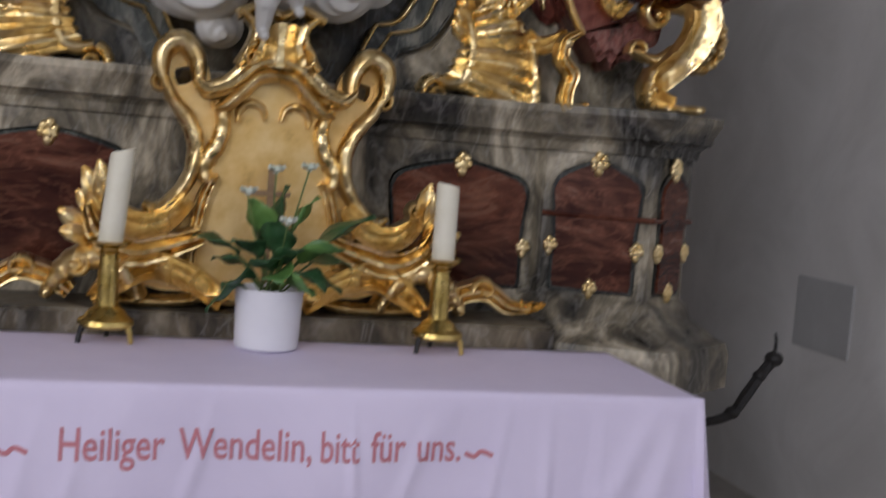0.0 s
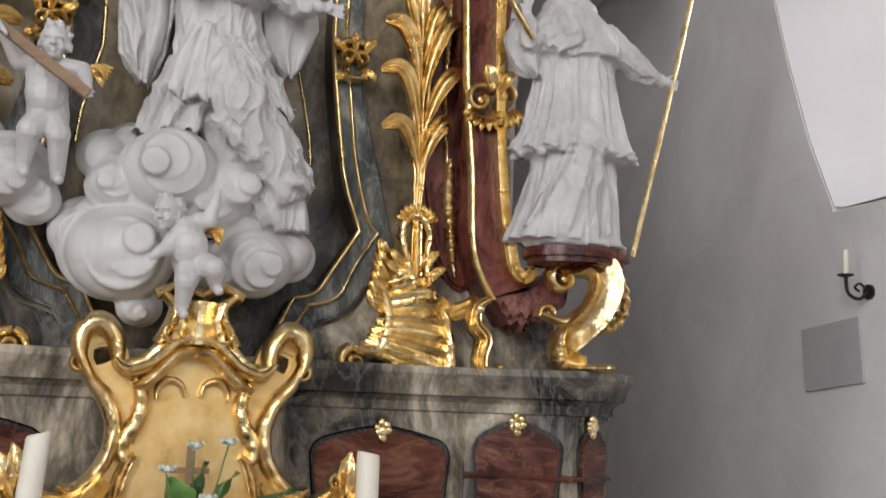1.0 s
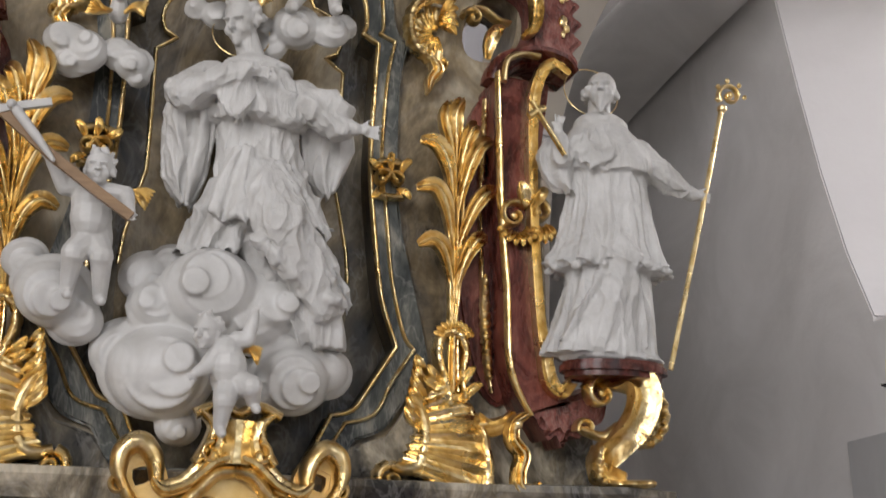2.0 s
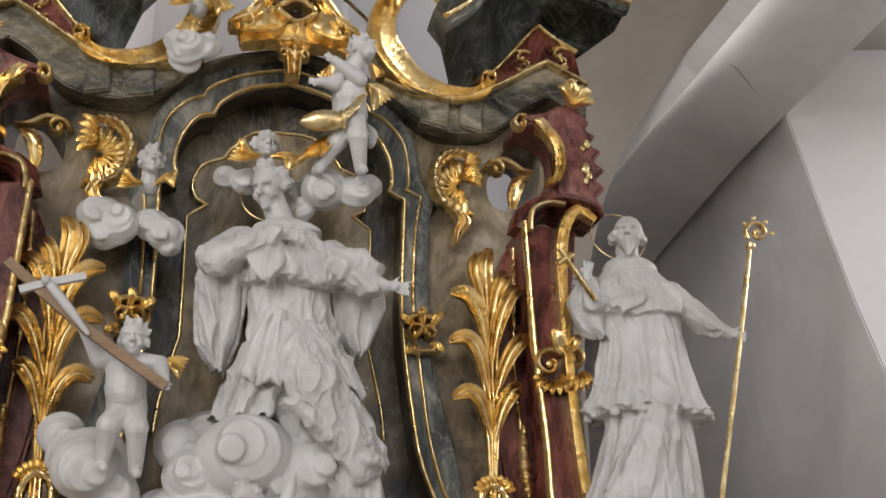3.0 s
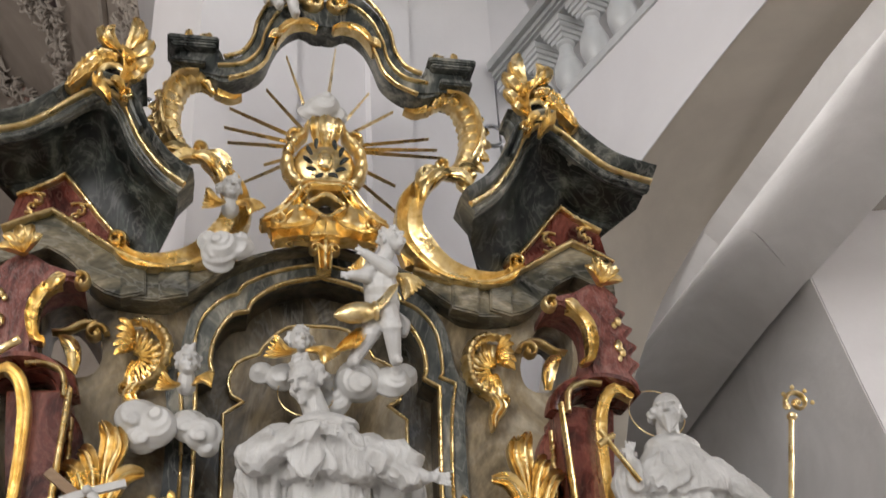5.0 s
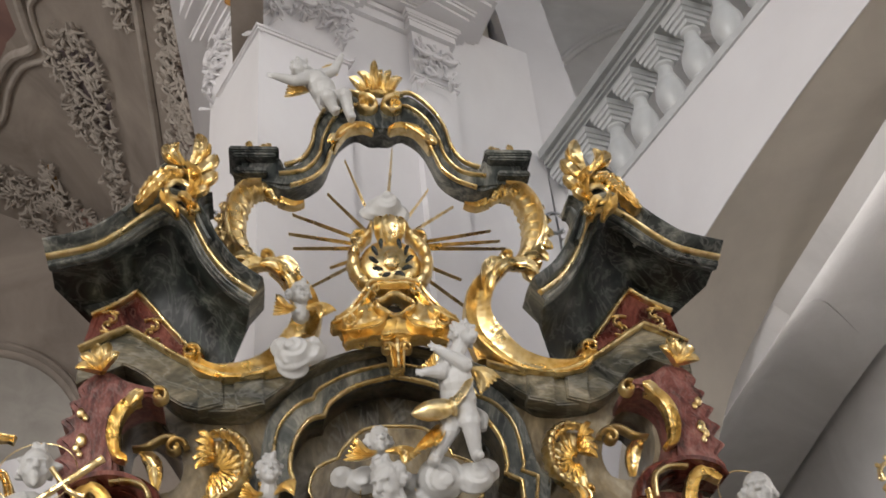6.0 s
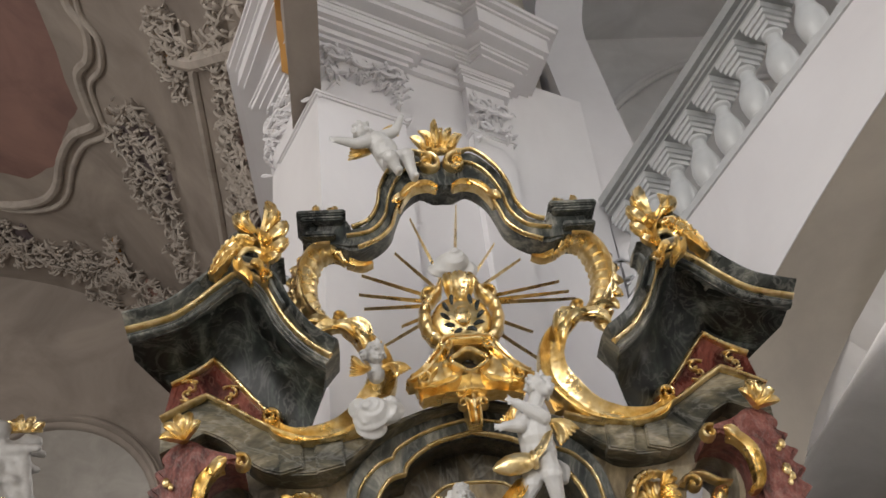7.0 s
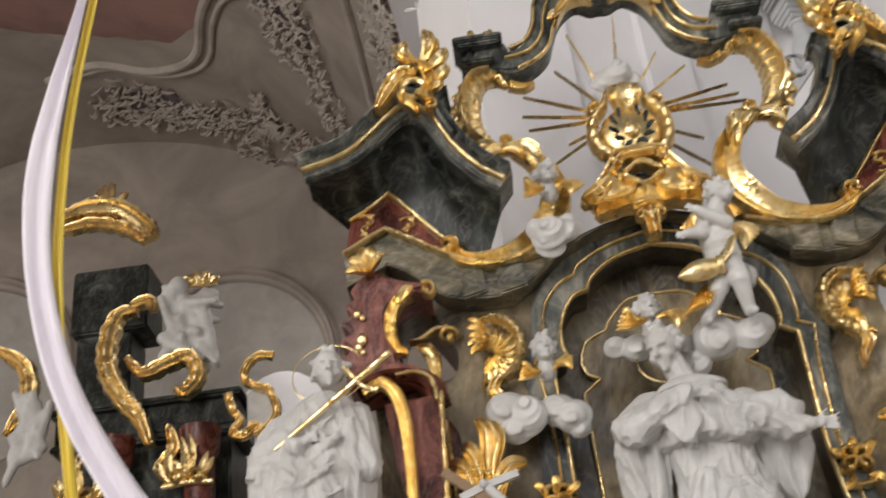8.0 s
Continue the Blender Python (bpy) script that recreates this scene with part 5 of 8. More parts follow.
def wing_finial():
    """Openwork gilt tuft on the peak of each cornice wing."""
    bm = bmesh.new()
    y = -0.37
    tube([(0.706 + 0.036 * math.cos(a), y - 0.01, 3.948 + 0.036 * math.sin(a)) for a in np.linspace(0, 2 * math.pi, 20)], 0.011, bm, fine=False)
    sweep(flat([(0.83, 3.87), (0.8, 3.93), (0.765, 3.985), (0.73, 4.01), (0.69, 3.995)], y), [0.02, 0.05, 0.06, 0.05, 0.025], 0.04, FLUTED, bm, 6, 10, 0.12, 0.1)
    sweep(flat([(0.66, 3.84), (0.66, 3.9), (0.65, 3.95), (0.655, 4.0), (0.69, 4.04)], y), [0.02, 0.035, 0.04, 0.045, 0.03], 0.04, HOLLOW, bm)
    sweep(flat([(0.745, 3.93), (0.74, 3.89), (0.715, 3.865), (0.7, 3.83)], y - 0.01), [0.03, 0.035, 0.03, 0.012], 0.03, HOLLOW, bm)
    for a, b, w, k in (((0.67, 4.02), (0.662, 4.17), 0.05, 0.2), ((0.69, 4.04), (0.735, 4.125), 0.045, -0.3), ((0.66, 4.01), (0.597, 4.085), 0.045, 0.3), ((0.65, 3.96), (0.59, 4.01), 0.04, 0.3), ((0.66, 4.05), (0.63, 4.13), 0.035, 0.3), ((0.655, 3.92), (0.61, 3.95), 0.03, 0.3), ((0.67, 3.88), (0.7, 3.9), 0.03, 0.2), ((0.68, 4.03), (0.7, 4.13), 0.035, -0.3)):
        leaf(bm, a, b, w, y, 0.04, k)
    volute(0.655, 3.86, y - 0.01, 0.022, 90, 1, 0.016, 0.025, bm, 1)
    return bm


both(wing_finial, "wing_finial", M_GOLD, crown, "gilt openwork tuft on the cornice wing")
both(lambda: sweep(flat([(0.865, 3.85), (0.82, 3.92), (0.787, 3.99), (0.75, 4.045), (0.71, 4.05), (0.69, 4.03)], -0.3), [0.04, 0.05, 0.05, 0.05, 0.045, 0.03], 0.09, MOULD), "cornice_ear", M_BLUE, crown, "dark marbled rolled cornice ear")
both(lambda: sweep(flat([(0.595, 3.75), (0.63, 3.83), (0.638, 3.89), (0.62, 3.925), (0.595, 3.93)], -0.3), [0.04, 0.045, 0.045, 0.035, 0.025], 0.09, MOULD), "cornice_ear", M_BLUE, crown, "dark marbled rolled cornice ear")
both(lambda: tube([(0.62 + 0.04 * math.cos(a), -0.1, 4.03 + 0.045 * math.sin(a)) for a in np.linspace(0.3, 5.6, 14)], 0.008, fine=False), "wire_scroll", M_SILVER, crown, "thin silvered scroll")
# sunburst
RAYS = [(0.055, 4.46), (-0.13, 4.4), (-0.2, 4.235), (-0.33, 4.137), (-0.345, 4.05), (-0.33, 3.985), (-0.268, 3.82), (0.18, 4.26), (0.27, 4.18), (0.4, 4.067), (0.45, 3.985), (0.27, 3.847), (0.335, 3.675), (0.43, 4.02), (-0.2, 3.9)]
for k, (x, z) in enumerate(RAYS):
    c = (0.0, 3.99)
    f = 0.1 / math.hypot(x - c[0], z - c[1])
    a = (c[0] + (x - c[0]) * f, 0.0, c[1] + (z - c[1]) * f)
    bm = sweep([a, ((a[0] + x) / 2, 0.0, (a[2] + z) / 2), (x, 0.0, z)], [0.016, 0.012, 0.006], 0.01, [(0.5, -0.5), (0.0, 1.0), (-0.5, -0.5)], n=2)
    part("ray", bm, M_GOLD, crown)


def heart():
    """Rocaille cartouche before the sunburst."""
    bm = bmesh.new()
    ball(bm, (0.0, -0.13, 3.82), 0.1, (1.05, 0.45, 1.05), 22)
    for s in (-1, 1):
        sweep(flat([(s * 0.02, 3.71), (s * 0.09, 3.735), (s * 0.125, 3.8), (s * 0.12, 3.88), (s * 0.075, 3.94), (s * 0.06, 3.985)], -0.13), [0.02, 0.04, 0.045, 0.04, 0.035, 0.012], 0.045, HALF, bm, 6, 9, 0.12, 0.1)
        volute(s * 0.1, 3.93, -0.14, 0.032, 270, 1.1, 0.02, 0.03, bm, s)
        leaf(bm, (s * 0.03, 3.91), (s * 0.035, 4.0), 0.05, -0.14, 0.04)
    leaf(bm, (0.0, 3.9), (0.0, 4.0), 0.06, -0.15, 0.04)
    ball(bm, (0.0, -0.185, 3.81), 0.03, (1, 0.5, 1.3), 10)
    return bm


cart = part("heart_cartouche", heart(), M_GOLD, crown, "gilt heart-shaped cartouche with a dark wreath")
for s in (-1, 1):
    for k in range(5):
        a0 = radians(-80 + k * 32) if s > 0 else radians(260 - k * 32)
        p = (0.05 * math.cos(a0), 3.81 + 0.06 * math.sin(a0))
        q = (0.078 * math.cos(a0 + s * 0.35), 3.81 + 0.088 * math.sin(a0 + s * 0.35))
        part("wreath_leaf", leaf(bmesh.new(), p, q, 0.016, -0.185, 0.01, 0.1, 0.006), M_DARK, cart)


def mask():
    """The big gilt rocaille with an open mouth over the niche."""
    bm = bmesh.new()
    for s in (-1, 1):
        sweep(flat([(0.0, 3.7), (s * 0.06, 3.695), (s * 0.1, 3.64), (s * 0.15, 3.58), (s * 0.21, 3.545)], -0.15), [0.05, 0.055, 0.055, 0.05, 0.02], 0.06, FLUTED, bm)
        sweep(flat([(s * 0.05, 3.6), (s * 0.075, 3.57), (s * 0.13, 3.56), (s * 0.19, 3.54)], -0.16), [0.07, 0.09, 0.1, 0.06], 0.05, HOLLOW, bm, 8, 3, 0.06, 0.05)
        sweep(flat([(0.0, 3.535), (s * 0.05, 3.53), (s * 0.12, 3.515), (s * 0.17, 3.49)], -0.15), [0.06, 0.065, 0.055, 0.025], 0.05, HOLLOW, bm, 8, 3, 0.05, 0.08)
        volute(s * 0.065, 3.685, -0.18, 0.03, 90, 1.1, 0.02, 0.03, bm, -s)
        volute(s * 0.16, 3.555, -0.18, 0.03, 90, 1.1, 0.02, 0.03, bm, s)
    ring = [(0.055 * math.cos(a) * (1 + 0.12 * math.cos(4 * a)), 3.62 + 0.04 * math.sin(a) * (1 + 0.12 * math.cos(4 * a))) for a in np.linspace(0, 2 * math.pi, 25)]
    sweep(flat(ring, -0.16), 0.028, 0.05, HALF, bm, fine=False)
    return bm


part("mask_rocaille", mask(), M_GOLD, crown, "gilt rocaille with a dark opening")
# Flattened black ball fills the mouth in place of the shade inside it.
part("opening_ground", ball(bmesh.new(), (0, -0.13, 3.62), 0.05, (1, 0.25, 0.75), 12), M_IRON, crown, "black filling in place of the shade in the rocaille's opening")


def keystone_clasp():
    bm = bmesh.new()
    sweep(flat([(0.0, 3.5), (0.0, 3.45), (0.0, 3.4)], -0.12), [0.07, 0.055, 0.045], 0.06, FLUTED, bm)
    volute(-0.03, 3.47, -0.15, 0.025, 0, 1, 0.016, 0.025, bm, 1)
    volute(0.03, 3.47, -0.15, 0.025, 180, 1, 0.016, 0.025, bm, -1)
    sweep(flat([(-0.045, 3.5), (0, 3.51), (0.045, 3.5)], -0.14), 0.02, 0.04, HALF, bm)
    return bm


part("keystone_clasp", keystone_clasp(), M_GOLD, retable, "gilt clasp at the niche's top")

# ---- carved white figures and clouds: each one mesh ----
SOCKETS = []


def carved(name, bm, label, category, voxel=0.006, smooth=0, group="", material=None, drape=None):
    """Joins the carved masses into one skin; drape: (lowest, collar, seed, depth) cuts cloth folds between two heights."""
    bmesh.ops.triangulate(bm, faces=bm.faces)
    rough = bpy.data.meshes.new(name)
    bm.to_mesh(rough)
    bm.free()
    tmp = new(name, rough)
    rm = tmp.modifiers.new("skin", "REMESH")
    rm.mode, rm.voxel_size = "VOXEL", voxel
    me = bpy.data.meshes.new_from_object(tmp.evaluated_get(bpy.context.evaluated_depsgraph_get()))
    bpy.data.objects.remove(tmp)
    bpy.data.meshes.remove(rough)
    n = len(me.vertices)
    co = np.empty(n * 3)
    me.vertices.foreach_get("co", co)
    co = co.reshape(n, 3)
    ends = np.empty(len(me.edges) * 2, dtype=np.int64)
    me.edges.foreach_get("vertices", ends)
    ends = ends.reshape(-1, 2)
    count = np.bincount(ends.ravel(), minlength=n)[:, None]
    for k in range(smooth):
        total = np.zeros((n, 3))
        for c in range(3):
            total[:, c] = np.bincount(ends[:, 0], co[ends[:, 1], c], n) + np.bincount(ends[:, 1], co[ends[:, 0], c], n)
        co = 0.4 * co + 0.6 * total / np.maximum(count, 1)
    me.vertices.foreach_set("co", co.ravel())
    me.update()
    if drape:
        low, collar, seed, depth = drape
        moved = []
        for v in me.vertices:
            x, y, z = v.co
            k = min(1.0, max(0.0, (collar - z) / 0.06))
            if k <= 0:
                moved.append(None)
                continue
            w = noise.noise((x * 4 + seed, y * 4, z * 3.5))
            lean = 0.35 * math.sin(seed + z * 5.0) * z
            n1 = noise.noise(((x + 0.05 * w) * 13 + lean + seed, y * 11, z * 4.5 + 1.2 * w))
            n2 = noise.noise(((x + 0.03 * w) * 30 + lean, y * 26 + seed, z * 9.0 + 1.5 * w))
            r1, r2 = 1 - 2.6 * min(abs(n1), 0.38), 1 - 2.6 * min(abs(n2), 0.38)
            d = depth * (1.5 * r1 * r1 - 0.6) + depth * 0.4 * (1.5 * r2 * r2 - 0.6)
            moved.append(v.co + v.normal * d * k)
        for v, p in zip(me.vertices, moved):
            if p is not None:
                v.co = p
    if SOCKETS:
        for v in me.vertices:
            for c, r, push in SOCKETS:
                q = (v.co - c).length / r
                if q < 1:
                    v.co = v.co + push * (1 - q * q) ** 2
        SOCKETS.clear()
    me.materials.clear()
    ob = obj(name, me, material or M_GESSO, None, "", True, 180)
    return tagged(ob, label, category, group)


def robe(bm, levels, amp, seed, freq=2.6, seg=96, up=1.4, hem=0.0):
    """A draped garment: levels of (x, y, z, rx, ry), lowest first; round pleats with sharp valleys that deepen towards the hem."""
    L = [np.array(p, float) for p in spline(levels, 6)]
    rings = []
    n = len(L)
    count = max(3, round(freq * 3.2))
    for i, (cx, cy, z, rx, ry) in enumerate(L):
        f = 1 - i / (n - 1)
        ring = []
        for j in range(seg):
            a = 2 * math.pi * j / seg
            drift = 0.5 * noise.noise((math.cos(a) * 1.3 + seed, math.sin(a) * 1.3, z * up))
            h = abs(math.sin(count * 0.5 * a + seed + 2.2 * drift + 1.2 * math.sin(seed) * z * up))
            h2 = abs(math.sin(count * 1.0 * a + 2 * seed + 3.0 * drift - z * up))
            share = 0.55 + 0.6 * noise.noise((math.cos(a) * 1.8, math.sin(a) * 1.8 + seed, z * up * 0.6))
            ridge = share * (1.5 * h ** 0.7 - 0.9) + 0.3 * (1.5 * h2 ** 0.7 - 0.9)
            k = 1 + amp * (0.2 + 0.8 * f) * ridge
            dz = hem * 0.6 * (h - 0.5) * share if i == 0 else 0
            ring.append(bm.verts.new((cx + rx * k * math.cos(a), cy + ry * k * math.sin(a), z + dz)))
        rings.append(ring)
    for a, b in zip(rings, rings[1:]):
        for j in range(seg):
            bm.faces.new((a[j], a[(j + 1) % seg], b[(j + 1) % seg], b[j]))
    bm.faces.new(rings[0][::-1])
    bm.faces.new(rings[-1])


def sheet(bm, edge_a, edge_b, n, depth, t=0.016, bow=0.0, seed=0.0):
    """A hanging piece of cloth between two edges of (x, y, z), with n folds that run along them; bow swells it to the front."""
    A, B = spline(edge_a, 7), spline(edge_b, 7)
    k, m = len(A), 30
    B = [B[round(i * (len(B) - 1) / (k - 1))] for i in range(k)]
    front, rear = [], []
    for i in range(k):
        g = i / (k - 1)
        r0, r1 = [], []
        for j in range(m + 1):
            u = j / m
            p = A[i] * (1 - u) + B[i] * u
            wob = 0.5 * noise.noise((u * 2 + seed, g * 2.2, seed))
            d = depth * (0.35 + 0.65 * g) * (1.4 * abs(math.sin(math.pi * n * u + seed + 1.6 * wob + 0.7 * g)) ** 0.7 - 0.8) + bow * math.sin(math.pi * u)
            e = 0.012 * math.sin(2 * math.pi * n * u + seed) * (1 if i == k - 1 else 0)
            r0.append(bm.verts.new((p[0], p[1] - d, p[2] + e)))
            r1.append(bm.verts.new((p[0], p[1] - d + t, p[2] + e)))
        front.append(r0)
        rear.append(r1)
    for i in range(k - 1):
        for j in range(m):
            bm.faces.new((front[i][j], front[i][j + 1], front[i + 1][j + 1], front[i + 1][j]))
            bm.faces.new((rear[i][j], rear[i + 1][j], rear[i + 1][j + 1], rear[i][j + 1]))
        bm.faces.new((front[i][0], front[i + 1][0], rear[i + 1][0], rear[i][0]))
        bm.faces.new((front[i][m], rear[i][m], rear[i + 1][m], front[i + 1][m]))
    for j in range(m):
        bm.faces.new((front[0][j], rear[0][j], rear[0][j + 1], front[0][j + 1]))
        bm.faces.new((front[-1][j], front[-1][j + 1], rear[-1][j + 1], rear[-1][j]))


def folds(bm, pairs, r0, r1, bulge=0.02, seed=0):
    """Raised creases of cloth from point to point."""
    rr = random.Random(seed)
    for a, b in pairs:
        m = [(a[k] + b[k]) / 2 + rr.uniform(-bulge, bulge) for k in range(3)]
        m[1] -= bulge * 0.6
        tube([a, m, b], [r0, (r0 + r1) / 2, r1], bm, 4, 7)


def head(bm, c, r, beard=0.0, curls=0, tilt=(0, 0), seed=0):
    """A carved head; tilt turns the face aside and up."""
    fx, fz = tilt
    turn = Euler((math.atan2(fz, 0.8), 0, math.atan2(fx, 0.8))).to_matrix().to_4x4()
    m = Matrix.Translation(c) @ turn @ Matrix.Scale(r, 4)

    def lump(p, q, size=(1, 1, 1), seg=10):
        ball(bm, (0, 0, 0), 1.0, (q * size[0], q * size[1], q * size[2]), seg, m @ Matrix.Translation(p))

    def rod(a, b, r0, r1):
        limb(bm, m @ Vector(a), m @ Vector(b), r0 * r, r1 * r, 8)

    def dent(p, size, deep):
        SOCKETS.append((m @ Vector(p), size * r, (m.to_3x3() @ Vector((0, deep, 0)))))

    lump((0, 0.1, 0.18), 1.0, (0.76, 0.92, 0.86), 18)
    lump((0, -0.28, -0.3), 1.0, (0.6, 0.56, 0.76), 16)
    lump((0, -0.62, -0.9), 0.25, (1.0, 0.9, 0.8))
    rod((0, -0.84, 0.1), (0, -1.08, -0.3), 0.085, 0.14)
    for s in (-1, 1):
        lump((s * 0.27, -0.76, 0.14), 0.26, (1.1, 0.6, 0.36))
        lump((s * 0.36, -0.6, -0.4), 0.27, (0.9, 0.8, 0.9))
        lump((s * 0.13, -0.98, -0.31), 0.09)
        lump((s * 0.27, -0.72, -0.1), 0.13, (1.2, 0.9, 0.8), 8)
        lump((s * 0.76, 0.08, -0.15), 0.2, (0.5, 0.9, 1.2))
        dent((s * 0.27, -0.92, -0.06), 0.3, 0.2)
    lump((0, -0.86, -0.54), 0.1, (2.0, 0.9, 0.6))
    lump((0, -0.83, -0.66), 0.1, (1.7, 0.9, 0.7))
    dent((0, -0.98, -0.6), 0.14, 0.12)
    rr = random.Random(seed)
    if beard:
        for k in range(16):
            a = -1 + 2 * k / 15
            p = Vector((a * 0.5, -0.74 + 0.4 * abs(a), -0.72 + 0.3 * abs(a)))
            rod(p, p + Vector((-a * 0.15, -0.1 + 0.1 * abs(a), -beard / r * (1 - 0.6 * abs(a)) * rr.uniform(0.8, 1.05))), 0.17, 0.07)
    for k in range(curls):
        a, e = rr.uniform(0, 2 * math.pi), rr.uniform(-0.5, 1.45)
        d = Vector((math.cos(a) * math.cos(e), math.sin(a) * math.cos(e), math.sin(e)))
        if d.y < -0.25 and d.z < 0.6:
            continue
        p = Vector((d.x * 0.8, 0.1 + d.y * 0.92, 0.18 + d.z * 0.88))
        q = rr.uniform(0.16, 0.27)
        lump(p, q, seg=8)
        lump(p + d * q * 0.7 + Vector((rr.uniform(-0.1, 0.1), 0, rr.uniform(-0.1, 0.1))), q * 0.6, seg=7)


def hand(bm, wrist, way, r):
    w, d = Vector(wrist), Vector(way).normalized()
    ball(bm, w + d * r * 1.2, r, (1, 1, 0.8), 8)
    side = d.cross(Vector((0, 1, 0.2))).normalized()
    for k in (-1.2, -0.4, 0.4, 1.2):
        limb(bm, w + d * r * 1.4 + side * k * r * 0.5, w + d * r * 3.6 + side * k * r * 0.85, r * 0.34, r * 0.22, 6)
    limb(bm, w + d * r + side * r, w + d * r * 2.2 + side * r * 1.7, r * 0.34, r * 0.25, 6)


def bishop():
    """Bearded figure in rochet and short cape; one arm out to a staff, the other raised."""
    bm = bmesh.new()
    x0, y0, z0 = 1.07, -0.27, 2.045
    P = lambda x, y, z: (x0 + x, y0 + y, z0 + z)
    ball(bm, P(0.01, 0, 0.008), 0.15, (1.08, 0.75, 0.16), 24)
    # habit: broad folds, one knee forward
    robe(bm, [P(-0.03, 0, 0.012) + (0.17, 0.105), P(-0.015, 0, 0.1) + (0.15, 0.1), P(0.0, 0, 0.26) + (0.125, 0.09), P(0.0, 0, 0.45) + (0.09, 0.07)], 0.3, 3.1, 2.2)
    limb(bm, P(0.02, -0.03, 0.4), P(0.0, -0.085, 0.29), 0.06, 0.06)
    limb(bm, P(0.0, -0.085, 0.29), P(-0.06, -0.07, 0.05), 0.055, 0.05)
    sheet(bm, [P(-0.05, -0.11, 0.32), P(-0.1, -0.1, 0.2), P(-0.19, -0.07, 0.03)], [P(0.04, -0.115, 0.32), P(0.07, -0.1, 0.2), P(0.09, -0.08, 0.05)], 2.6, 0.02, 0.02, 0.015, 1.2)
    # pleated rochet with a frilled hem
    robe(bm, [P(0.005, 0, 0.275) + (0.19, 0.125), P(0.005, 0, 0.33) + (0.165, 0.115), P(0.004, 0, 0.42) + (0.14, 0.104), P(0.004, 0, 0.5) + (0.128, 0.095), P(0.0, 0, 0.62) + (0.12, 0.088)], 0.3, 7.7, 4.2, 130, 0.9, 0.09)
    for k in range(26):
        a = 2 * math.pi * k / 26
        ball(bm, P(0.005 + 0.188 * math.cos(a), 0.122 * math.sin(a), 0.275 + 0.012 * math.sin(3 * k)), 0.017, (1, 1, 0.7), 8)
    # short cape, almost plain, its edge gathered to the raised arm
    robe(bm, [P(0.0, 0, 0.565) + (0.14, 0.112), P(0.0, 0, 0.6) + (0.148, 0.112), P(-0.008, 0, 0.66) + (0.138, 0.1), P(-0.02, 0, 0.71) + (0.1, 0.075), P(-0.028, -0.005, 0.745) + (0.06, 0.052)], 0.12, 1.4, 1.3, 90, 0.8, 0.05)
    sheet(bm, [P(-0.07, -0.07, 0.7), P(-0.13, -0.07, 0.675), P(-0.17, -0.06, 0.65)], [P(0.04, -0.1, 0.64), P(-0.04, -0.12, 0.59), P(-0.1, -0.1, 0.555)], 2.5, 0.014, 0.02, 0.0, 0.5)
    robe(bm, [P(-0.025, -0.005, 0.728) + (0.084, 0.066), P(-0.026, -0.005, 0.745) + (0.08, 0.064), P(-0.028, -0.005, 0.762) + (0.056, 0.05)], 0.14, 4.2, 2.0)
    # bald bearded head turned aside
    limb(bm, P(-0.028, 0.0, 0.74), P(-0.03, -0.01, 0.8), 0.036, 0.036)
    head(bm, P(-0.03, -0.03, 0.838), 0.06, 0.055, 0, (-0.42, -0.08), 2)
    for k in range(14):
        a = radians(-15 + 210 * k / 13)
        ball(bm, P(-0.03 + 0.05 * math.cos(a), -0.02 + 0.052 * math.sin(a), 0.825 + 0.012 * (k % 2)), 0.013, seg=7)
    # arm to the staff
    limb(bm, P(0.1, 0, 0.655), P(0.19, -0.04, 0.565), 0.05, 0.038)
    limb(bm, P(0.19, -0.04, 0.565), P(0.255, -0.06, 0.528), 0.034, 0.022)
    robe(bm, [P(0.225, -0.05, 0.53) + (0.032, 0.036), P(0.19, -0.045, 0.56) + (0.046, 0.042), P(0.13, -0.02, 0.625) + (0.052, 0.048)], 0.24, 2.6, 2.2)
    hand(bm, P(0.258, -0.06, 0.526), (0.9, -0.1, -0.12), 0.016)
    # raised arm, the sleeve hanging wide behind it
    limb(bm, P(-0.11, 0, 0.65), P(-0.17, -0.05, 0.6), 0.045, 0.04)
    limb(bm, P(-0.17, -0.05, 0.6), P(-0.197, -0.09, 0.66), 0.032, 0.02)
    hand(bm, P(-0.198, -0.09, 0.658), (0.1, -0.1, 1), 0.016)
    sheet(bm, [P(-0.22, -0.05, 0.66), P(-0.235, -0.03, 0.6), P(-0.2, -0.02, 0.53), P(-0.15, -0.02, 0.5)], [P(-0.1, -0.03, 0.66), P(-0.1, -0.03, 0.6), P(-0.11, -0.03, 0.54), P(-0.12, -0.03, 0.505)], 1.6, 0.018, 0.03, 0.02, 2.0)
    return bm


carved("statue", bishop(), "white-painted carved bearded figure in a short cape on its console", "statue", 0.0036, 2, "", M_DRAPE, (2.04, 2.77, 1.0, 0.005))


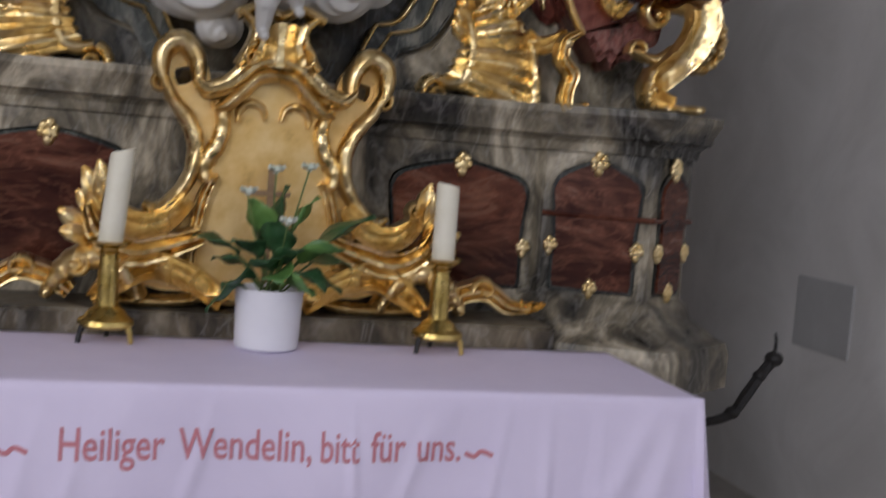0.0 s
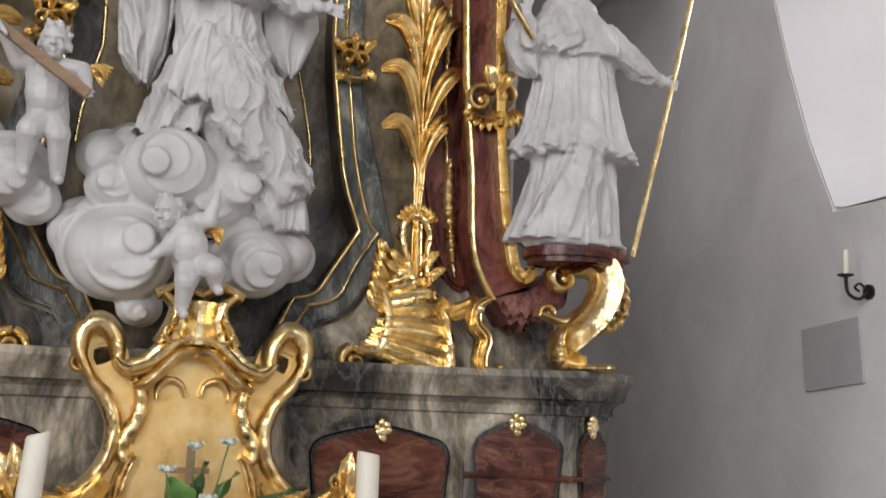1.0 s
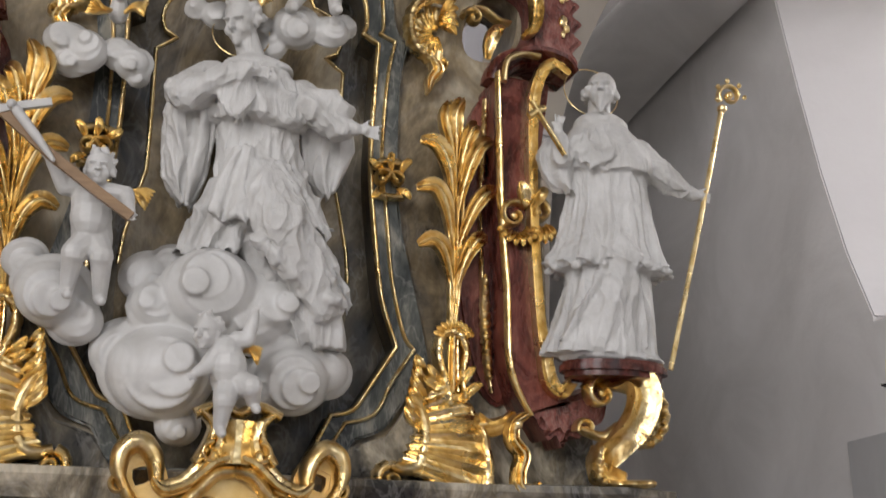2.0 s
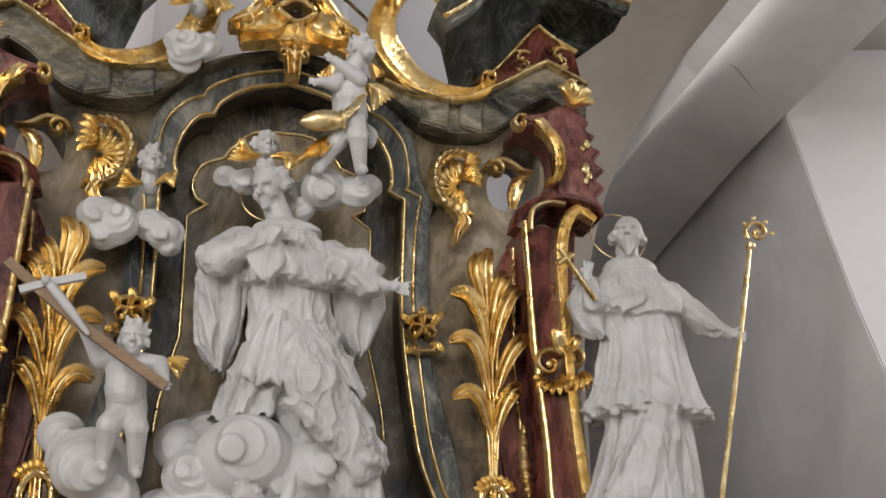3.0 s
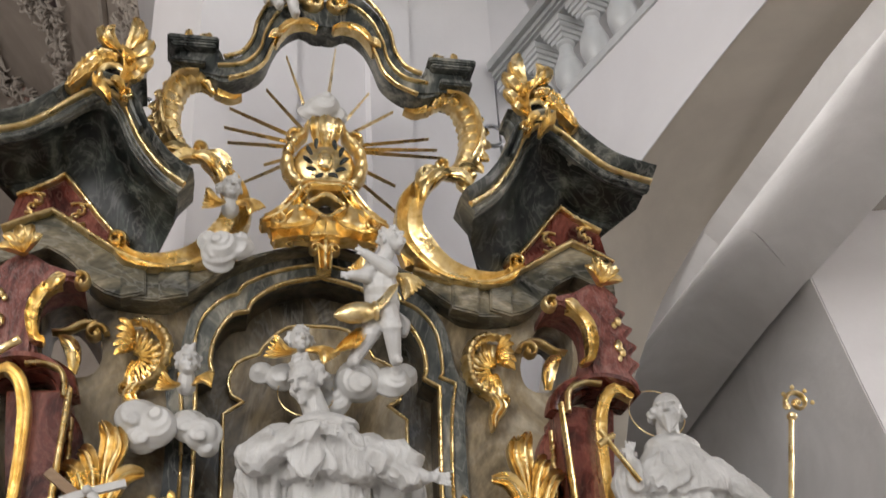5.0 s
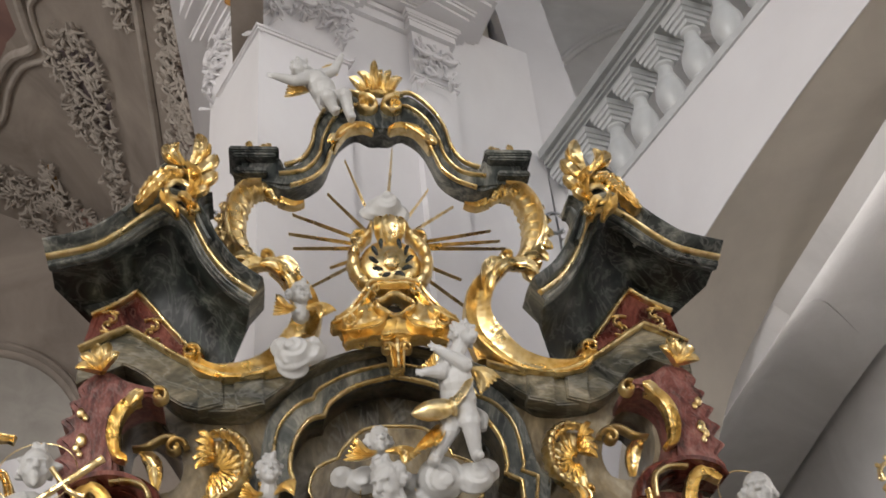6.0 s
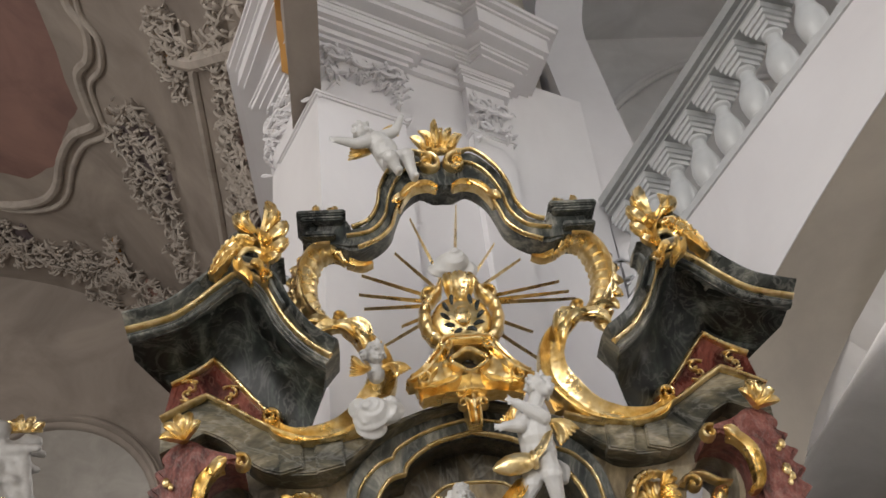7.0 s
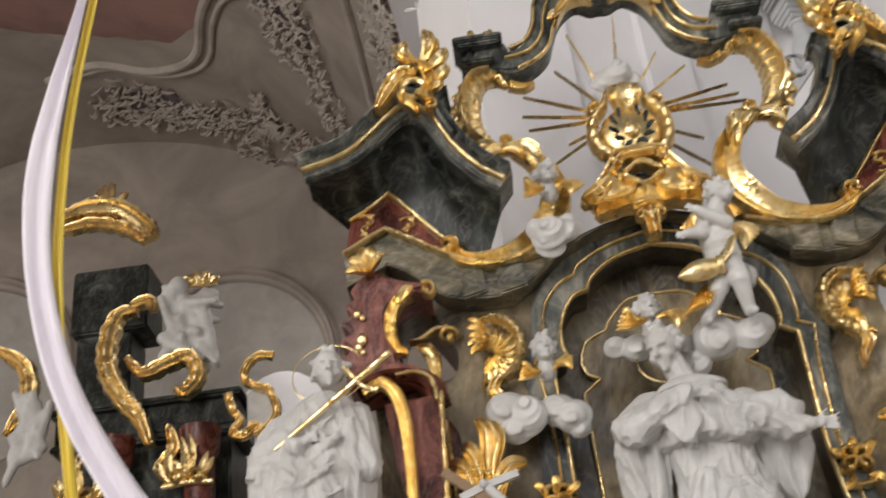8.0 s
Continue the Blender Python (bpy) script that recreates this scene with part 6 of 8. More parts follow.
def companion():
    bm = bmesh.new()
    x0, y0, z0 = -1.08, -0.27, 2.045
    P = lambda x, y, z: (x0 + x, y0 + y, z0 + z)
    ball(bm, P(0.0, 0, 0.005), 0.15, (1.05, 0.72, 0.13), 24)
    robe(bm, [P(0.0, 0, 0.01) + (0.16, 0.1), P(0.0, 0, 0.2) + (0.135, 0.09), P(0.0, 0, 0.5) + (0.12, 0.085), P(0.0, 0, 0.72) + (0.14, 0.09), P(0.0, 0, 0.84) + (0.115, 0.08), P(0.01, 0, 0.9) + (0.045, 0.045)], 0.28, 12.4, 2.8)
    robe(bm, [P(-0.1, -0.02, 0.42) + (0.08, 0.07), P(-0.11, -0.03, 0.58) + (0.1, 0.08), P(-0.09, -0.03, 0.74) + (0.085, 0.07), P(-0.05, -0.02, 0.84) + (0.05, 0.05)], 0.25, 4.4, 2.2)
    folds(bm, [(P(-0.17, -0.06, 0.6), P(0.06, -0.1, 0.74)), (P(-0.17, -0.06, 0.54), P(0.05, -0.1, 0.66)), (P(-0.16, -0.05, 0.66), P(0.04, -0.09, 0.8)), (P(0.09, -0.07, 0.8), P(0.1, -0.09, 0.5)), (P(-0.14, -0.07, 0.5), P(0.06, -0.1, 0.58))], 0.014, 0.01)
    head(bm, P(0.03, -0.03, 0.97), 0.06, 0.03, 26, (0.15, 0.0), 6)
    limb(bm, P(-0.12, 0, 0.8), P(-0.17, -0.05, 0.68), 0.055, 0.05)
    limb(bm, P(-0.17, -0.05, 0.68), P(-0.06, -0.1, 0.72), 0.042, 0.026)
    hand(bm, P(-0.05, -0.1, 0.725), (1, -0.1, 0.3), 0.016)
    limb(bm, P(0.1, 0, 0.82), P(0.13, -0.04, 0.66), 0.05, 0.045)
    return bm


carved("statue", companion(), "white-painted carved figure with curly hair and gathered cloak", "statue", 0.004, 3, "", M_DRAPE, (2.04, 2.95, 5.0, 0.007))


def saint():
    """The central figure, head thrown back, with spread arms over the clouds."""
    bm = bmesh.new()
    y0 = -0.18
    P = lambda x, y, z: (x, y0 + y, z)
    # habit: the hanging leg and the forward thigh, cloth flying aside
    robe(bm, [P(0.21, 0.0, 2.04) + (0.085, 0.06), P(0.17, 0.0, 2.13) + (0.11, 0.08), P(0.1, 0.0, 2.27) + (0.13, 0.09), P(0.04, 0.0, 2.42) + (0.12, 0.085), P(0.02, 0.0, 2.56) + (0.1, 0.075)], 0.25, 5.5, 2.0)
    limb(bm, P(0.02, -0.04, 2.5), P(0.075, -0.14, 2.36), 0.085, 0.075)
    limb(bm, P(0.075, -0.14, 2.36), P(0.22, -0.08, 2.14), 0.066, 0.045)
    sheet(bm, [P(0.1, -0.15, 2.43), P(0.2, -0.12, 2.33), P(0.27, -0.07, 2.23), P(0.315, -0.03, 2.155)], [P(-0.01, -0.16, 2.29), P(0.06, -0.16, 2.24), P(0.14, -0.12, 2.17), P(0.2, -0.08, 2.1)], 3.6, 0.032, 0.025, 0.03, 0.9)
    sheet(bm, [P(0.18, -0.08, 2.18), P(0.26, -0.05, 2.13), P(0.285, -0.03, 2.05)], [P(0.08, -0.09, 2.16), P(0.13, -0.08, 2.09), P(0.16, -0.06, 2.03)], 2.4, 0.022, 0.03, 0.01, 2.4)
    ball(bm, P(0.235, -0.11, 2.16), 0.034, (1.2, 1.0, 0.8), 12)
    sheet(bm, [P(-0.11, -0.02, 2.5), P(-0.15, -0.03, 2.4), P(-0.2, -0.02, 2.27)], [P(0.02, -0.08, 2.5), P(0.0, -0.09, 2.4), P(-0.03, -0.08, 2.27)], 2.5, 0.03, 0.04, 0.02, 0.3)
    # pleated tunic, narrow at the waist, with a flared, turned hem raised over the thigh
    robe(bm, [P(0.06, -0.01, 2.36) + (0.165, 0.12), P(0.05, -0.01, 2.44) + (0.142, 0.11), P(0.028, 0.0, 2.54) + (0.12, 0.092), P(0.01, 0.0, 2.64) + (0.112, 0.085), P(0.0, 0.0, 2.74) + (0.115, 0.08)], 0.32, 9.5, 4.0, 130, 0.8, 0.12)
    sheet(bm, [P(0.1, -0.1, 2.54), P(0.16, -0.1, 2.45), P(0.24, -0.07, 2.34)], [P(0.03, -0.1, 2.54), P(0.08, -0.13, 2.45), P(0.12, -0.14, 2.37)], 2.2, 0.02, 0.02, 0.01, 1.7)
    sheet(bm, [P(-0.08, -0.08, 2.58), P(-0.09, -0.09, 2.48), P(-0.12, -0.09, 2.37)], [P(0.0, -0.1, 2.58), P(0.0, -0.12, 2.48), P(-0.01, -0.14, 2.35)], 1.6, 0.024, 0.02, 0.01, 0.6)
    # mantle hanging wide at both sides
    sheet(bm, [P(-0.19, -0.01, 2.81), P(-0.25, 0.0, 2.72), P(-0.252, 0.02, 2.6), P(-0.24, 0.03, 2.5), P(-0.19, 0.04, 2.43)], [P(-0.09, -0.04, 2.8), P(-0.11, -0.02, 2.7), P(-0.115, 0.0, 2.6), P(-0.13, 0.02, 2.5), P(-0.16, 0.03, 2.42)], 2.4, 0.034, 0.03, 0.03, 2.2)
    sheet(bm, [P(0.2, -0.02, 2.77), P(0.29, 0.0, 2.7), P(0.285, 0.02, 2.6), P(0.245, 0.03, 2.5)], [P(0.12, -0.03, 2.75), P(0.14, 0.0, 2.65), P(0.16, 0.02, 2.56), P(0.21, 0.03, 2.485)], 1.8, 0.022, 0.03, 0.01, 0.4)
    # shoulder cape with rounded flaps, and a wide collar
    robe(bm, [P(0.01, -0.015, 2.665) + (0.135, 0.118), P(0.008, -0.015, 2.71) + (0.142, 0.115), P(0.002, -0.01, 2.785) + (0.128, 0.095), P(-0.002, 0.0, 2.85) + (0.085, 0.065)], 0.14, 6.1, 1.6, 96, 1.0, 0.06)
    robe(bm, [P(-0.002, 0, 2.846) + (0.105, 0.074), P(-0.002, 0, 2.862) + (0.1, 0.07), P(-0.008, 0, 2.882) + (0.058, 0.05)], 0.1, 3.1, 1.6)
    ball(bm, P(0.2, -0.09, 2.735), 0.075, (1.1, 0.5, 0.62), 18, Euler((0, radians(22), 0)).to_matrix().to_4x4())
    ball(bm, P(0.165, -0.1, 2.72), 0.06, (1.0, 0.5, 0.7), 18, Euler((0, radians(30), 0)).to_matrix().to_4x4())
    # head thrown back
    limb(bm, P(-0.01, 0.0, 2.85), P(-0.045, -0.015, 2.94), 0.042, 0.038)
    head(bm, P(-0.062, -0.03, 2.983), 0.064, 0.024, 46, (-0.6, 0.3), 9)
    # open arm
    limb(bm, P(0.13, -0.02, 2.77), P(0.2, -0.08, 2.69), 0.06, 0.05)
    limb(bm, P(0.2, -0.08, 2.69), P(0.275, -0.12, 2.66), 0.042, 0.026)
    hand(bm, P(0.275, -0.12, 2.66), (1, -0.2, -0.1), 0.021)
    robe(bm, [P(0.235, -0.1, 2.63) + (0.03, 0.04), P(0.225, -0.1, 2.665) + (0.045, 0.045), P(0.17, -0.07, 2.72) + (0.05, 0.045)], 0.25, 8.9, 2.0)
    # hand laid on the breast, with a drooping cuff
    limb(bm, P(-0.13, -0.02, 2.79), P(-0.205, -0.08, 2.72), 0.062, 0.056)
    limb(bm, P(-0.205, -0.08, 2.72), P(-0.05, -0.15, 2.785), 0.052, 0.028)
    hand(bm, P(-0.045, -0.152, 2.786), (1, -0.05, -0.08), 0.019)
    sheet(bm, [P(-0.13, -0.12, 2.76), P(-0.115, -0.13, 2.69), P(-0.07, -0.13, 2.64)], [P(-0.02, -0.13, 2.77), P(-0.02, -0.14, 2.7), P(-0.045, -0.13, 2.64)], 1.5, 0.018, 0.02, 0.015, 1.0)
    return bm


carved("statue", saint(), "white-painted carved figure in flowing robes rising from clouds", "statue", 0.0038, 2, "", M_DRAPE, (2.0, 2.86, 9.0, 0.0075))


def cloud(parts, seed, swirl=True):
    """Carved cloud: swollen balls, each with a stepped spiral face and a lip round its rim."""
    bm = bmesh.new()
    rr = random.Random(seed)
    for x, y, z, r in parts:
        a = rr.uniform(0, 6.28)
        t = Euler((rr.uniform(-0.3, 0.3), rr.uniform(-0.4, 0.4), rr.uniform(-0.3, 0.3))).to_matrix().to_4x4()
        ball(bm, (x, y, z), r, (1.04, 0.66, 0.92), 28, t)
        ball(bm, (x - 0.16 * r * math.cos(a), y + 0.12 * r, z - 0.16 * r * math.sin(a)), r * 1.12, (1.05, 0.32, 0.95), 28, t)
        for k, (s, o) in enumerate(((0.8, 0.55), (0.56, 0.68), (0.34, 0.8))):
            d = r * 0.15 * (k + 0.5)
            m = Matrix.Translation((x + d * math.cos(a + 0.8 * k), y - r * (o - 0.2), z + d * math.sin(a + 0.8 * k))) @ t @ Matrix.Rotation(radians(90), 4, "X")
            bmesh.ops.create_cone(bm, cap_ends=True, segments=28, radius1=r * s, radius2=r * s * 0.86, depth=r * 0.4, matrix=m)
    return bm


carved("carved_cloud", cloud([(-0.09, -0.24, 2.17, 0.125), (-0.26, -0.17, 2.2, 0.075), (-0.23, -0.22, 2.12, 0.07), (-0.2, -0.22, 1.94, 0.14), (-0.3, -0.15, 1.99, 0.09), (0.08, -0.2, 2.16, 0.11), (0.03, -0.22, 2.09, 0.08), (0.15, -0.2, 1.94, 0.105), (0.25, -0.15, 1.98, 0.07), (0.05, -0.2, 1.92, 0.07), (0.22, -0.15, 2.07, 0.06), (-0.2, -0.15, 2.25, 0.06), (-0.15, -0.2, 1.8, 0.055)], 3), "white-painted carved bank of swelling clouds", "cloud", 0.005, 1)
carved("carved_cloud", cloud([(-0.5, -0.2, 2.13, 0.095), (-0.58, -0.17, 2.22, 0.055), (-0.43, -0.18, 2.07, 0.07), (-0.55, -0.18, 2.16, 0.06)], 5), "white-painted carved cloud under the kneeling child", "cloud", 0.005, 1)
carved("carved_cloud", cloud([(-0.19, -0.12, 3.05, 0.035), (-0.13, -0.13, 3.03, 0.045), (0.04, -0.13, 2.95, 0.045), (0.02, -0.12, 3.01, 0.04), (0.1, -0.17, 3.005, 0.065), (0.21, -0.17, 3.01, 0.055), (0.25, -0.16, 3.04, 0.04)], 7), "white-painted carved cloud above the central figure", "cloud", 0.0045, 1)
carved("carved_cloud", cloud([(-0.55, -0.12, 2.89, 0.06), (-0.49, -0.13, 2.86, 0.065), (-0.53, -0.12, 2.83, 0.05)], 9), "white-painted carved cloud on the frame", "cloud", 0.0045, 1, "cherub clouds")
carved("carved_cloud", cloud([(-0.4, -0.12, 2.87, 0.05), (-0.36, -0.13, 2.84, 0.05), (-0.34, -0.12, 2.8, 0.03)], 11), "white-painted carved cloud on the frame", "cloud", 0.0045, 1, "cherub clouds")
carved("carved_cloud", cloud([(-0.37, -0.18, 3.47, 0.035), (-0.33, -0.2, 3.44, 0.055), (-0.28, -0.19, 3.44, 0.045), (-0.34, -0.18, 3.41, 0.045), (-0.27, -0.18, 3.48, 0.03)], 13), "white-painted carved cloud on the frieze", "cloud", 0.0045, 1)
carved("carved_cloud", cloud([(0.0, -0.12, 4.09, 0.055), (-0.05, -0.1, 4.07, 0.035), (0.045, -0.1, 4.06, 0.04), (0.0, -0.1, 4.03, 0.04)], 15), "white-painted carved cloud in the sunburst", "cloud", 0.0045, 1)


def child(j, s=1.0, seed=0, sash=None):
    """A plump carved child from its joints."""
    bm = bmesh.new()
    V = {k: Vector(v) for k, v in j.items() if k != "tilt"}
    head(bm, V["head"], 0.043 * s, 0, 30, j.get("tilt", (0, 0)), seed)
    limb(bm, V["chest"], V["hip"], 0.045 * s, 0.05 * s, 14)
    limb(bm, V["chest"], V["head"], 0.025 * s, 0.022 * s)
    ball(bm, (V["chest"] + V["hip"]) / 2 + Vector((0, -0.015 * s, 0)), 0.05 * s, (1, 0.9, 1.1), 12)
    for a in ("l", "r"):
        sh = V["chest"] + (V["elbow_" + a] - V["chest"]).normalized() * 0.035 * s + Vector((0, 0, 0.012 * s))
        limb(bm, sh, V["elbow_" + a], 0.026 * s, 0.022 * s)
        limb(bm, V["elbow_" + a], V["hand_" + a], 0.022 * s, 0.014 * s)
        hand(bm, V["hand_" + a], V["hand_" + a] - V["elbow_" + a], 0.009 * s)
        limb(bm, V["hip"], V["knee_" + a], 0.042 * s, 0.03 * s)
        limb(bm, V["knee_" + a], V["foot_" + a], 0.028 * s, 0.017 * s)
        limb(bm, V["foot_" + a], V["foot_" + a] + Vector((0.005, -0.03 * s, -0.012 * s)), 0.016 * s, 0.012 * s)
    if sash:
        a, b = V["hip"] + Vector((-0.04 * s, -0.035 * s, 0.0)), Vector(sash)
        m = (a + b) / 2
        robe(bm, [(*(b + Vector((0.005, 0, -0.045 * s))), 0.008, 0.012), (*b, 0.022 * s, 0.02 * s), (*m, 0.03 * s, 0.026 * s), (*V["hip"], 0.046 * s, 0.05 * s)], 0.5, seed, 2.4, 40)
    return bm


carved("carved_child", child({"head": (0.203, -0.28, 3.447), "chest": (0.158, -0.25, 3.352), "hip": (0.172, -0.24, 3.232), "elbow_l": (0.112, -0.3, 3.305), "hand_l": (0.066, -0.31, 3.3), "elbow_r": (0.19, -0.31, 3.322), "hand_r": (0.108, -0.33, 3.368), "knee_l": (0.13, -0.26, 3.13), "foot_l": (0.078, -0.22, 3.045), "knee_r": (0.188, -0.3, 3.135), "foot_r": (0.206, -0.25, 3.045), "tilt": (0.45, -0.35)}, 1.1, 3, (0.24, -0.2, 3.2)), "white-painted carved child stepping from the niche arch", "statue", 0.0032, 0, "carved children")
carved("carved_child", child({"head": (-0.303, -0.17, 4.715), "chest": (-0.24, -0.15, 4.672), "hip": (-0.187, -0.13, 4.578), "elbow_l": (-0.325, -0.19, 4.63), "hand_l": (-0.395, -0.2, 4.643), "elbow_r": (-0.17, -0.14, 4.735), "hand_r": (-0.142, -0.14, 4.8), "knee_l": (-0.2, -0.21, 4.535), "foot_l": (-0.172, -0.18, 4.485), "knee_r": (-0.135, -0.19, 4.56), "foot_r": (-0.112, -0.16, 4.47), "tilt": (-0.5, -0.2)}, 1.0, 5), "white-painted carved child leaning over the crest", "statue", 0.0032, 0, "carved children")
carved("carved_child", child({"head": (-0.41, -0.32, 2.455), "chest": (-0.425, -0.29, 2.38), "hip": (-0.41, -0.26, 2.275), "elbow_l": (-0.49, -0.3, 2.4), "hand_l": (-0.53, -0.33, 2.46), "elbow_r": (-0.335, -0.32, 2.39), "hand_r": (-0.32, -0.36, 2.335), "knee_l": (-0.45, -0.32, 2.22), "foot_l": (-0.46, -0.26, 2.13), "knee_r": (-0.38, -0.31, 2.22), "foot_r": (-0.375, -0.25, 2.12)}, 1.1, 7), "white-painted carved child holding a wooden cross", "statue", 0.0032, 0, "carved children")
carved("carved_child", child({"head": (-0.1, -0.38, 2.032), "chest": (-0.048, -0.36, 1.985), "hip": (-0.028, -0.34, 1.912), "elbow_l": (-0.092, -0.38, 1.942), "hand_l": (-0.118, -0.4, 1.922), "elbow_r": (0.006, -0.37, 2.02), "hand_r": (0.021, -0.37, 2.083), "knee_l": (-0.044, -0.4, 1.855), "foot_l": (-0.048, -0.37, 1.785), "knee_r": (0.022, -0.4, 1.895), "foot_r": (0.036, -0.36, 1.85), "tilt": (-0.5, 0.1)}, 1.0, 9), "white-painted carved child perched above the gilt cartouche", "statue", 0.0032, 0, "carved children")
for c, sd in (((-0.075, -0.16, 3.14), 21), ((-0.41, -0.17, 3.05), 23), ((-0.31, -0.2, 3.66), 25)):
    bm = bmesh.new()
    head(bm, c, 0.045, 0, 34, (0.1, -0.1), sd)
    limb(bm, (c[0], c[1] + 0.01, c[2] - 0.03), (c[0], c[1] + 0.02, c[2] - 0.07), 0.022, 0.03)
    carved("cherub_head", bm, "white-painted carved cherub head with curls", "statue", 0.0026, 0, "cherub heads")


def gilt_wing(a, b, w, y):
    """A small gilt wing of six feathers."""
    wing_thing = thing("gilt_wing", "small gilt feathered wing of a carved child", "wing", "gilt wings", "", (a[0], y, a[1]))
    t = np.array((b[0] - a[0], b[1] - a[1]))
    n = np.array((-t[1], t[0])) / np.linalg.norm(t)
    for k in range(6):
        f = k / 5
        start, end = t * f * 0.35, t * (0.55 + 0.45 * (1 - f)) - n * w * f
        part("feather", leaf(bmesh.new(), start, end, w * 0.42, -0.004 * k, 0.02, 0.08, 0.012), M_GOLD, wing_thing)


for a, b, w, y in (((-0.09, 3.085), (-0.19, 3.06), 0.05, -0.2), ((-0.06, 3.085), (0.04, 3.07), 0.05, -0.2), ((-0.39, 2.97), (-0.33, 3.0), 0.04, -0.18), ((-0.43, 2.97), (-0.5, 2.95), 0.04, -0.18), ((-0.33, 3.59), (-0.4, 3.56), 0.05, -0.22), ((-0.29, 3.59), (-0.2, 3.57), 0.05, -0.22),
                   ((-0.24, 4.72), (-0.15, 4.79), 0.055, -0.1), ((-0.26, 4.65), (-0.36, 4.6), 0.055, -0.12), ((0.2, 3.365), (0.32, 3.335), 0.08, -0.18), ((0.13, 3.35), (0.07, 3.38), 0.06, -0.2), ((-0.34, 2.4), (-0.26, 2.42), 0.05, -0.25), ((0.0, 1.99), (0.05, 2.0), 0.04, -0.33)):
    gilt_wing(a, b, w, y)

# attributes held by the figures
st = thing("crozier", "thin gilt staff with a curled head held by the statue", "crozier")
part("staff", tube([(1.245, -0.32, 2.03), (1.37, -0.33, 2.58), (1.435, -0.33, 2.87)], 0.008, n=4), M_GOLD, st)
bm = bmesh.new()
volute(1.465, 2.915, -0.33, 0.042, 215, 1.3, 0.016, 0.014, bm, -1)
for k in range(5):
    a = radians(200 - k * 50)
    ball(bm, (1.465 + 0.05 * math.cos(a), -0.335, 2.915 + 0.05 * math.sin(a)), 0.008, seg=7)
lathe([(0.008, 0), (0.016, 0.008), (0.016, 0.018), (0.008, 0.026)], 12, bm, (1.437, -0.33, 2.855))
part("crook", bm, M_GOLD, st)
st = thing("lance", "gilt lance with a cross guard held by the statue", "lance")
part("shaft", tube([(-0.86, -0.37, 3.01), (-1.03, -0.37, 2.885), (-1.2, -0.37, 2.76)], [0.012, 0.009, 0.006], n=3), M_GOLD, st)
part("guard", tube([(-0.995, -0.37, 2.985), (-0.945, -0.37, 2.92), (-0.9, -0.37, 2.9)], 0.008, n=3), M_GOLD, st)
tagged(obj("small_cross", sweep([(0.785, -0.37, 2.79), (0.838, -0.37, 2.712), (0.89, -0.37, 2.635)], 0.014, 0.012, HALF, sweep([(0.826, -0.37, 2.775), (0.801, -0.37, 2.76), (0.776, -0.37, 2.742)], 0.02, 0.012, HALF)), M_GOLD), "small gilt cross in the statue's raised hand", "cross")


def halo(c, r, tiltx):
    bm = bmesh.new()
    m = Matrix.Translation(c) @ Euler((radians(tiltx), 0, 0)).to_matrix().to_4x4()
    tube([m @ Vector((r * math.cos(a), 0, r * math.sin(a))) for a in np.linspace(0, 2 * math.pi, 41)], 0.0018, bm, fine=False, seg=6)
    return bm


for c, r in (((1.03, -0.24, 2.9), 0.09), ((-1.06, -0.24, 3.03), 0.11), ((-0.055, -0.15, 2.97), 0.085)):
    tagged(obj("halo", halo(c, r, -15), M_GOLD), "thin gilt wire halo behind a figure's head", "halo", "halos")
bm = lathe([(0.004, -0.075), (0.018, -0.06), (0.031, -0.03), (0.034, 0.0), (0.03, 0.03), (0.024, 0.045), (0.03, 0.052), (0.03, 0.06), (0.02, 0.06)], 20)
bmesh.ops.transform(bm, matrix=Matrix.Translation((0.085, -0.31, 3.17)) @ Euler((0, radians(80), 0)).to_matrix().to_4x4(), verts=bm.verts)
sweep([(0.13, -0.315, 3.18), (0.165, -0.315, 3.215), (0.195, -0.3, 3.265), (0.215, -0.27, 3.3)], [0.03, 0.028, 0.022, 0.012], 0.006, HALF, bm)
tagged(obj("gilt_flask", bm, M_GOLD), "gilt flask on a strap held by the carved child", "flask")
bm = bmesh.new()
for k in range(5):
    leaf(bm, (0.09 + 0.006 * k, 3.14), (0.015 + 0.016 * k, 3.06 + 0.003 * k), 0.022, -0.24 - 0.004 * k, 0.012, 0.05)
tagged(obj("gilt_flames", bm, M_GOLD), "gilt flames falling from the flask", "flames")
st = thing("wooden_cross", "brown wooden cross with a small white figure on it", "cross")
part("beam", sweep([(-0.74, -0.38, 2.63), (-0.53, -0.38, 2.46), (-0.315, -0.38, 2.315)], 0.026, 0.02, [(0.5, -0.5), (0.5, 0.5), (-0.5, 0.5), (-0.5, -0.5)], n=2), M_WOOD, st)
part("arm", sweep([(-0.7, -0.385, 2.55), (-0.63, -0.385, 2.575), (-0.54, -0.385, 2.6)], 0.02, 0.018, [(0.5, -0.5), (0.5, 0.5), (-0.5, 0.5), (-0.5, -0.5)], n=2), M_GESSO, st)
bm = bmesh.new()
limb(bm, (-0.62, -0.4, 2.56), (-0.56, -0.4, 2.49), 0.014, 0.012)
limb(bm, (-0.56, -0.4, 2.49), (-0.52, -0.4, 2.44), 0.012, 0.006)
ball(bm, (-0.635, -0.405, 2.575), 0.013)
part("corpus", bm, M_GESSO, st, "small white carved figure")

# ---- altar table and what stands on it ----
table = thing("altar_table", "stone altar table under a white cloth", "altar table")
part("block", box(-0.88, 0.88, -0.86, -0.4, 0.16, 0.98), M_STONE, table)
part("slab", box(-0.922, 0.922, -0.92, -0.38, 0.94, 1.015, 0.01), M_STONE, table)


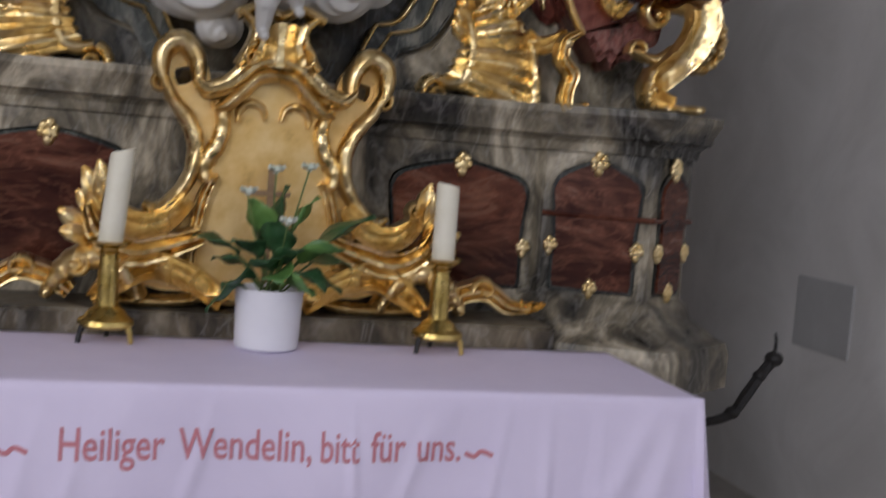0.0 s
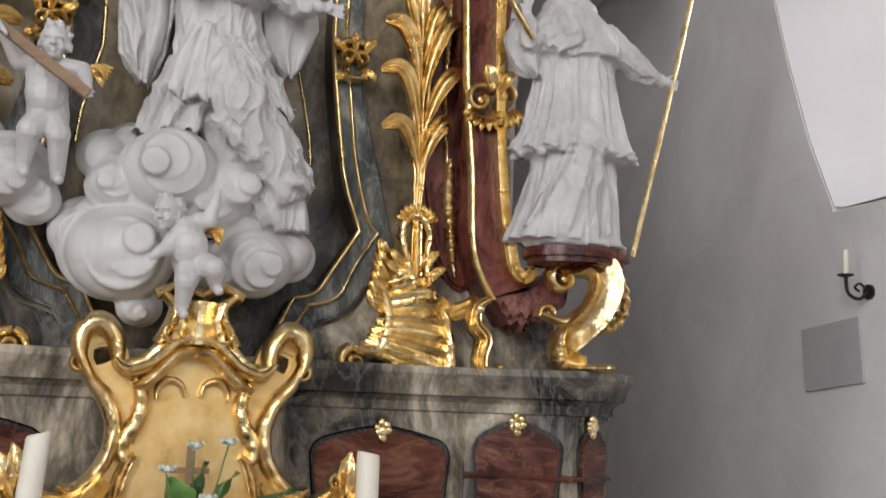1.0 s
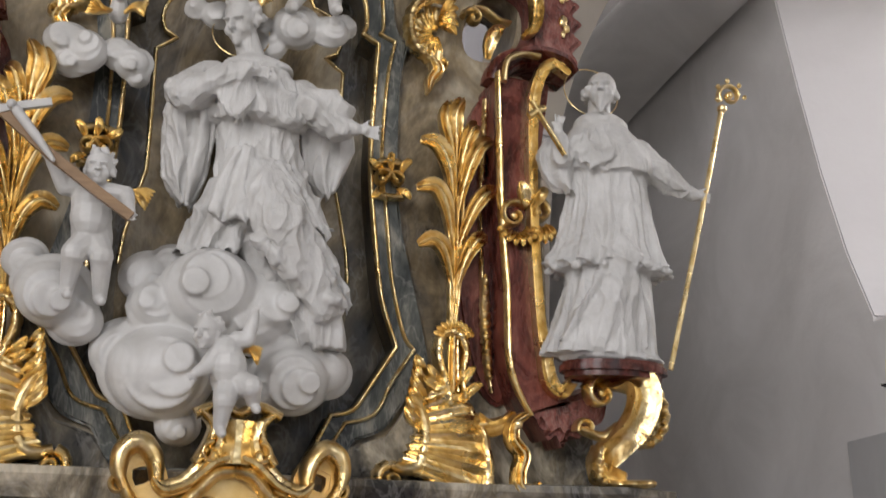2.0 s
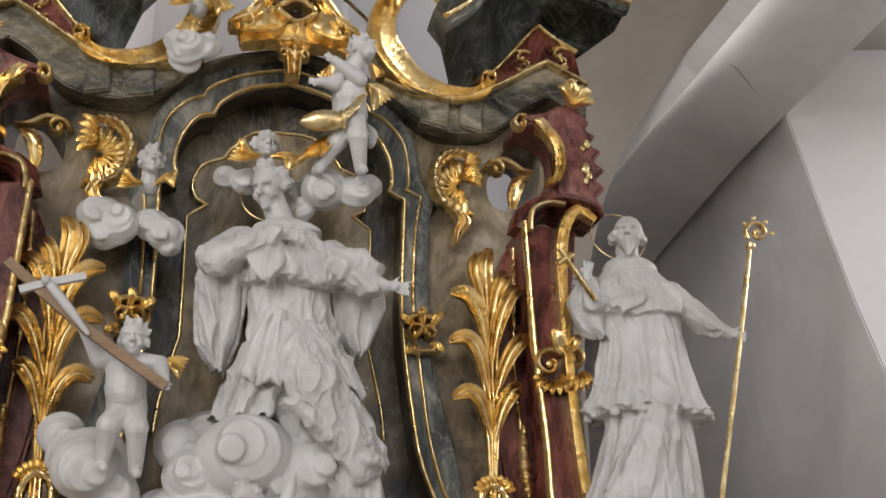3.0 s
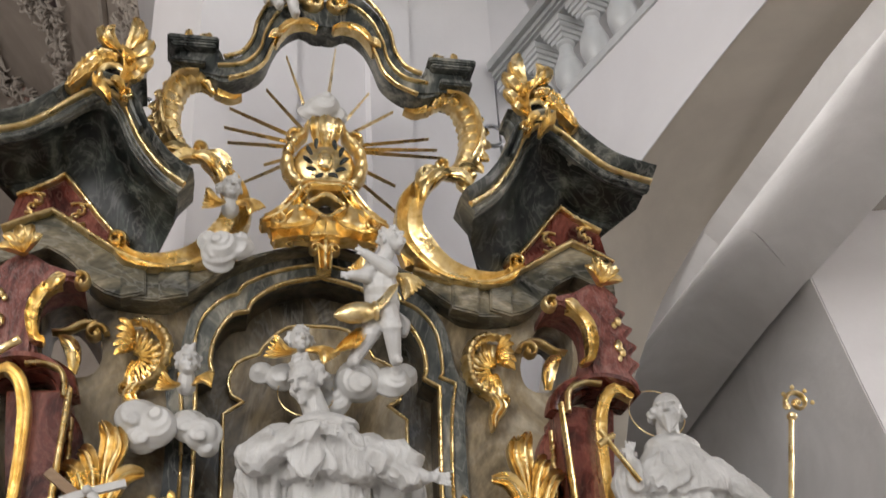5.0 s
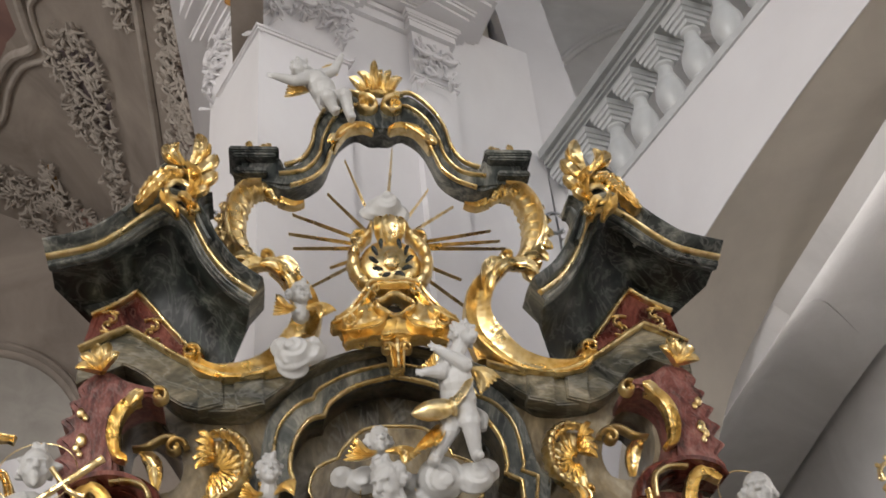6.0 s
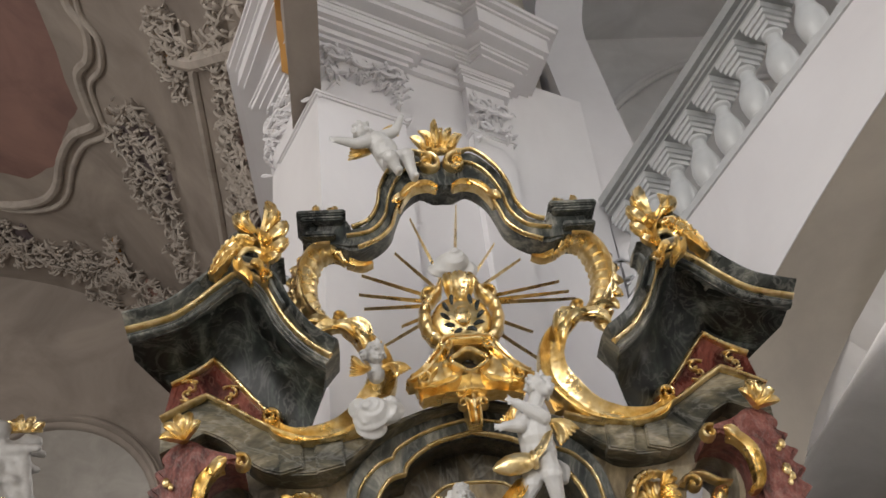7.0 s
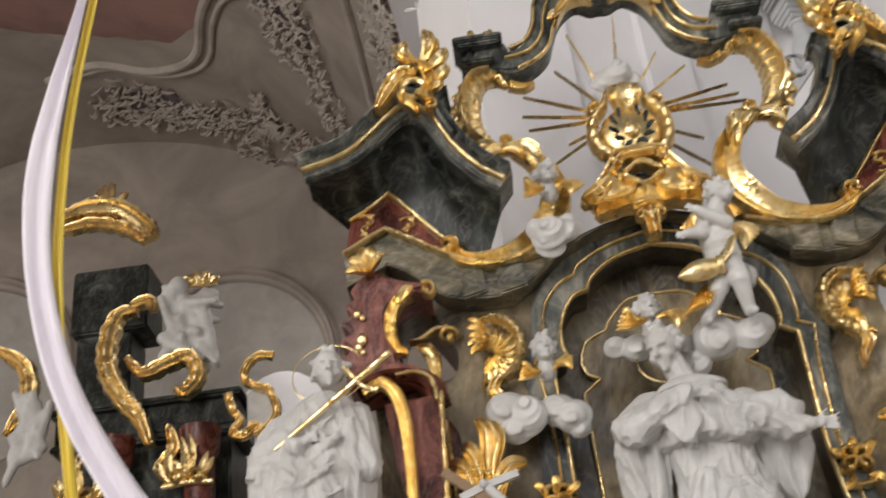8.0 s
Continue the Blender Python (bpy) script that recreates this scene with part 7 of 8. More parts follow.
HX, CY0, CY1, CZ = 0.93, -0.93, -0.385, 1.019


def cloth_point(u, v):
    """Linen surface: u along the length with the hanging ends, v from the back edge over the top and down the front."""
    rr = 0.022
    drop = max(0.0, abs(u) - HX)
    dv = max(0.0, v - (CY1 - CY0))
    s = math.copysign(1, u)
    x = s * min(abs(u), HX)
    y = CY1 - min(v, CY1 - CY0)
    z = CZ + 0.0015 * noise.noise((u * 3, v * 4, 0))
    if dv > 0:
        k = min(dv / rr, 1.5708)
        y -= rr * math.sin(k) * 0.6
        z -= rr * (1 - math.cos(k)) + max(0.0, dv - rr * 1.5708)
        crease = max(0.0, 1 - abs(noise.noise((u * 6 + 0.2 * dv, 1.3, dv * 0.9))) * 9)
        slant = max(0.0, 1 - abs((abs(u) - 0.86) + 0.55 * dv) * 22)
        slant2 = max(0.0, 1 - abs((abs(u) - 0.9) + 0.28 * dv) * 26)
        fold = 0.008 * math.sin(u * 9 + 0.6 * math.sin(u * 4)) + 0.018 * noise.noise((u * 4, 0.3, dv * 0.7)) + 0.008 * crease + 0.014 * slant + 0.01 * slant2
        y -= min(dv / 0.2, 1.0) * fold + 0.014 * min(dv / 0.4, 1)
    if drop > 0:
        k = min(drop / rr, 1.5708)
        x += s * rr * math.sin(k) * 0.6
        z -= rr * (1 - math.cos(k)) + max(0.0, drop - rr * 1.5708)
        x += s * min(drop / 0.3, 1.0) * (0.018 + 0.014 * math.sin(v * 14) + 0.012 * noise.noise((v * 6, 2.0, drop)))
    return (x, y, z)


def cloth():
    """Linen over the slab: flat on top, falling in shallow folds in front and at the ends."""
    grid = []
    tail = (0.55, 0.45, 0.35, 0.25, 0.16, 0.09, 0.05, 0.03, 0.018, 0.008)
    us = [-HX - d for d in tail] + list(np.linspace(-HX, HX, 300)) + [HX + d for d in tail[::-1]]
    depth = CY1 - CY0
    vs = list(np.linspace(0, depth, 16)) + [depth + d for d in (0.006, 0.012, 0.02, 0.03, 0.045, 0.06, 0.08, 0.1, 0.12, 0.14, 0.16, 0.18, 0.2, 0.23, 0.26, 0.3, 0.34, 0.4)]
    for v in vs:
        row = []
        for u in us:
            if abs(u) > HX and v > depth:
                p, q = cloth_point(math.copysign(HX, u), v), cloth_point(u, depth)
                s = math.copysign(1, u)
                du, dv = abs(u) - HX, v - depth
                dz = max(du, dv)
                row.append((s * (HX + 0.012 + 0.05 * min(1, dz / 0.3) * (du / (du + dv))), -0.942 - 0.06 * min(1, dz / 0.3) * (dv / (du + dv)), min(p[2], q[2])))
            else:
                row.append(cloth_point(u, v))
        grid.append(row)
    return ruled(grid)


def cloth_front(x, z):
    """The depth of the hanging front at a height."""
    return cloth_point(x, CY1 - CY0 + 0.0125 + (CZ - z))[1]


altar_cloth = tagged(obj("altar_cloth", cloth(), M_CLOTH, None, "", True, 60), "white linen altar cloth with red embroidered prayer line", "tablecloth")
sol = altar_cloth.modifiers.new("thickness", "SOLIDIFY")
sol.thickness, sol.offset = 0.002, -1


def lettering(text, x0, x1, z, size):
    """One word of the line, letter by letter, in a narrow upright hand."""
    def outline(body):
        cu = bpy.data.curves.new("prayer", "FONT")
        cu.body, cu.size, cu.extrude, cu.offset, cu.resolution_u = body, size, 0.0004, 0.0008, 3
        tmp = bpy.data.objects.new("prayer", cu)
        me = bpy.data.meshes.new_from_object(tmp)
        bpy.data.objects.remove(tmp)
        bpy.data.curves.remove(cu)
        return me

    def right(body):
        return max(v.co.x for v in outline(body).vertices)

    full = right(text)
    for k, c in enumerate(text):
        me = outline(c)
        shift = right(text[:k + 1]) - max(v.co.x for v in me.vertices)
        for v in me.vertices:
            x, h = x0 + (v.co.x + shift) / full * (x1 - x0), z + v.co.y
            v.co = Vector((x, cloth_front(x, h) - 0.0016 - v.co.z, h))
        me.materials.clear()
        obj("embroidered_letter", me, M_EMBROID, altar_cloth, "faded red embroidered letter", False)


for text, x0, x1 in (("Heiliger", -0.437, -0.232), ("Wendelin,", -0.205, 0.062), ("bitt", 0.078, 0.162), ("für", 0.186, 0.262), ("uns.", 0.285, 0.385)):
    lettering(text, x0, x1, 0.868, 0.092)
for x in (-0.52, 0.425):
    bm = sweep([(x + dx, cloth_front(x + dx, h) - 0.0012, h) for dx, h in ((-0.03, 0.886), (-0.01, 0.878), (0.005, 0.89), (0.03, 0.882))], 0.01, 0.001, HALF)
    part("embroidered_flourish", bm, M_EMBROID, altar_cloth, "faded red embroidered flourish")


def candlestick(x, y, lean, top):
    st = thing("candlestick", "brass altar candlestick on three feet with an ivory candle", "candlestick", "altar candlesticks", "", (x, y, 1.021))
    part("stem", lathe([(0.06, 0.035), (0.066, 0.042), (0.064, 0.052), (0.05, 0.06), (0.04, 0.075), (0.026, 0.085), (0.024, 0.1), (0.025, 0.15), (0.022, 0.19), (0.021, 0.205), (0.026, 0.21), (0.02, 0.215), (0.022, 0.222)]), M_BRASS, st)
    part("drip_pan", lathe([(0.018, 0.218), (0.03, 0.221), (0.048, 0.232), (0.05, 0.238), (0.046, 0.236), (0.02, 0.228)]), M_BRASS, st)
    for k in range(3):
        a = radians(90 + 120 * k)
        bm = tube([(0.05 * math.cos(a), 0.05 * math.sin(a), 0.05), (0.062 * math.cos(a), 0.062 * math.sin(a), 0.03), (0.068 * math.cos(a), 0.068 * math.sin(a), 0.0)], [0.01, 0.007, 0.006])
        part("foot", bm, M_BRASS if k == 2 else M_IRON, st)
    h = top
    c = lathe([(0.0285, 0.23), (0.029, 0.24), (0.029, h - 0.012), (0.028, h - 0.003), (0.024, h), (0.006, h - 0.008)], 24)
    for v in c.verts:
        v.co.x += (v.co.z - 0.23) * lean
        if v.co.z > h - 0.02:
            v.co.z += v.co.x * (0.25 if lean > 0.02 else -0.18)
    cand = part("candle", c, M_WAX, st, "thick ivory wax candle")
    part("wick", tube([(lean * (h - 0.24), 0, h - 0.01), (lean * (h - 0.24) + 0.002, 0, h + 0.008)], 0.0015, fine=False), M_IRON, cand)
    return st


candlestick(-0.375, -0.49, 0.085, 0.445)
candlestick(0.43, -0.48, 0.0, 0.425)

plant = thing("potted_plant", "leafy green pot plant with pale flowers in a white pot", "potted plant", "", "", (0.0, -0.5, 1.021))
part("pot", lathe([(0.07, 0.0), (0.076, 0.004), (0.078, 0.03), (0.08, 0.1), (0.082, 0.13), (0.084, 0.138), (0.084, 0.146), (0.079, 0.146), (0.074, 0.13), (0.07, 0.12)], 40), M_POT, plant, "white glazed ceramic pot")
part("soil", lathe([(0.073, 0.118), (0.06, 0.126), (0.02, 0.128)], 20), M_SOIL, plant)


def blade(bm, base, tip, w, droop, roll):
    """A broad pointed leaf with a folded midrib."""
    base, tip = Vector(base), Vector(tip)
    t = tip - base
    L = t.length
    side = t.cross(Vector((0, 0, 1)))
    side = side.normalized() if side.length > 1e-4 else Vector((1, 0, 0))
    up = side.cross(t).normalized()
    side = side * math.cos(roll) + up * math.sin(roll)
    up = side.cross(t).normalized()
    rows = []
    for f in np.linspace(0, 1, 9):
        ww = w * (math.sin(math.pi * min(1, f * 0.9 + 0.08)) ** 0.75) * (1 - 0.25 * f)
        c = base + t * f - Vector((0, 0, droop * f * f))
        rows.append([c + side * ww * k * 0.5 + up * (abs(k) * ww * 0.18 + 0.006 * math.sin(f * 9 + k * 2)) for k in (-1, -0.55, 0, 0.55, 1)])
    ruled(rows, bm)


r = random.Random(11)
LEAVES = [(-0.19, 0.29, -0.02), (0.235, 0.35, -0.06), (0.16, 0.3, -0.1), (-0.15, 0.12, -0.06), (0.03, 0.42, 0.02), (0.1, 0.4, -0.04), (-0.06, 0.38, -0.03), (-0.1, 0.3, -0.1), (0.12, 0.2, -0.12), (0.2, 0.24, 0.02), (-0.02, 0.24, -0.15), (0.05, 0.28, -0.14), (-0.14, 0.22, 0.03), (0.0, 0.33, -0.08), (0.09, 0.16, -0.13), (-0.12, 0.17, -0.1), (0.17, 0.17, -0.04), (-0.04, 0.3, 0.06), (0.07, 0.34, 0.05), (0.02, 0.2, -0.13)]
for k, (lx, lz, ly) in enumerate(LEAVES):
    s = 0.36 + 0.12 * r.random()
    b = (lx * s, ly * s, 0.12 + (lz - 0.12) * s + 0.03)
    part("stem", tube([(r.uniform(-0.03, 0.03), r.uniform(-0.03, 0.03), 0.12), (lx * s * 0.4, ly * s * 0.4, 0.12 + (lz - 0.12) * s * 0.7), b], 0.0028, n=4, seg=6), M_STEM, plant)
    bm = bmesh.new()
    blade(bm, b, (lx, ly, lz), r.uniform(0.075, 0.112), r.uniform(0.01, 0.045), r.uniform(-0.6, 0.6))
    lf = part("leaf", bm, M_LEAF2 if k in (5, 6, 14, 19, 2) else M_LEAF, plant, "", 60)
    so = lf.modifiers.new("thickness", "SOLIDIFY")
    so.thickness = 0.0012
for fx, fz, fy in ((-0.005, 0.425, -0.02), (0.075, 0.435, -0.01), (-0.07, 0.37, -0.05), (0.02, 0.31, -0.12)):
    fl = part("flower_stalk", tube([(0.01, 0, 0.12), (fx * 0.6, fy * 0.6, fz * 0.7), (fx, fy, fz)], 0.0022, n=5, seg=6), M_STEM, plant)
    bm = bmesh.new()
    for k in range(5):
        a = k * 1.2566
        blade(bm, (fx, fy, fz), (fx + 0.022 * math.cos(a), fy + 0.022 * math.sin(a), fz + 0.014), 0.018, 0.0, 0.2)
    part("blossom", bm, M_FLOWER, fl, "pale small blossom", 60)

# ---- gilt cartouche on the ledge ----
tab = thing("gilt_cartouche", "large gilt rocaille cartouche with a matt gold field", "cartouche", "", "", (0, 0, 0))
TY = -0.3
FIELD = [(0.0, 1.69), (0.07, 1.685), (0.13, 1.64), (0.155, 1.58), (0.14, 1.5), (0.15, 1.42), (0.17, 1.33), (0.19, 1.2), (0.15, 1.1), (0.0, 1.09)]
part("field", plate(sym(soft(FIELD, 3)), TY, TY + 0.1, bevel=0.01), M_GOLDM, tab, "matt gold cartouche field")
WINGF = [(0.14, 1.12), (0.3, 1.13), (0.3, 1.25), (0.22, 1.36), (0.195, 1.46), (0.215, 1.54), (0.27, 1.62), (0.27, 1.72), (0.22, 1.745), (0.18, 1.71), (0.16, 1.66), (0.14, 1.55)]
both(lambda: plate(soft(WINGF, 3), TY + 0.015, TY + 0.09, [soft([(0.205, 1.655), (0.24, 1.64), (0.25, 1.68), (0.215, 1.69)], 2)], 0.01), "wing_field", M_GOLDM, tab)


def tab_frame():
    bm = bmesh.new()
    y = TY - 0.005
    # inner ears
    sweep(flat([(0.145, 1.61), (0.125, 1.56), (0.135, 1.5), (0.165, 1.45), (0.155, 1.41), (0.13, 1.42)], y), [0.03, 0.04, 0.045, 0.045, 0.035, 0.015], 0.035, HALF, bm, 6, 7, 0.1, 0.06)
    sweep(flat([(0.14, 1.42), (0.165, 1.36), (0.18, 1.27), (0.185, 1.18)], y), [0.025, 0.035, 0.03, 0.02], 0.03, FLUTED, bm)
    # outer rim
    sweep(flat([(0.275, 1.66), (0.255, 1.61), (0.215, 1.56), (0.19, 1.5), (0.195, 1.43), (0.225, 1.37), (0.27, 1.33), (0.31, 1.34)], y), [0.02, 0.035, 0.045, 0.045, 0.04, 0.04, 0.04, 0.02], 0.045, HALF, bm, 6, 8, 0.06, 0.04)
    sweep(flat([(0.19, 1.655), (0.2, 1.71), (0.235, 1.75), (0.275, 1.73), (0.285, 1.68), (0.27, 1.63)], y), [0.035, 0.05, 0.055, 0.055, 0.045, 0.02], 0.05, HALF, bm)
    volute(0.28, 1.64, y, 0.025, 90, 1, 0.02, 0.03, bm, -1)
    # canopy
    sweep(flat([(0.0, 1.725), (0.05, 1.71), (0.085, 1.68), (0.12, 1.65), (0.17, 1.635), (0.2, 1.66)], y - 0.02), [0.05, 0.055, 0.055, 0.05, 0.045, 0.02], 0.06, MOULD, bm)
    sweep(flat([(0.0, 1.685), (0.045, 1.675), (0.08, 1.64), (0.12, 1.6), (0.15, 1.59)], y - 0.02), [0.035, 0.04, 0.04, 0.035, 0.015], 0.05, HALF, bm)
    # little arcade under the canopy
    sweep(flat([(0.02, 1.57), (0.03, 1.6), (0.06, 1.61), (0.085, 1.59), (0.09, 1.56)], y), [0.012, 0.02, 0.022, 0.02, 0.01], 0.02, HALF, bm)
    # bottom scrolls that run along the ledge
    sweep(flat([(0.2, 1.36), (0.26, 1.3), (0.33, 1.29), (0.38, 1.33), (0.375, 1.37)], y), [0.05, 0.07, 0.07, 0.05, 0.02], 0.05, HOLLOW, bm)
    sweep(flat([(0.16, 1.27), (0.24, 1.24), (0.33, 1.22), (0.41, 1.26), (0.44, 1.33)], y - 0.01), [0.05, 0.07, 0.08, 0.06, 0.02], 0.06, FLUTED, bm, 6, 10, 0.06, 0.05)
    sweep(flat([(0.1, 1.1), (0.18, 1.16), (0.28, 1.19), (0.36, 1.15), (0.42, 1.1)], y - 0.01), [0.04, 0.07, 0.08, 0.07, 0.03], 0.06, HOLLOW, bm)
    sweep(flat([(0.3, 1.1), (0.36, 1.18), (0.44, 1.2), (0.5, 1.15), (0.53, 1.1)], y), [0.04, 0.06, 0.07, 0.06, 0.03], 0.055, HALF, bm, 8, 10, 0.1, 0.05)
    sweep(flat([(0.47, 1.11), (0.53, 1.15), (0.6, 1.16), (0.66, 1.125), (0.72, 1.12)], y + 0.01), [0.04, 0.06, 0.06, 0.05, 0.025], 0.05, FLUTED, bm)
    volute(0.59, 1.165, y - 0.01, 0.035, 200, 1.1, 0.024, 0.035, bm, -1)
    volute(0.46, 1.18, y - 0.02, 0.035, 90, 1.1, 0.024, 0.035, bm, 1)
    volute(0.385, 1.36, y - 0.01, 0.03, 0, 1.1, 0.022, 0.035, bm, 1)
    sweep(flat([(0.06, 1.1), (0.12, 1.12), (0.2, 1.1), (0.3, 1.095), (0.42, 1.1)], y), [0.02, 0.03, 0.03, 0.03, 0.02], 0.04, HALF, bm, 8, 16, 0.2, 0.1)
    # ragged side fan
    for k, (a, b) in enumerate((((0.42, 1.28), (0.47, 1.36)), ((0.43, 1.3), (0.46, 1.42)), ((0.42, 1.32), (0.425, 1.44)), ((0.44, 1.25), (0.51, 1.31)), ((0.43, 1.24), (0.5, 1.26)))):
        leaf(bm, a, b, 0.05, y - 0.005, 0.03, 0.15)
    for k in range(8):
        leaf(bm, (0.68 + k * 0.004, 1.11), (0.7 + 0.01 * k, 1.14 - 0.004 * (k % 3)), 0.018, y, 0.015)
    return bm


both(tab_frame, "rocaille_frame", M_GOLD, tab, "gilt rocaille frame scrolls")


def tab_head():
    bm = bmesh.new()
    y = TY - 0.03
    sweep(flat([(0.0, 1.7), (0.0, 1.76), (0.0, 1.81)], y), [0.17, 0.12, 0.15], 0.06, FLUTED, bm)
    for s in (-1, 1):
        sweep(flat([(s * 0.1, 1.7), (s * 0.07, 1.75), (s * 0.06, 1.8), (s * 0.1, 1.835)], y), [0.03, 0.035, 0.035, 0.02], 0.05, HALF, bm)
        volute(s * 0.06, 1.725, y - 0.03, 0.03, 90, 1.1, 0.02, 0.03, bm, -s)
    sweep(flat([(-0.11, 1.825), (-0.05, 1.85), (0.0, 1.83), (0.05, 1.85), (0.11, 1.825)], y), 0.03, 0.05, HALF, bm)
    return bm


part("head", tab_head(), M_GOLD, tab, "gilt cartouche head")
crucifix = thing("standing_cross", "small dark wooden cross with a gilt figure plate", "cross", "", "", (0.0, -0.36, 1.08))
part("upright", box(-0.008, 0.008, -0.006, 0.006, 0.0, 0.38, 0.002), M_WOOD, crucifix)
part("bar", box(-0.05, 0.05, -0.0055, 0.0055, 0.3, 0.314, 0.002), M_WOOD, crucifix)
part("foot", box(-0.03, 0.03, -0.02, 0.02, 0.0, 0.03, 0.004), M_WOOD, crucifix)

# ---- far side of the nave: stucco, frescoes, a second altar ----
def vault_tube(pts, r, lift=0.02):
    P = spline([on_vault(a, y, lift) for a, y in pts], 5)
    return tube(P, r, fine=False, seg=8)


stucco = thing("vault_stucco", "white stucco mouldings and foliage on the nave vault", "stucco")
FRAME = [(54.0, 2.4), (54.5, 2.88), (52.6, 3.11), (53.3, 3.46), (55.8, 3.76), (55.5, 4.17), (55.3, 4.38), (59.5, 4.7), (62.6, 5.14), (65.0, 5.66), (68.6, 6.0), (74.9, 6.2), (82, 6.1), (90, 6.3)]
part("moulding", vault_tube(FRAME, 0.05), M_VSTUCCO, stucco)
part("moulding", vault_tube([(a - 1.6, y + 0.06) for a, y in FRAME], 0.03), M_VSTUCCO, stucco)
part("moulding", vault_tube([(34.6, 2.2), (34.5, 2.82), (34.1, 3.42), (33.7, 4.18), (33.7, 4.9), (34, 6.0), (34.5, 7.5)], 0.045), M_VSTUCCO, stucco)
part("moulding", vault_tube([(38, 2.75), (33.8, 2.54), (27, 2.05), (21.1, 1.62), (8.1, 0.72)], 0.07), M_VSTUCCO, stucco)
part("moulding", vault_tube([(37, 2.7), (33, 2.42), (26, 1.93), (20.5, 1.5), (8.1, 0.6)], 0.035), M_VSTUCCO, stucco)


def patch(a0, y0, ra, ry, seed, lift, ragged=0.25, seg=40):
    """A thin painted or stucco field lying on the vault."""
    bm = bmesh.new()
    ring_out, rings = [], []
    for f in (0.0, 0.35, 0.7, 0.92, 1.0):
        ring = []
        for j in range(seg):
            t = 2 * math.pi * j / seg
            k = 1 + ragged * noise.noise((math.cos(t) * 1.6 + seed, math.sin(t) * 1.6, 0)) + ragged * 0.6 * noise.noise((math.cos(t) * 5 + seed, math.sin(t) * 5, 3))
            p = on_vault(a0 + ra * f * k * math.cos(t), y0 + ry * f * k * math.sin(t), lift if f < 1 else -0.01)
            ring.append(bm.verts.new(p))
        rings.append(ring)
    for a, b in zip(rings, rings[1:]):
        for j in range(seg):
            bm.faces.new((a[j], a[(j + 1) % seg], b[(j + 1) % seg], b[j]))
    return bm


for a0, y0, ra, ry, sd, m, lb in ((80, 3.6, 24, 2.2, 1.0, M_FRESCO, "large faded pink ceiling fresco"), (47.6, 4.5, 3.6, 0.55, 2.0, M_MAUVE, "mauve fresco field"), (22, 2.6, 5.5, 0.95, 3.0, M_FRESCO, "ragged pink fresco field"), (26, 3.6, 2.2, 0.5, 4.0, M_FRESCO, "ragged pink fresco field"), (78.8, 6.75, 4.5, 0.22, 5.0, M_MAUVE, "mauve fresco field"), (73, 6.75, 1.6, 0.25, 6.0, M_MAUVE, "mauve fresco field"), (38.3, 2.75, 1.3, 0.14, 7.0, M_OCHRE, "ochre medallion"), (57.7, 6.48, 0.8, 0.22, 8.0, M_OCHRE, "ochre medallion"), (10, 0.6, 5, 0.4, 9.0, M_OCHRE, "ochre painted field"), (52, 7.0, 2.0, 0.3, 10.0, M_FRESCO, "ragged pink fresco field")):
    tagged(obj("ceiling_fresco", patch(a0, y0, ra, ry, sd, 0.012 + 0.002 * sd, 0.12 if ra > 20 else 0.5), m), lb, "fresco", "", "structure")


def foliage(spots, seed):
    """Curling stucco sprigs round a spot; all in one piece of plasterwork."""
    bm = bmesh.new()
    rr = random.Random(seed)
    for a0, y0, spread_a, spread_y, n in spots:
        for k in range(n * 2):
            t = rr.uniform(0, 2 * math.pi)
            f = rr.uniform(0.35, 1.45)
            a, y = a0 + spread_a * f * math.cos(t), y0 + spread_y * f * math.sin(t)
            da, dy = rr.uniform(-1.6, 1.6), rr.uniform(-0.13, 0.13)
            pts = [on_vault(a, y, 0.01), on_vault(a + da * 0.5, y + dy * 0.6, 0.06), on_vault(a + da, y + dy, 0.07), on_vault(a + da * 1.15, y + dy * 0.7, 0.03)]
            tube(pts, [0.005, rr.uniform(0.01, 0.022), 0.012, 0.003], bm, 3, 5)
    return bm


tagged(obj("stucco_foliage", foliage([(47.6, 4.5, 3.6, 0.6, 130), (38.3, 2.75, 2.0, 0.28, 60), (38, 2.5, 3.5, 0.3, 25), (57.7, 6.5, 1.2, 0.3, 36), (22, 2.6, 6.0, 1.0, 170), (26, 3.6, 2.6, 0.6, 90), (27, 2.9, 1.4, 1.2, 60), (78.8, 6.8, 5.0, 0.3, 60), (72, 6.9, 9.0, 0.25, 110), (50, 7.0, 6.0, 0.35, 80), (44, 5.6, 2.0, 0.5, 40), (62, 7.2, 3.0, 0.5, 50)], 5), M_VSTUCCO), "white stucco foliage clusters on the vault", "stucco", "", "stuff")

# arches of the far wall
def arch_rib(cx, cz, r, y, w, d, a0=0, a1=180):
    return sweep([(cx + r * math.cos(radians(a)), y, cz + r * math.sin(radians(a))) for a in np.linspace(a0, a1, 26)], w, d, MOULD, fine=False)


for cx, cz, r in ((-3.45, 6.9, 1.15), (-6.4, 7.2, 1.2)):
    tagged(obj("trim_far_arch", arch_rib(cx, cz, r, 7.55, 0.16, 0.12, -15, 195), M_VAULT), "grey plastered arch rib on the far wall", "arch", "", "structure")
    # Stone grey here carries the shade inside the arch.
    bm = bmesh.new()
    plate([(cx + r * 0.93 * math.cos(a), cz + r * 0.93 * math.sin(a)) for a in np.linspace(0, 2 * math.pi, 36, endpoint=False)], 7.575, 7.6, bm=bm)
    tagged(obj("wall_lunette", bm, M_STONE), "plaster lunette in the far arch, its shade put into grey", "wall", "", "structure")
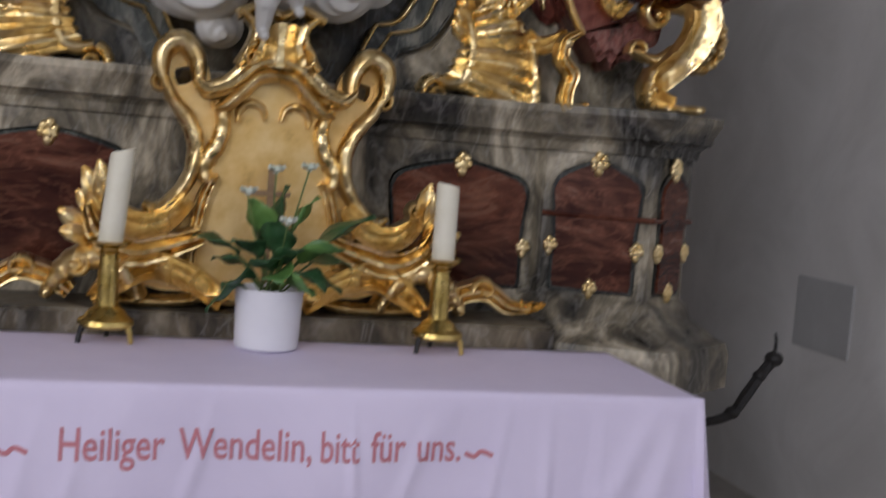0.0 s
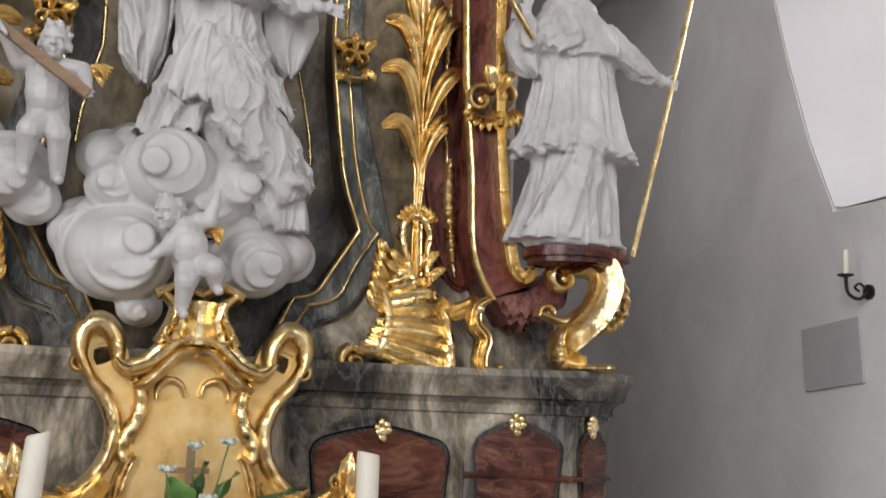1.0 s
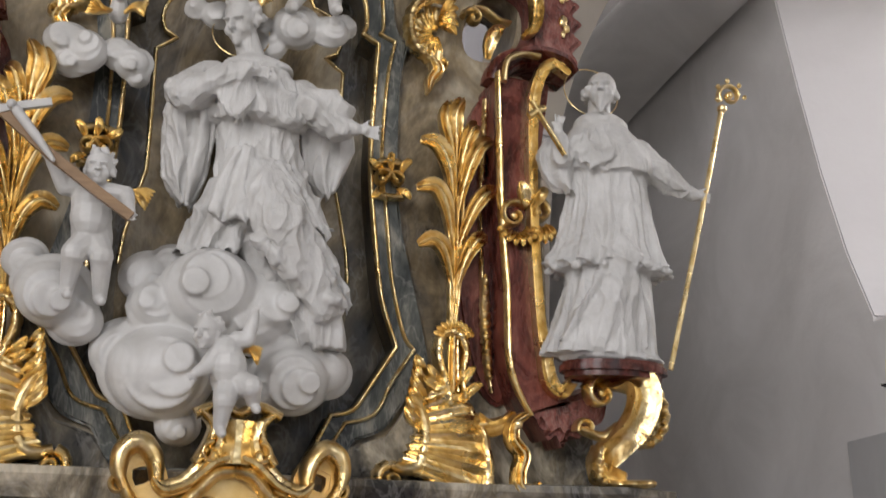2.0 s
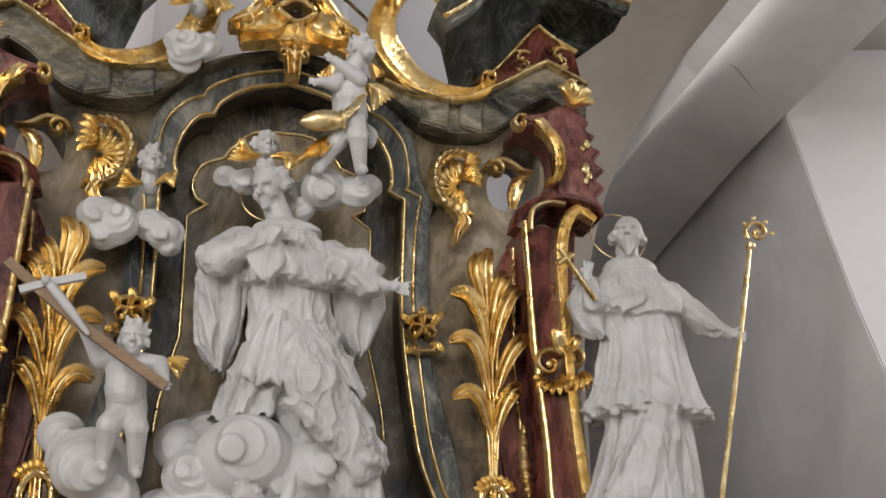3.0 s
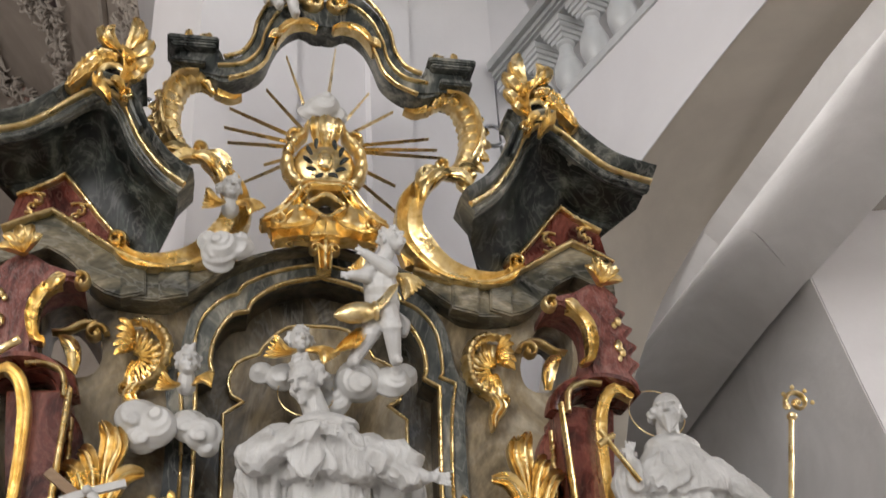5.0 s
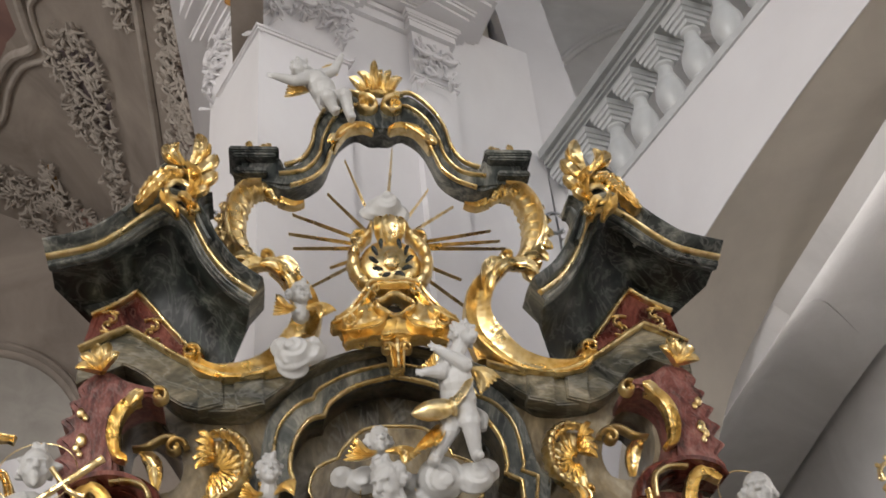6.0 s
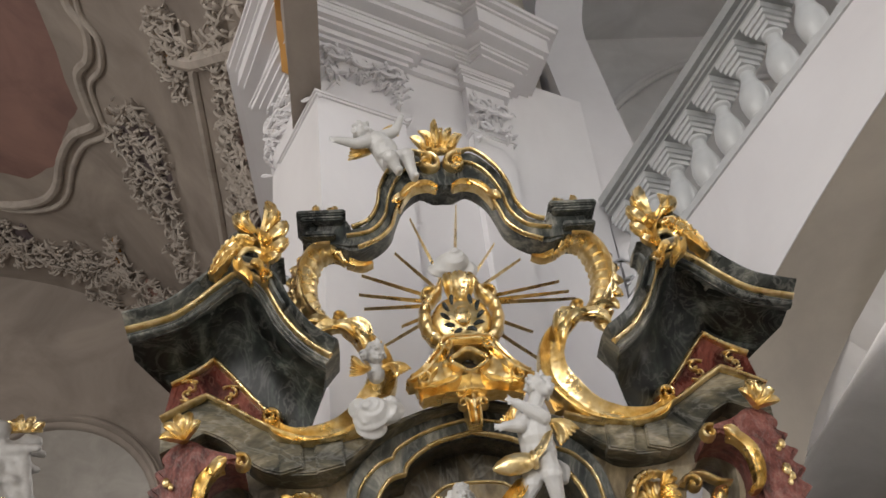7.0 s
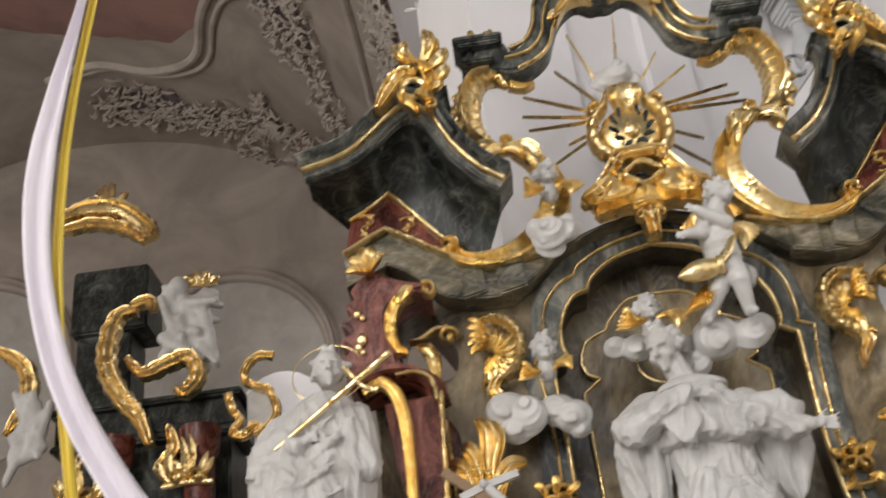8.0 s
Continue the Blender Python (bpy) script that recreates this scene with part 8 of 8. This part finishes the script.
# Lit lunette: its brightness is partly put into the white colour.
bm = plate(soft([(-3.3, 5.45), (-3.2, 5.8), (-2.95, 6.2), (-2.6, 6.3), (-2.3, 6.1), (-2.15, 5.6), (-2.2, 5.3)], 3), 6.55, 6.6)
tagged(obj("wall_lit_lunette", bm, M_LILAC), "lunette whitened to look lit from the side", "wall", "", "structure")
# Added lamp that brightens the white lunette; no window is built for it.
area_lamp("hidden_side_window_light", (-2.2, 5.8, 7.0), (-2.8, 6.6, 5.6), 0.8, 1.2, 14)

far_altar = thing("far_altar", "dark marbled altar with gilt scrolls across the nave", "altar", "", "", (0, 0, 0))
FY = 5.2
for z0, z1, x0, x1, dy in ((5.25, 5.5, -4.3, -2.75, 0.0), (5.5, 5.56, -4.35, -2.7, 0.06), (5.18, 5.25, -4.32, -2.72, 0.03), (4.2, 5.18, -4.2, -2.82, -0.06), (5.56, 6.35, -4.25, -3.75, -0.2), (6.35, 7.0, -4.3, -3.6, -0.15)):
    part("body", box(x0, x1, FY - dy, FY + 0.6, z0, z1, 0.02), M_DARK, far_altar)
part("column", lathe([(0.12, 3.0), (0.12, 4.9), (0.15, 4.95), (0.17, 5.15)], 16, None, (-3.0, FY - 0.2, 0)), M_RED, far_altar)
part("column", lathe([(0.12, 3.0), (0.12, 4.9), (0.15, 4.95), (0.17, 5.15)], 16, None, (-3.7, FY - 0.2, 0)), M_RED, far_altar)
for pts, w in (([(-4.3, 7.35), (-4.05, 7.42), (-3.75, 7.36), (-3.5, 7.12), (-3.45, 7.0)], 0.2), ([(-4.3, 7.2), (-4.0, 7.25), (-3.7, 7.15), (-3.5, 6.98)], 0.12), ([(-3.55, 6.3), (-3.72, 6.27), (-3.8, 6.0), (-3.78, 5.75), (-3.65, 5.5), (-3.5, 5.3), (-3.4, 5.05)], 0.17), ([(-3.62, 5.86), (-3.48, 5.7), (-3.28, 5.76), (-3.1, 5.8), (-3.02, 5.62), (-3.12, 5.48), (-3.2, 5.52)], 0.14), ([(-3.6, 6.35), (-3.45, 6.38), (-3.42, 6.28)], 0.1), ([(-4.6, 5.3), (-4.45, 5.6), (-4.5, 5.9), (-4.75, 6.1)], 0.15), ([(-3.25, 5.2), (-3.2, 5.0), (-3.3, 4.85), (-3.2, 4.7)], 0.12)):
    part("gilt_scroll", sweep(flat(pts, FY - 0.2), [w * 0.4, w, w, w, w * 0.4], 0.08, FLUTED, n=6, ribs=12, rib=0.1, wave=0.12), M_GOLD, far_altar, "gilt rocaille scroll")
part("leaf_finial", flames(-3.85, 7.4, FY - 0.2, 0.3, 0.3, 7, 9), M_GOLD, far_altar, "gilt leaf finial")
part("leaf_finial", flames(-3.05, 6.5, FY - 0.15, 0.35, 0.16, 7, 12), M_GOLD, far_altar, "gilt leaf finial")
part("capital", flames(-3.05, 4.65, FY - 0.35, 0.4, 0.4, 9, 15), M_GOLD, far_altar, "gilt leaf capital")
part("capital", flames(-3.9, 4.6, FY - 0.35, 0.4, 0.4, 9, 16), M_GOLD, far_altar, "gilt leaf capital")
for pts, w in (([(-2.38, 5.68), (-2.5, 5.7), (-2.6, 5.62), (-2.62, 5.5), (-2.5, 5.42), (-2.42, 5.38), (-2.36, 5.2), (-2.42, 5.08), (-2.55, 5.02)], 0.07), ([(-2.76, 5.4), (-2.72, 5.25), (-2.66, 5.15), (-2.72, 5.05), (-2.62, 5.02), (-2.55, 5.1), (-2.48, 5.04)], 0.07)):
    part("cartouche_scroll", sweep(flat(pts, FY - 0.25), w, 0.05, FLUTED, n=6, ribs=10, rib=0.1, wave=0.1), M_GOLD, far_altar, "gilt cartouche scroll")
part("cartouche_field", plate(soft([(-2.62, 5.4), (-2.5, 5.45), (-2.4, 5.4), (-2.4, 5.15), (-2.52, 5.06), (-2.62, 5.15)], 3), FY - 0.2, FY - 0.12, bevel=0.02), M_GESSO, far_altar, "white cartouche field")
bm = bmesh.new()
rr = random.Random(31)
for k in range(26):
    limb(bm, (-3.12 + rr.uniform(-0.22, 0.22), FY - 0.1 + rr.uniform(-0.1, 0.1), 6.1 + rr.uniform(-0.35, 0.35)), (-3.12 + rr.uniform(-0.26, 0.26), FY - 0.15 + rr.uniform(-0.1, 0.1), 6.1 + rr.uniform(-0.4, 0.4)), 0.06, 0.035, 8)
ball(bm, (-3.2, FY - 0.2, 6.5), 0.09)
carved("statue", bm, "white-painted carved figure on the far altar", "statue", 0.02, 1)
bm = bmesh.new()
for k in range(14):
    limb(bm, (-4.35 + rr.uniform(-0.12, 0.12), FY - 0.3, 5.25 + rr.uniform(-0.3, 0.3)), (-4.35 + rr.uniform(-0.16, 0.16), FY - 0.35, 5.25 + rr.uniform(-0.4, 0.4)), 0.06, 0.035, 8)
carved("statue", bm, "white-painted carved figure beside the far altar", "statue", 0.02, 1)

# ---- long satin streamer hanging from the vault ----
ribbon = thing("hanging_streamer", "white and yellow satin streamer hanging from the vault", "streamer")
def strip(left, right, y0, wav, parent, m, seed):
    Lp, Rp = spline(left, 8), spline(right, 8)
    n = min(len(Lp), len(Rp))
    rows = []
    for i in range(n):
        f = i / (n - 1)
        row = []
        for k in range(9):
            u = k / 8
            x = Lp[i][0] * (1 - u) + Rp[i][0] * u
            z = Lp[i][1] * (1 - u) + Rp[i][1] * u
            row.append((x, y0 - wav * math.sin(u * 2.6 * math.pi + 2 * f + seed), z))
        rows.append(row)
    ob = part("strip", ruled(rows), m, parent, "", 70)
    so = ob.modifiers.new("thickness", "SOLIDIFY")
    so.thickness = 0.0015
strip([(-1.14, 7.85), (-1.2, 5.0), (-1.29, 3.6), (-1.317, 3.326), (-1.36, 3.106), (-1.388, 2.904), (-1.377, 2.713), (-1.333, 2.513), (-1.272, 2.358), (-1.199, 2.23), (-1.1, 2.08)], [(-1.09, 7.85), (-1.15, 5.0), (-1.26, 3.6), (-1.296, 3.325), (-1.325, 3.06), (-1.335, 2.9), (-1.33, 2.72), (-1.3, 2.56), (-1.25, 2.42), (-1.165, 2.27), (-1.06, 2.12)], -1.6, 0.01, ribbon, M_SATIN, 0)
strip([(-1.11, 7.85), (-1.16, 5.0), (-1.265, 3.6), (-1.3, 3.323), (-1.328, 3.03), (-1.332, 2.765), (-1.318, 2.574), (-1.297, 2.4), (-1.272, 2.238), (-1.25, 2.1), (-1.23, 1.98)], [(-1.09, 7.85), (-1.14, 5.0), (-1.247, 3.6), (-1.284, 3.32), (-1.312, 3.027), (-1.315, 2.765), (-1.301, 2.574), (-1.278, 2.4), (-1.252, 2.238), (-1.23, 2.1), (-1.21, 1.98)], -1.585, 0.004, ribbon, M_YELLOW, 1.0)

# ---- on the aisle wall ----
def on_wall(y, z, out=0.0):
    return (2.6 - out, y, z)


sconce = thing("wall_sconce", "black iron wall sconce with an ivory candle", "sconce", "", "", (0, 0, 0))
SY, SZ = 0.33, 2.08
part("wall_plate", lathe([(0.03, 0), (0.03, 0.01), (0.012, 0.014)], 18), M_IRON, sconce).matrix_basis = Matrix.Translation(on_wall(SY, SZ)) @ Euler((0, radians(-90), 0)).to_matrix().to_4x4()
part("arm", tube([on_wall(SY, SZ, 0.01), on_wall(SY, SZ - 0.03, 0.05), on_wall(SY, SZ - 0.01, 0.1), on_wall(SY, SZ + 0.05, 0.11)], 0.007), M_IRON, sconce)
part("arm_scroll", tube([on_wall(SY, SZ + 0.01, 0.02), on_wall(SY, SZ + 0.03, 0.045), on_wall(SY, SZ + 0.015, 0.07), on_wall(SY, SZ, 0.05)], 0.005), M_IRON, sconce)
part("drip_pan", lathe([(0.008, 0.05), (0.03, 0.056), (0.032, 0.062), (0.01, 0.06)], 18, None, on_wall(SY, SZ, 0.11)), M_IRON, sconce)
part("candle", lathe([(0.012, 0.06), (0.012, 0.155), (0.01, 0.158), (0.003, 0.158)], 16, None, on_wall(SY, SZ, 0.11)), M_WAX, sconce, "slim ivory candle")
bm = box(-0.006, 0.006, -0.185, 0.185, -0.13, 0.13, 0.003)
bmesh.ops.transform(bm, matrix=pose(2.592, 0.556, 1.846, -5, 0, 0), verts=bm.verts)
tagged(obj("wall_cover", bm, M_SLATE), "square grey metal cover on the aisle wall", "wall cover", "wall covers")
tagged(obj("wall_cover", box(2.592, 2.603, 0.93, 1.36, 0.79, 1.11, 0.003), M_SLATE), "square grey metal cover low on the aisle wall", "wall cover", "wall covers")
arm = thing("candle_arm", "black iron candle arm on the altar's flank", "candle arm")
part("arm", tube([(1.25, 0.2, 0.7), (1.4, 0.2, 0.68), (1.536, 0.2, 0.685), (1.656, 0.2, 0.716), (1.712, 0.2, 0.787), (1.758, 0.2, 0.857), (1.8, 0.2, 0.91)], [0.012, 0.013, 0.014, 0.017, 0.02, 0.018, 0.02]), M_IRON, arm)
for x, z, q in ((1.665, 0.725, 0.026), (1.755, 0.855, 0.024), (1.803, 0.915, 0.032)):
    part("knob", ball(bmesh.new(), (x, 0.2, z), q, (1, 1, 0.85), 12), M_IRON, arm)
part("spike", tube([(1.803, 0.2, 0.93), (1.806, 0.2, 0.97), (1.8, 0.2, 1.005)], [0.008, 0.006, 0.004]), M_IRON, arm)


# ---- carved clusters taken apart into their pieces ----
def take_apart(ob, name):
    """Replaces a cluster of separate pieces by one part for each piece."""
    src = bmesh.new()
    src.from_mesh(ob.data)
    src.verts.ensure_lookup_table()
    island = [-1] * len(src.verts)
    count = 0
    for v in src.verts:
        if island[v.index] >= 0:
            continue
        stack, island[v.index] = [v], count
        while stack:
            for e in stack.pop().link_edges:
                for w in e.verts:
                    if island[w.index] < 0:
                        island[w.index] = count
                        stack.append(w)
        count += 1
    for k in range(count):
        bm = bmesh.new()
        copy = {v.index: bm.verts.new(v.co) for v in src.verts if island[v.index] == k}
        for f in src.faces:
            if island[f.verts[0].index] == k:
                bm.faces.new([copy[v.index] for v in f.verts])
        part(name, bm, ob.data.materials[0], ob.parent)
    src.free()
    bpy.data.objects.remove(ob)


PIECES = {"side_shell": "shell_rib", "gilt_scrollwork": "gilt_scroll", "swung_scroll": "scroll_leaf", "mask_rocaille": "rocaille_leaf", "pilaster_buckle": "buckle_scroll", "wing_finial": "finial_leaf", "rocaille_foot": "rocaille_rib", "clip": "clip_leaf", "flame_finial": "flame_leaf", "capital": "capital_leaf"}
for ob in [o for o in bpy.data.objects if o.type == "MESH" and o.parent and o.name.split(".")[0] in PIECES]:
    take_apart(ob, PIECES[ob.name.split(".")[0]])
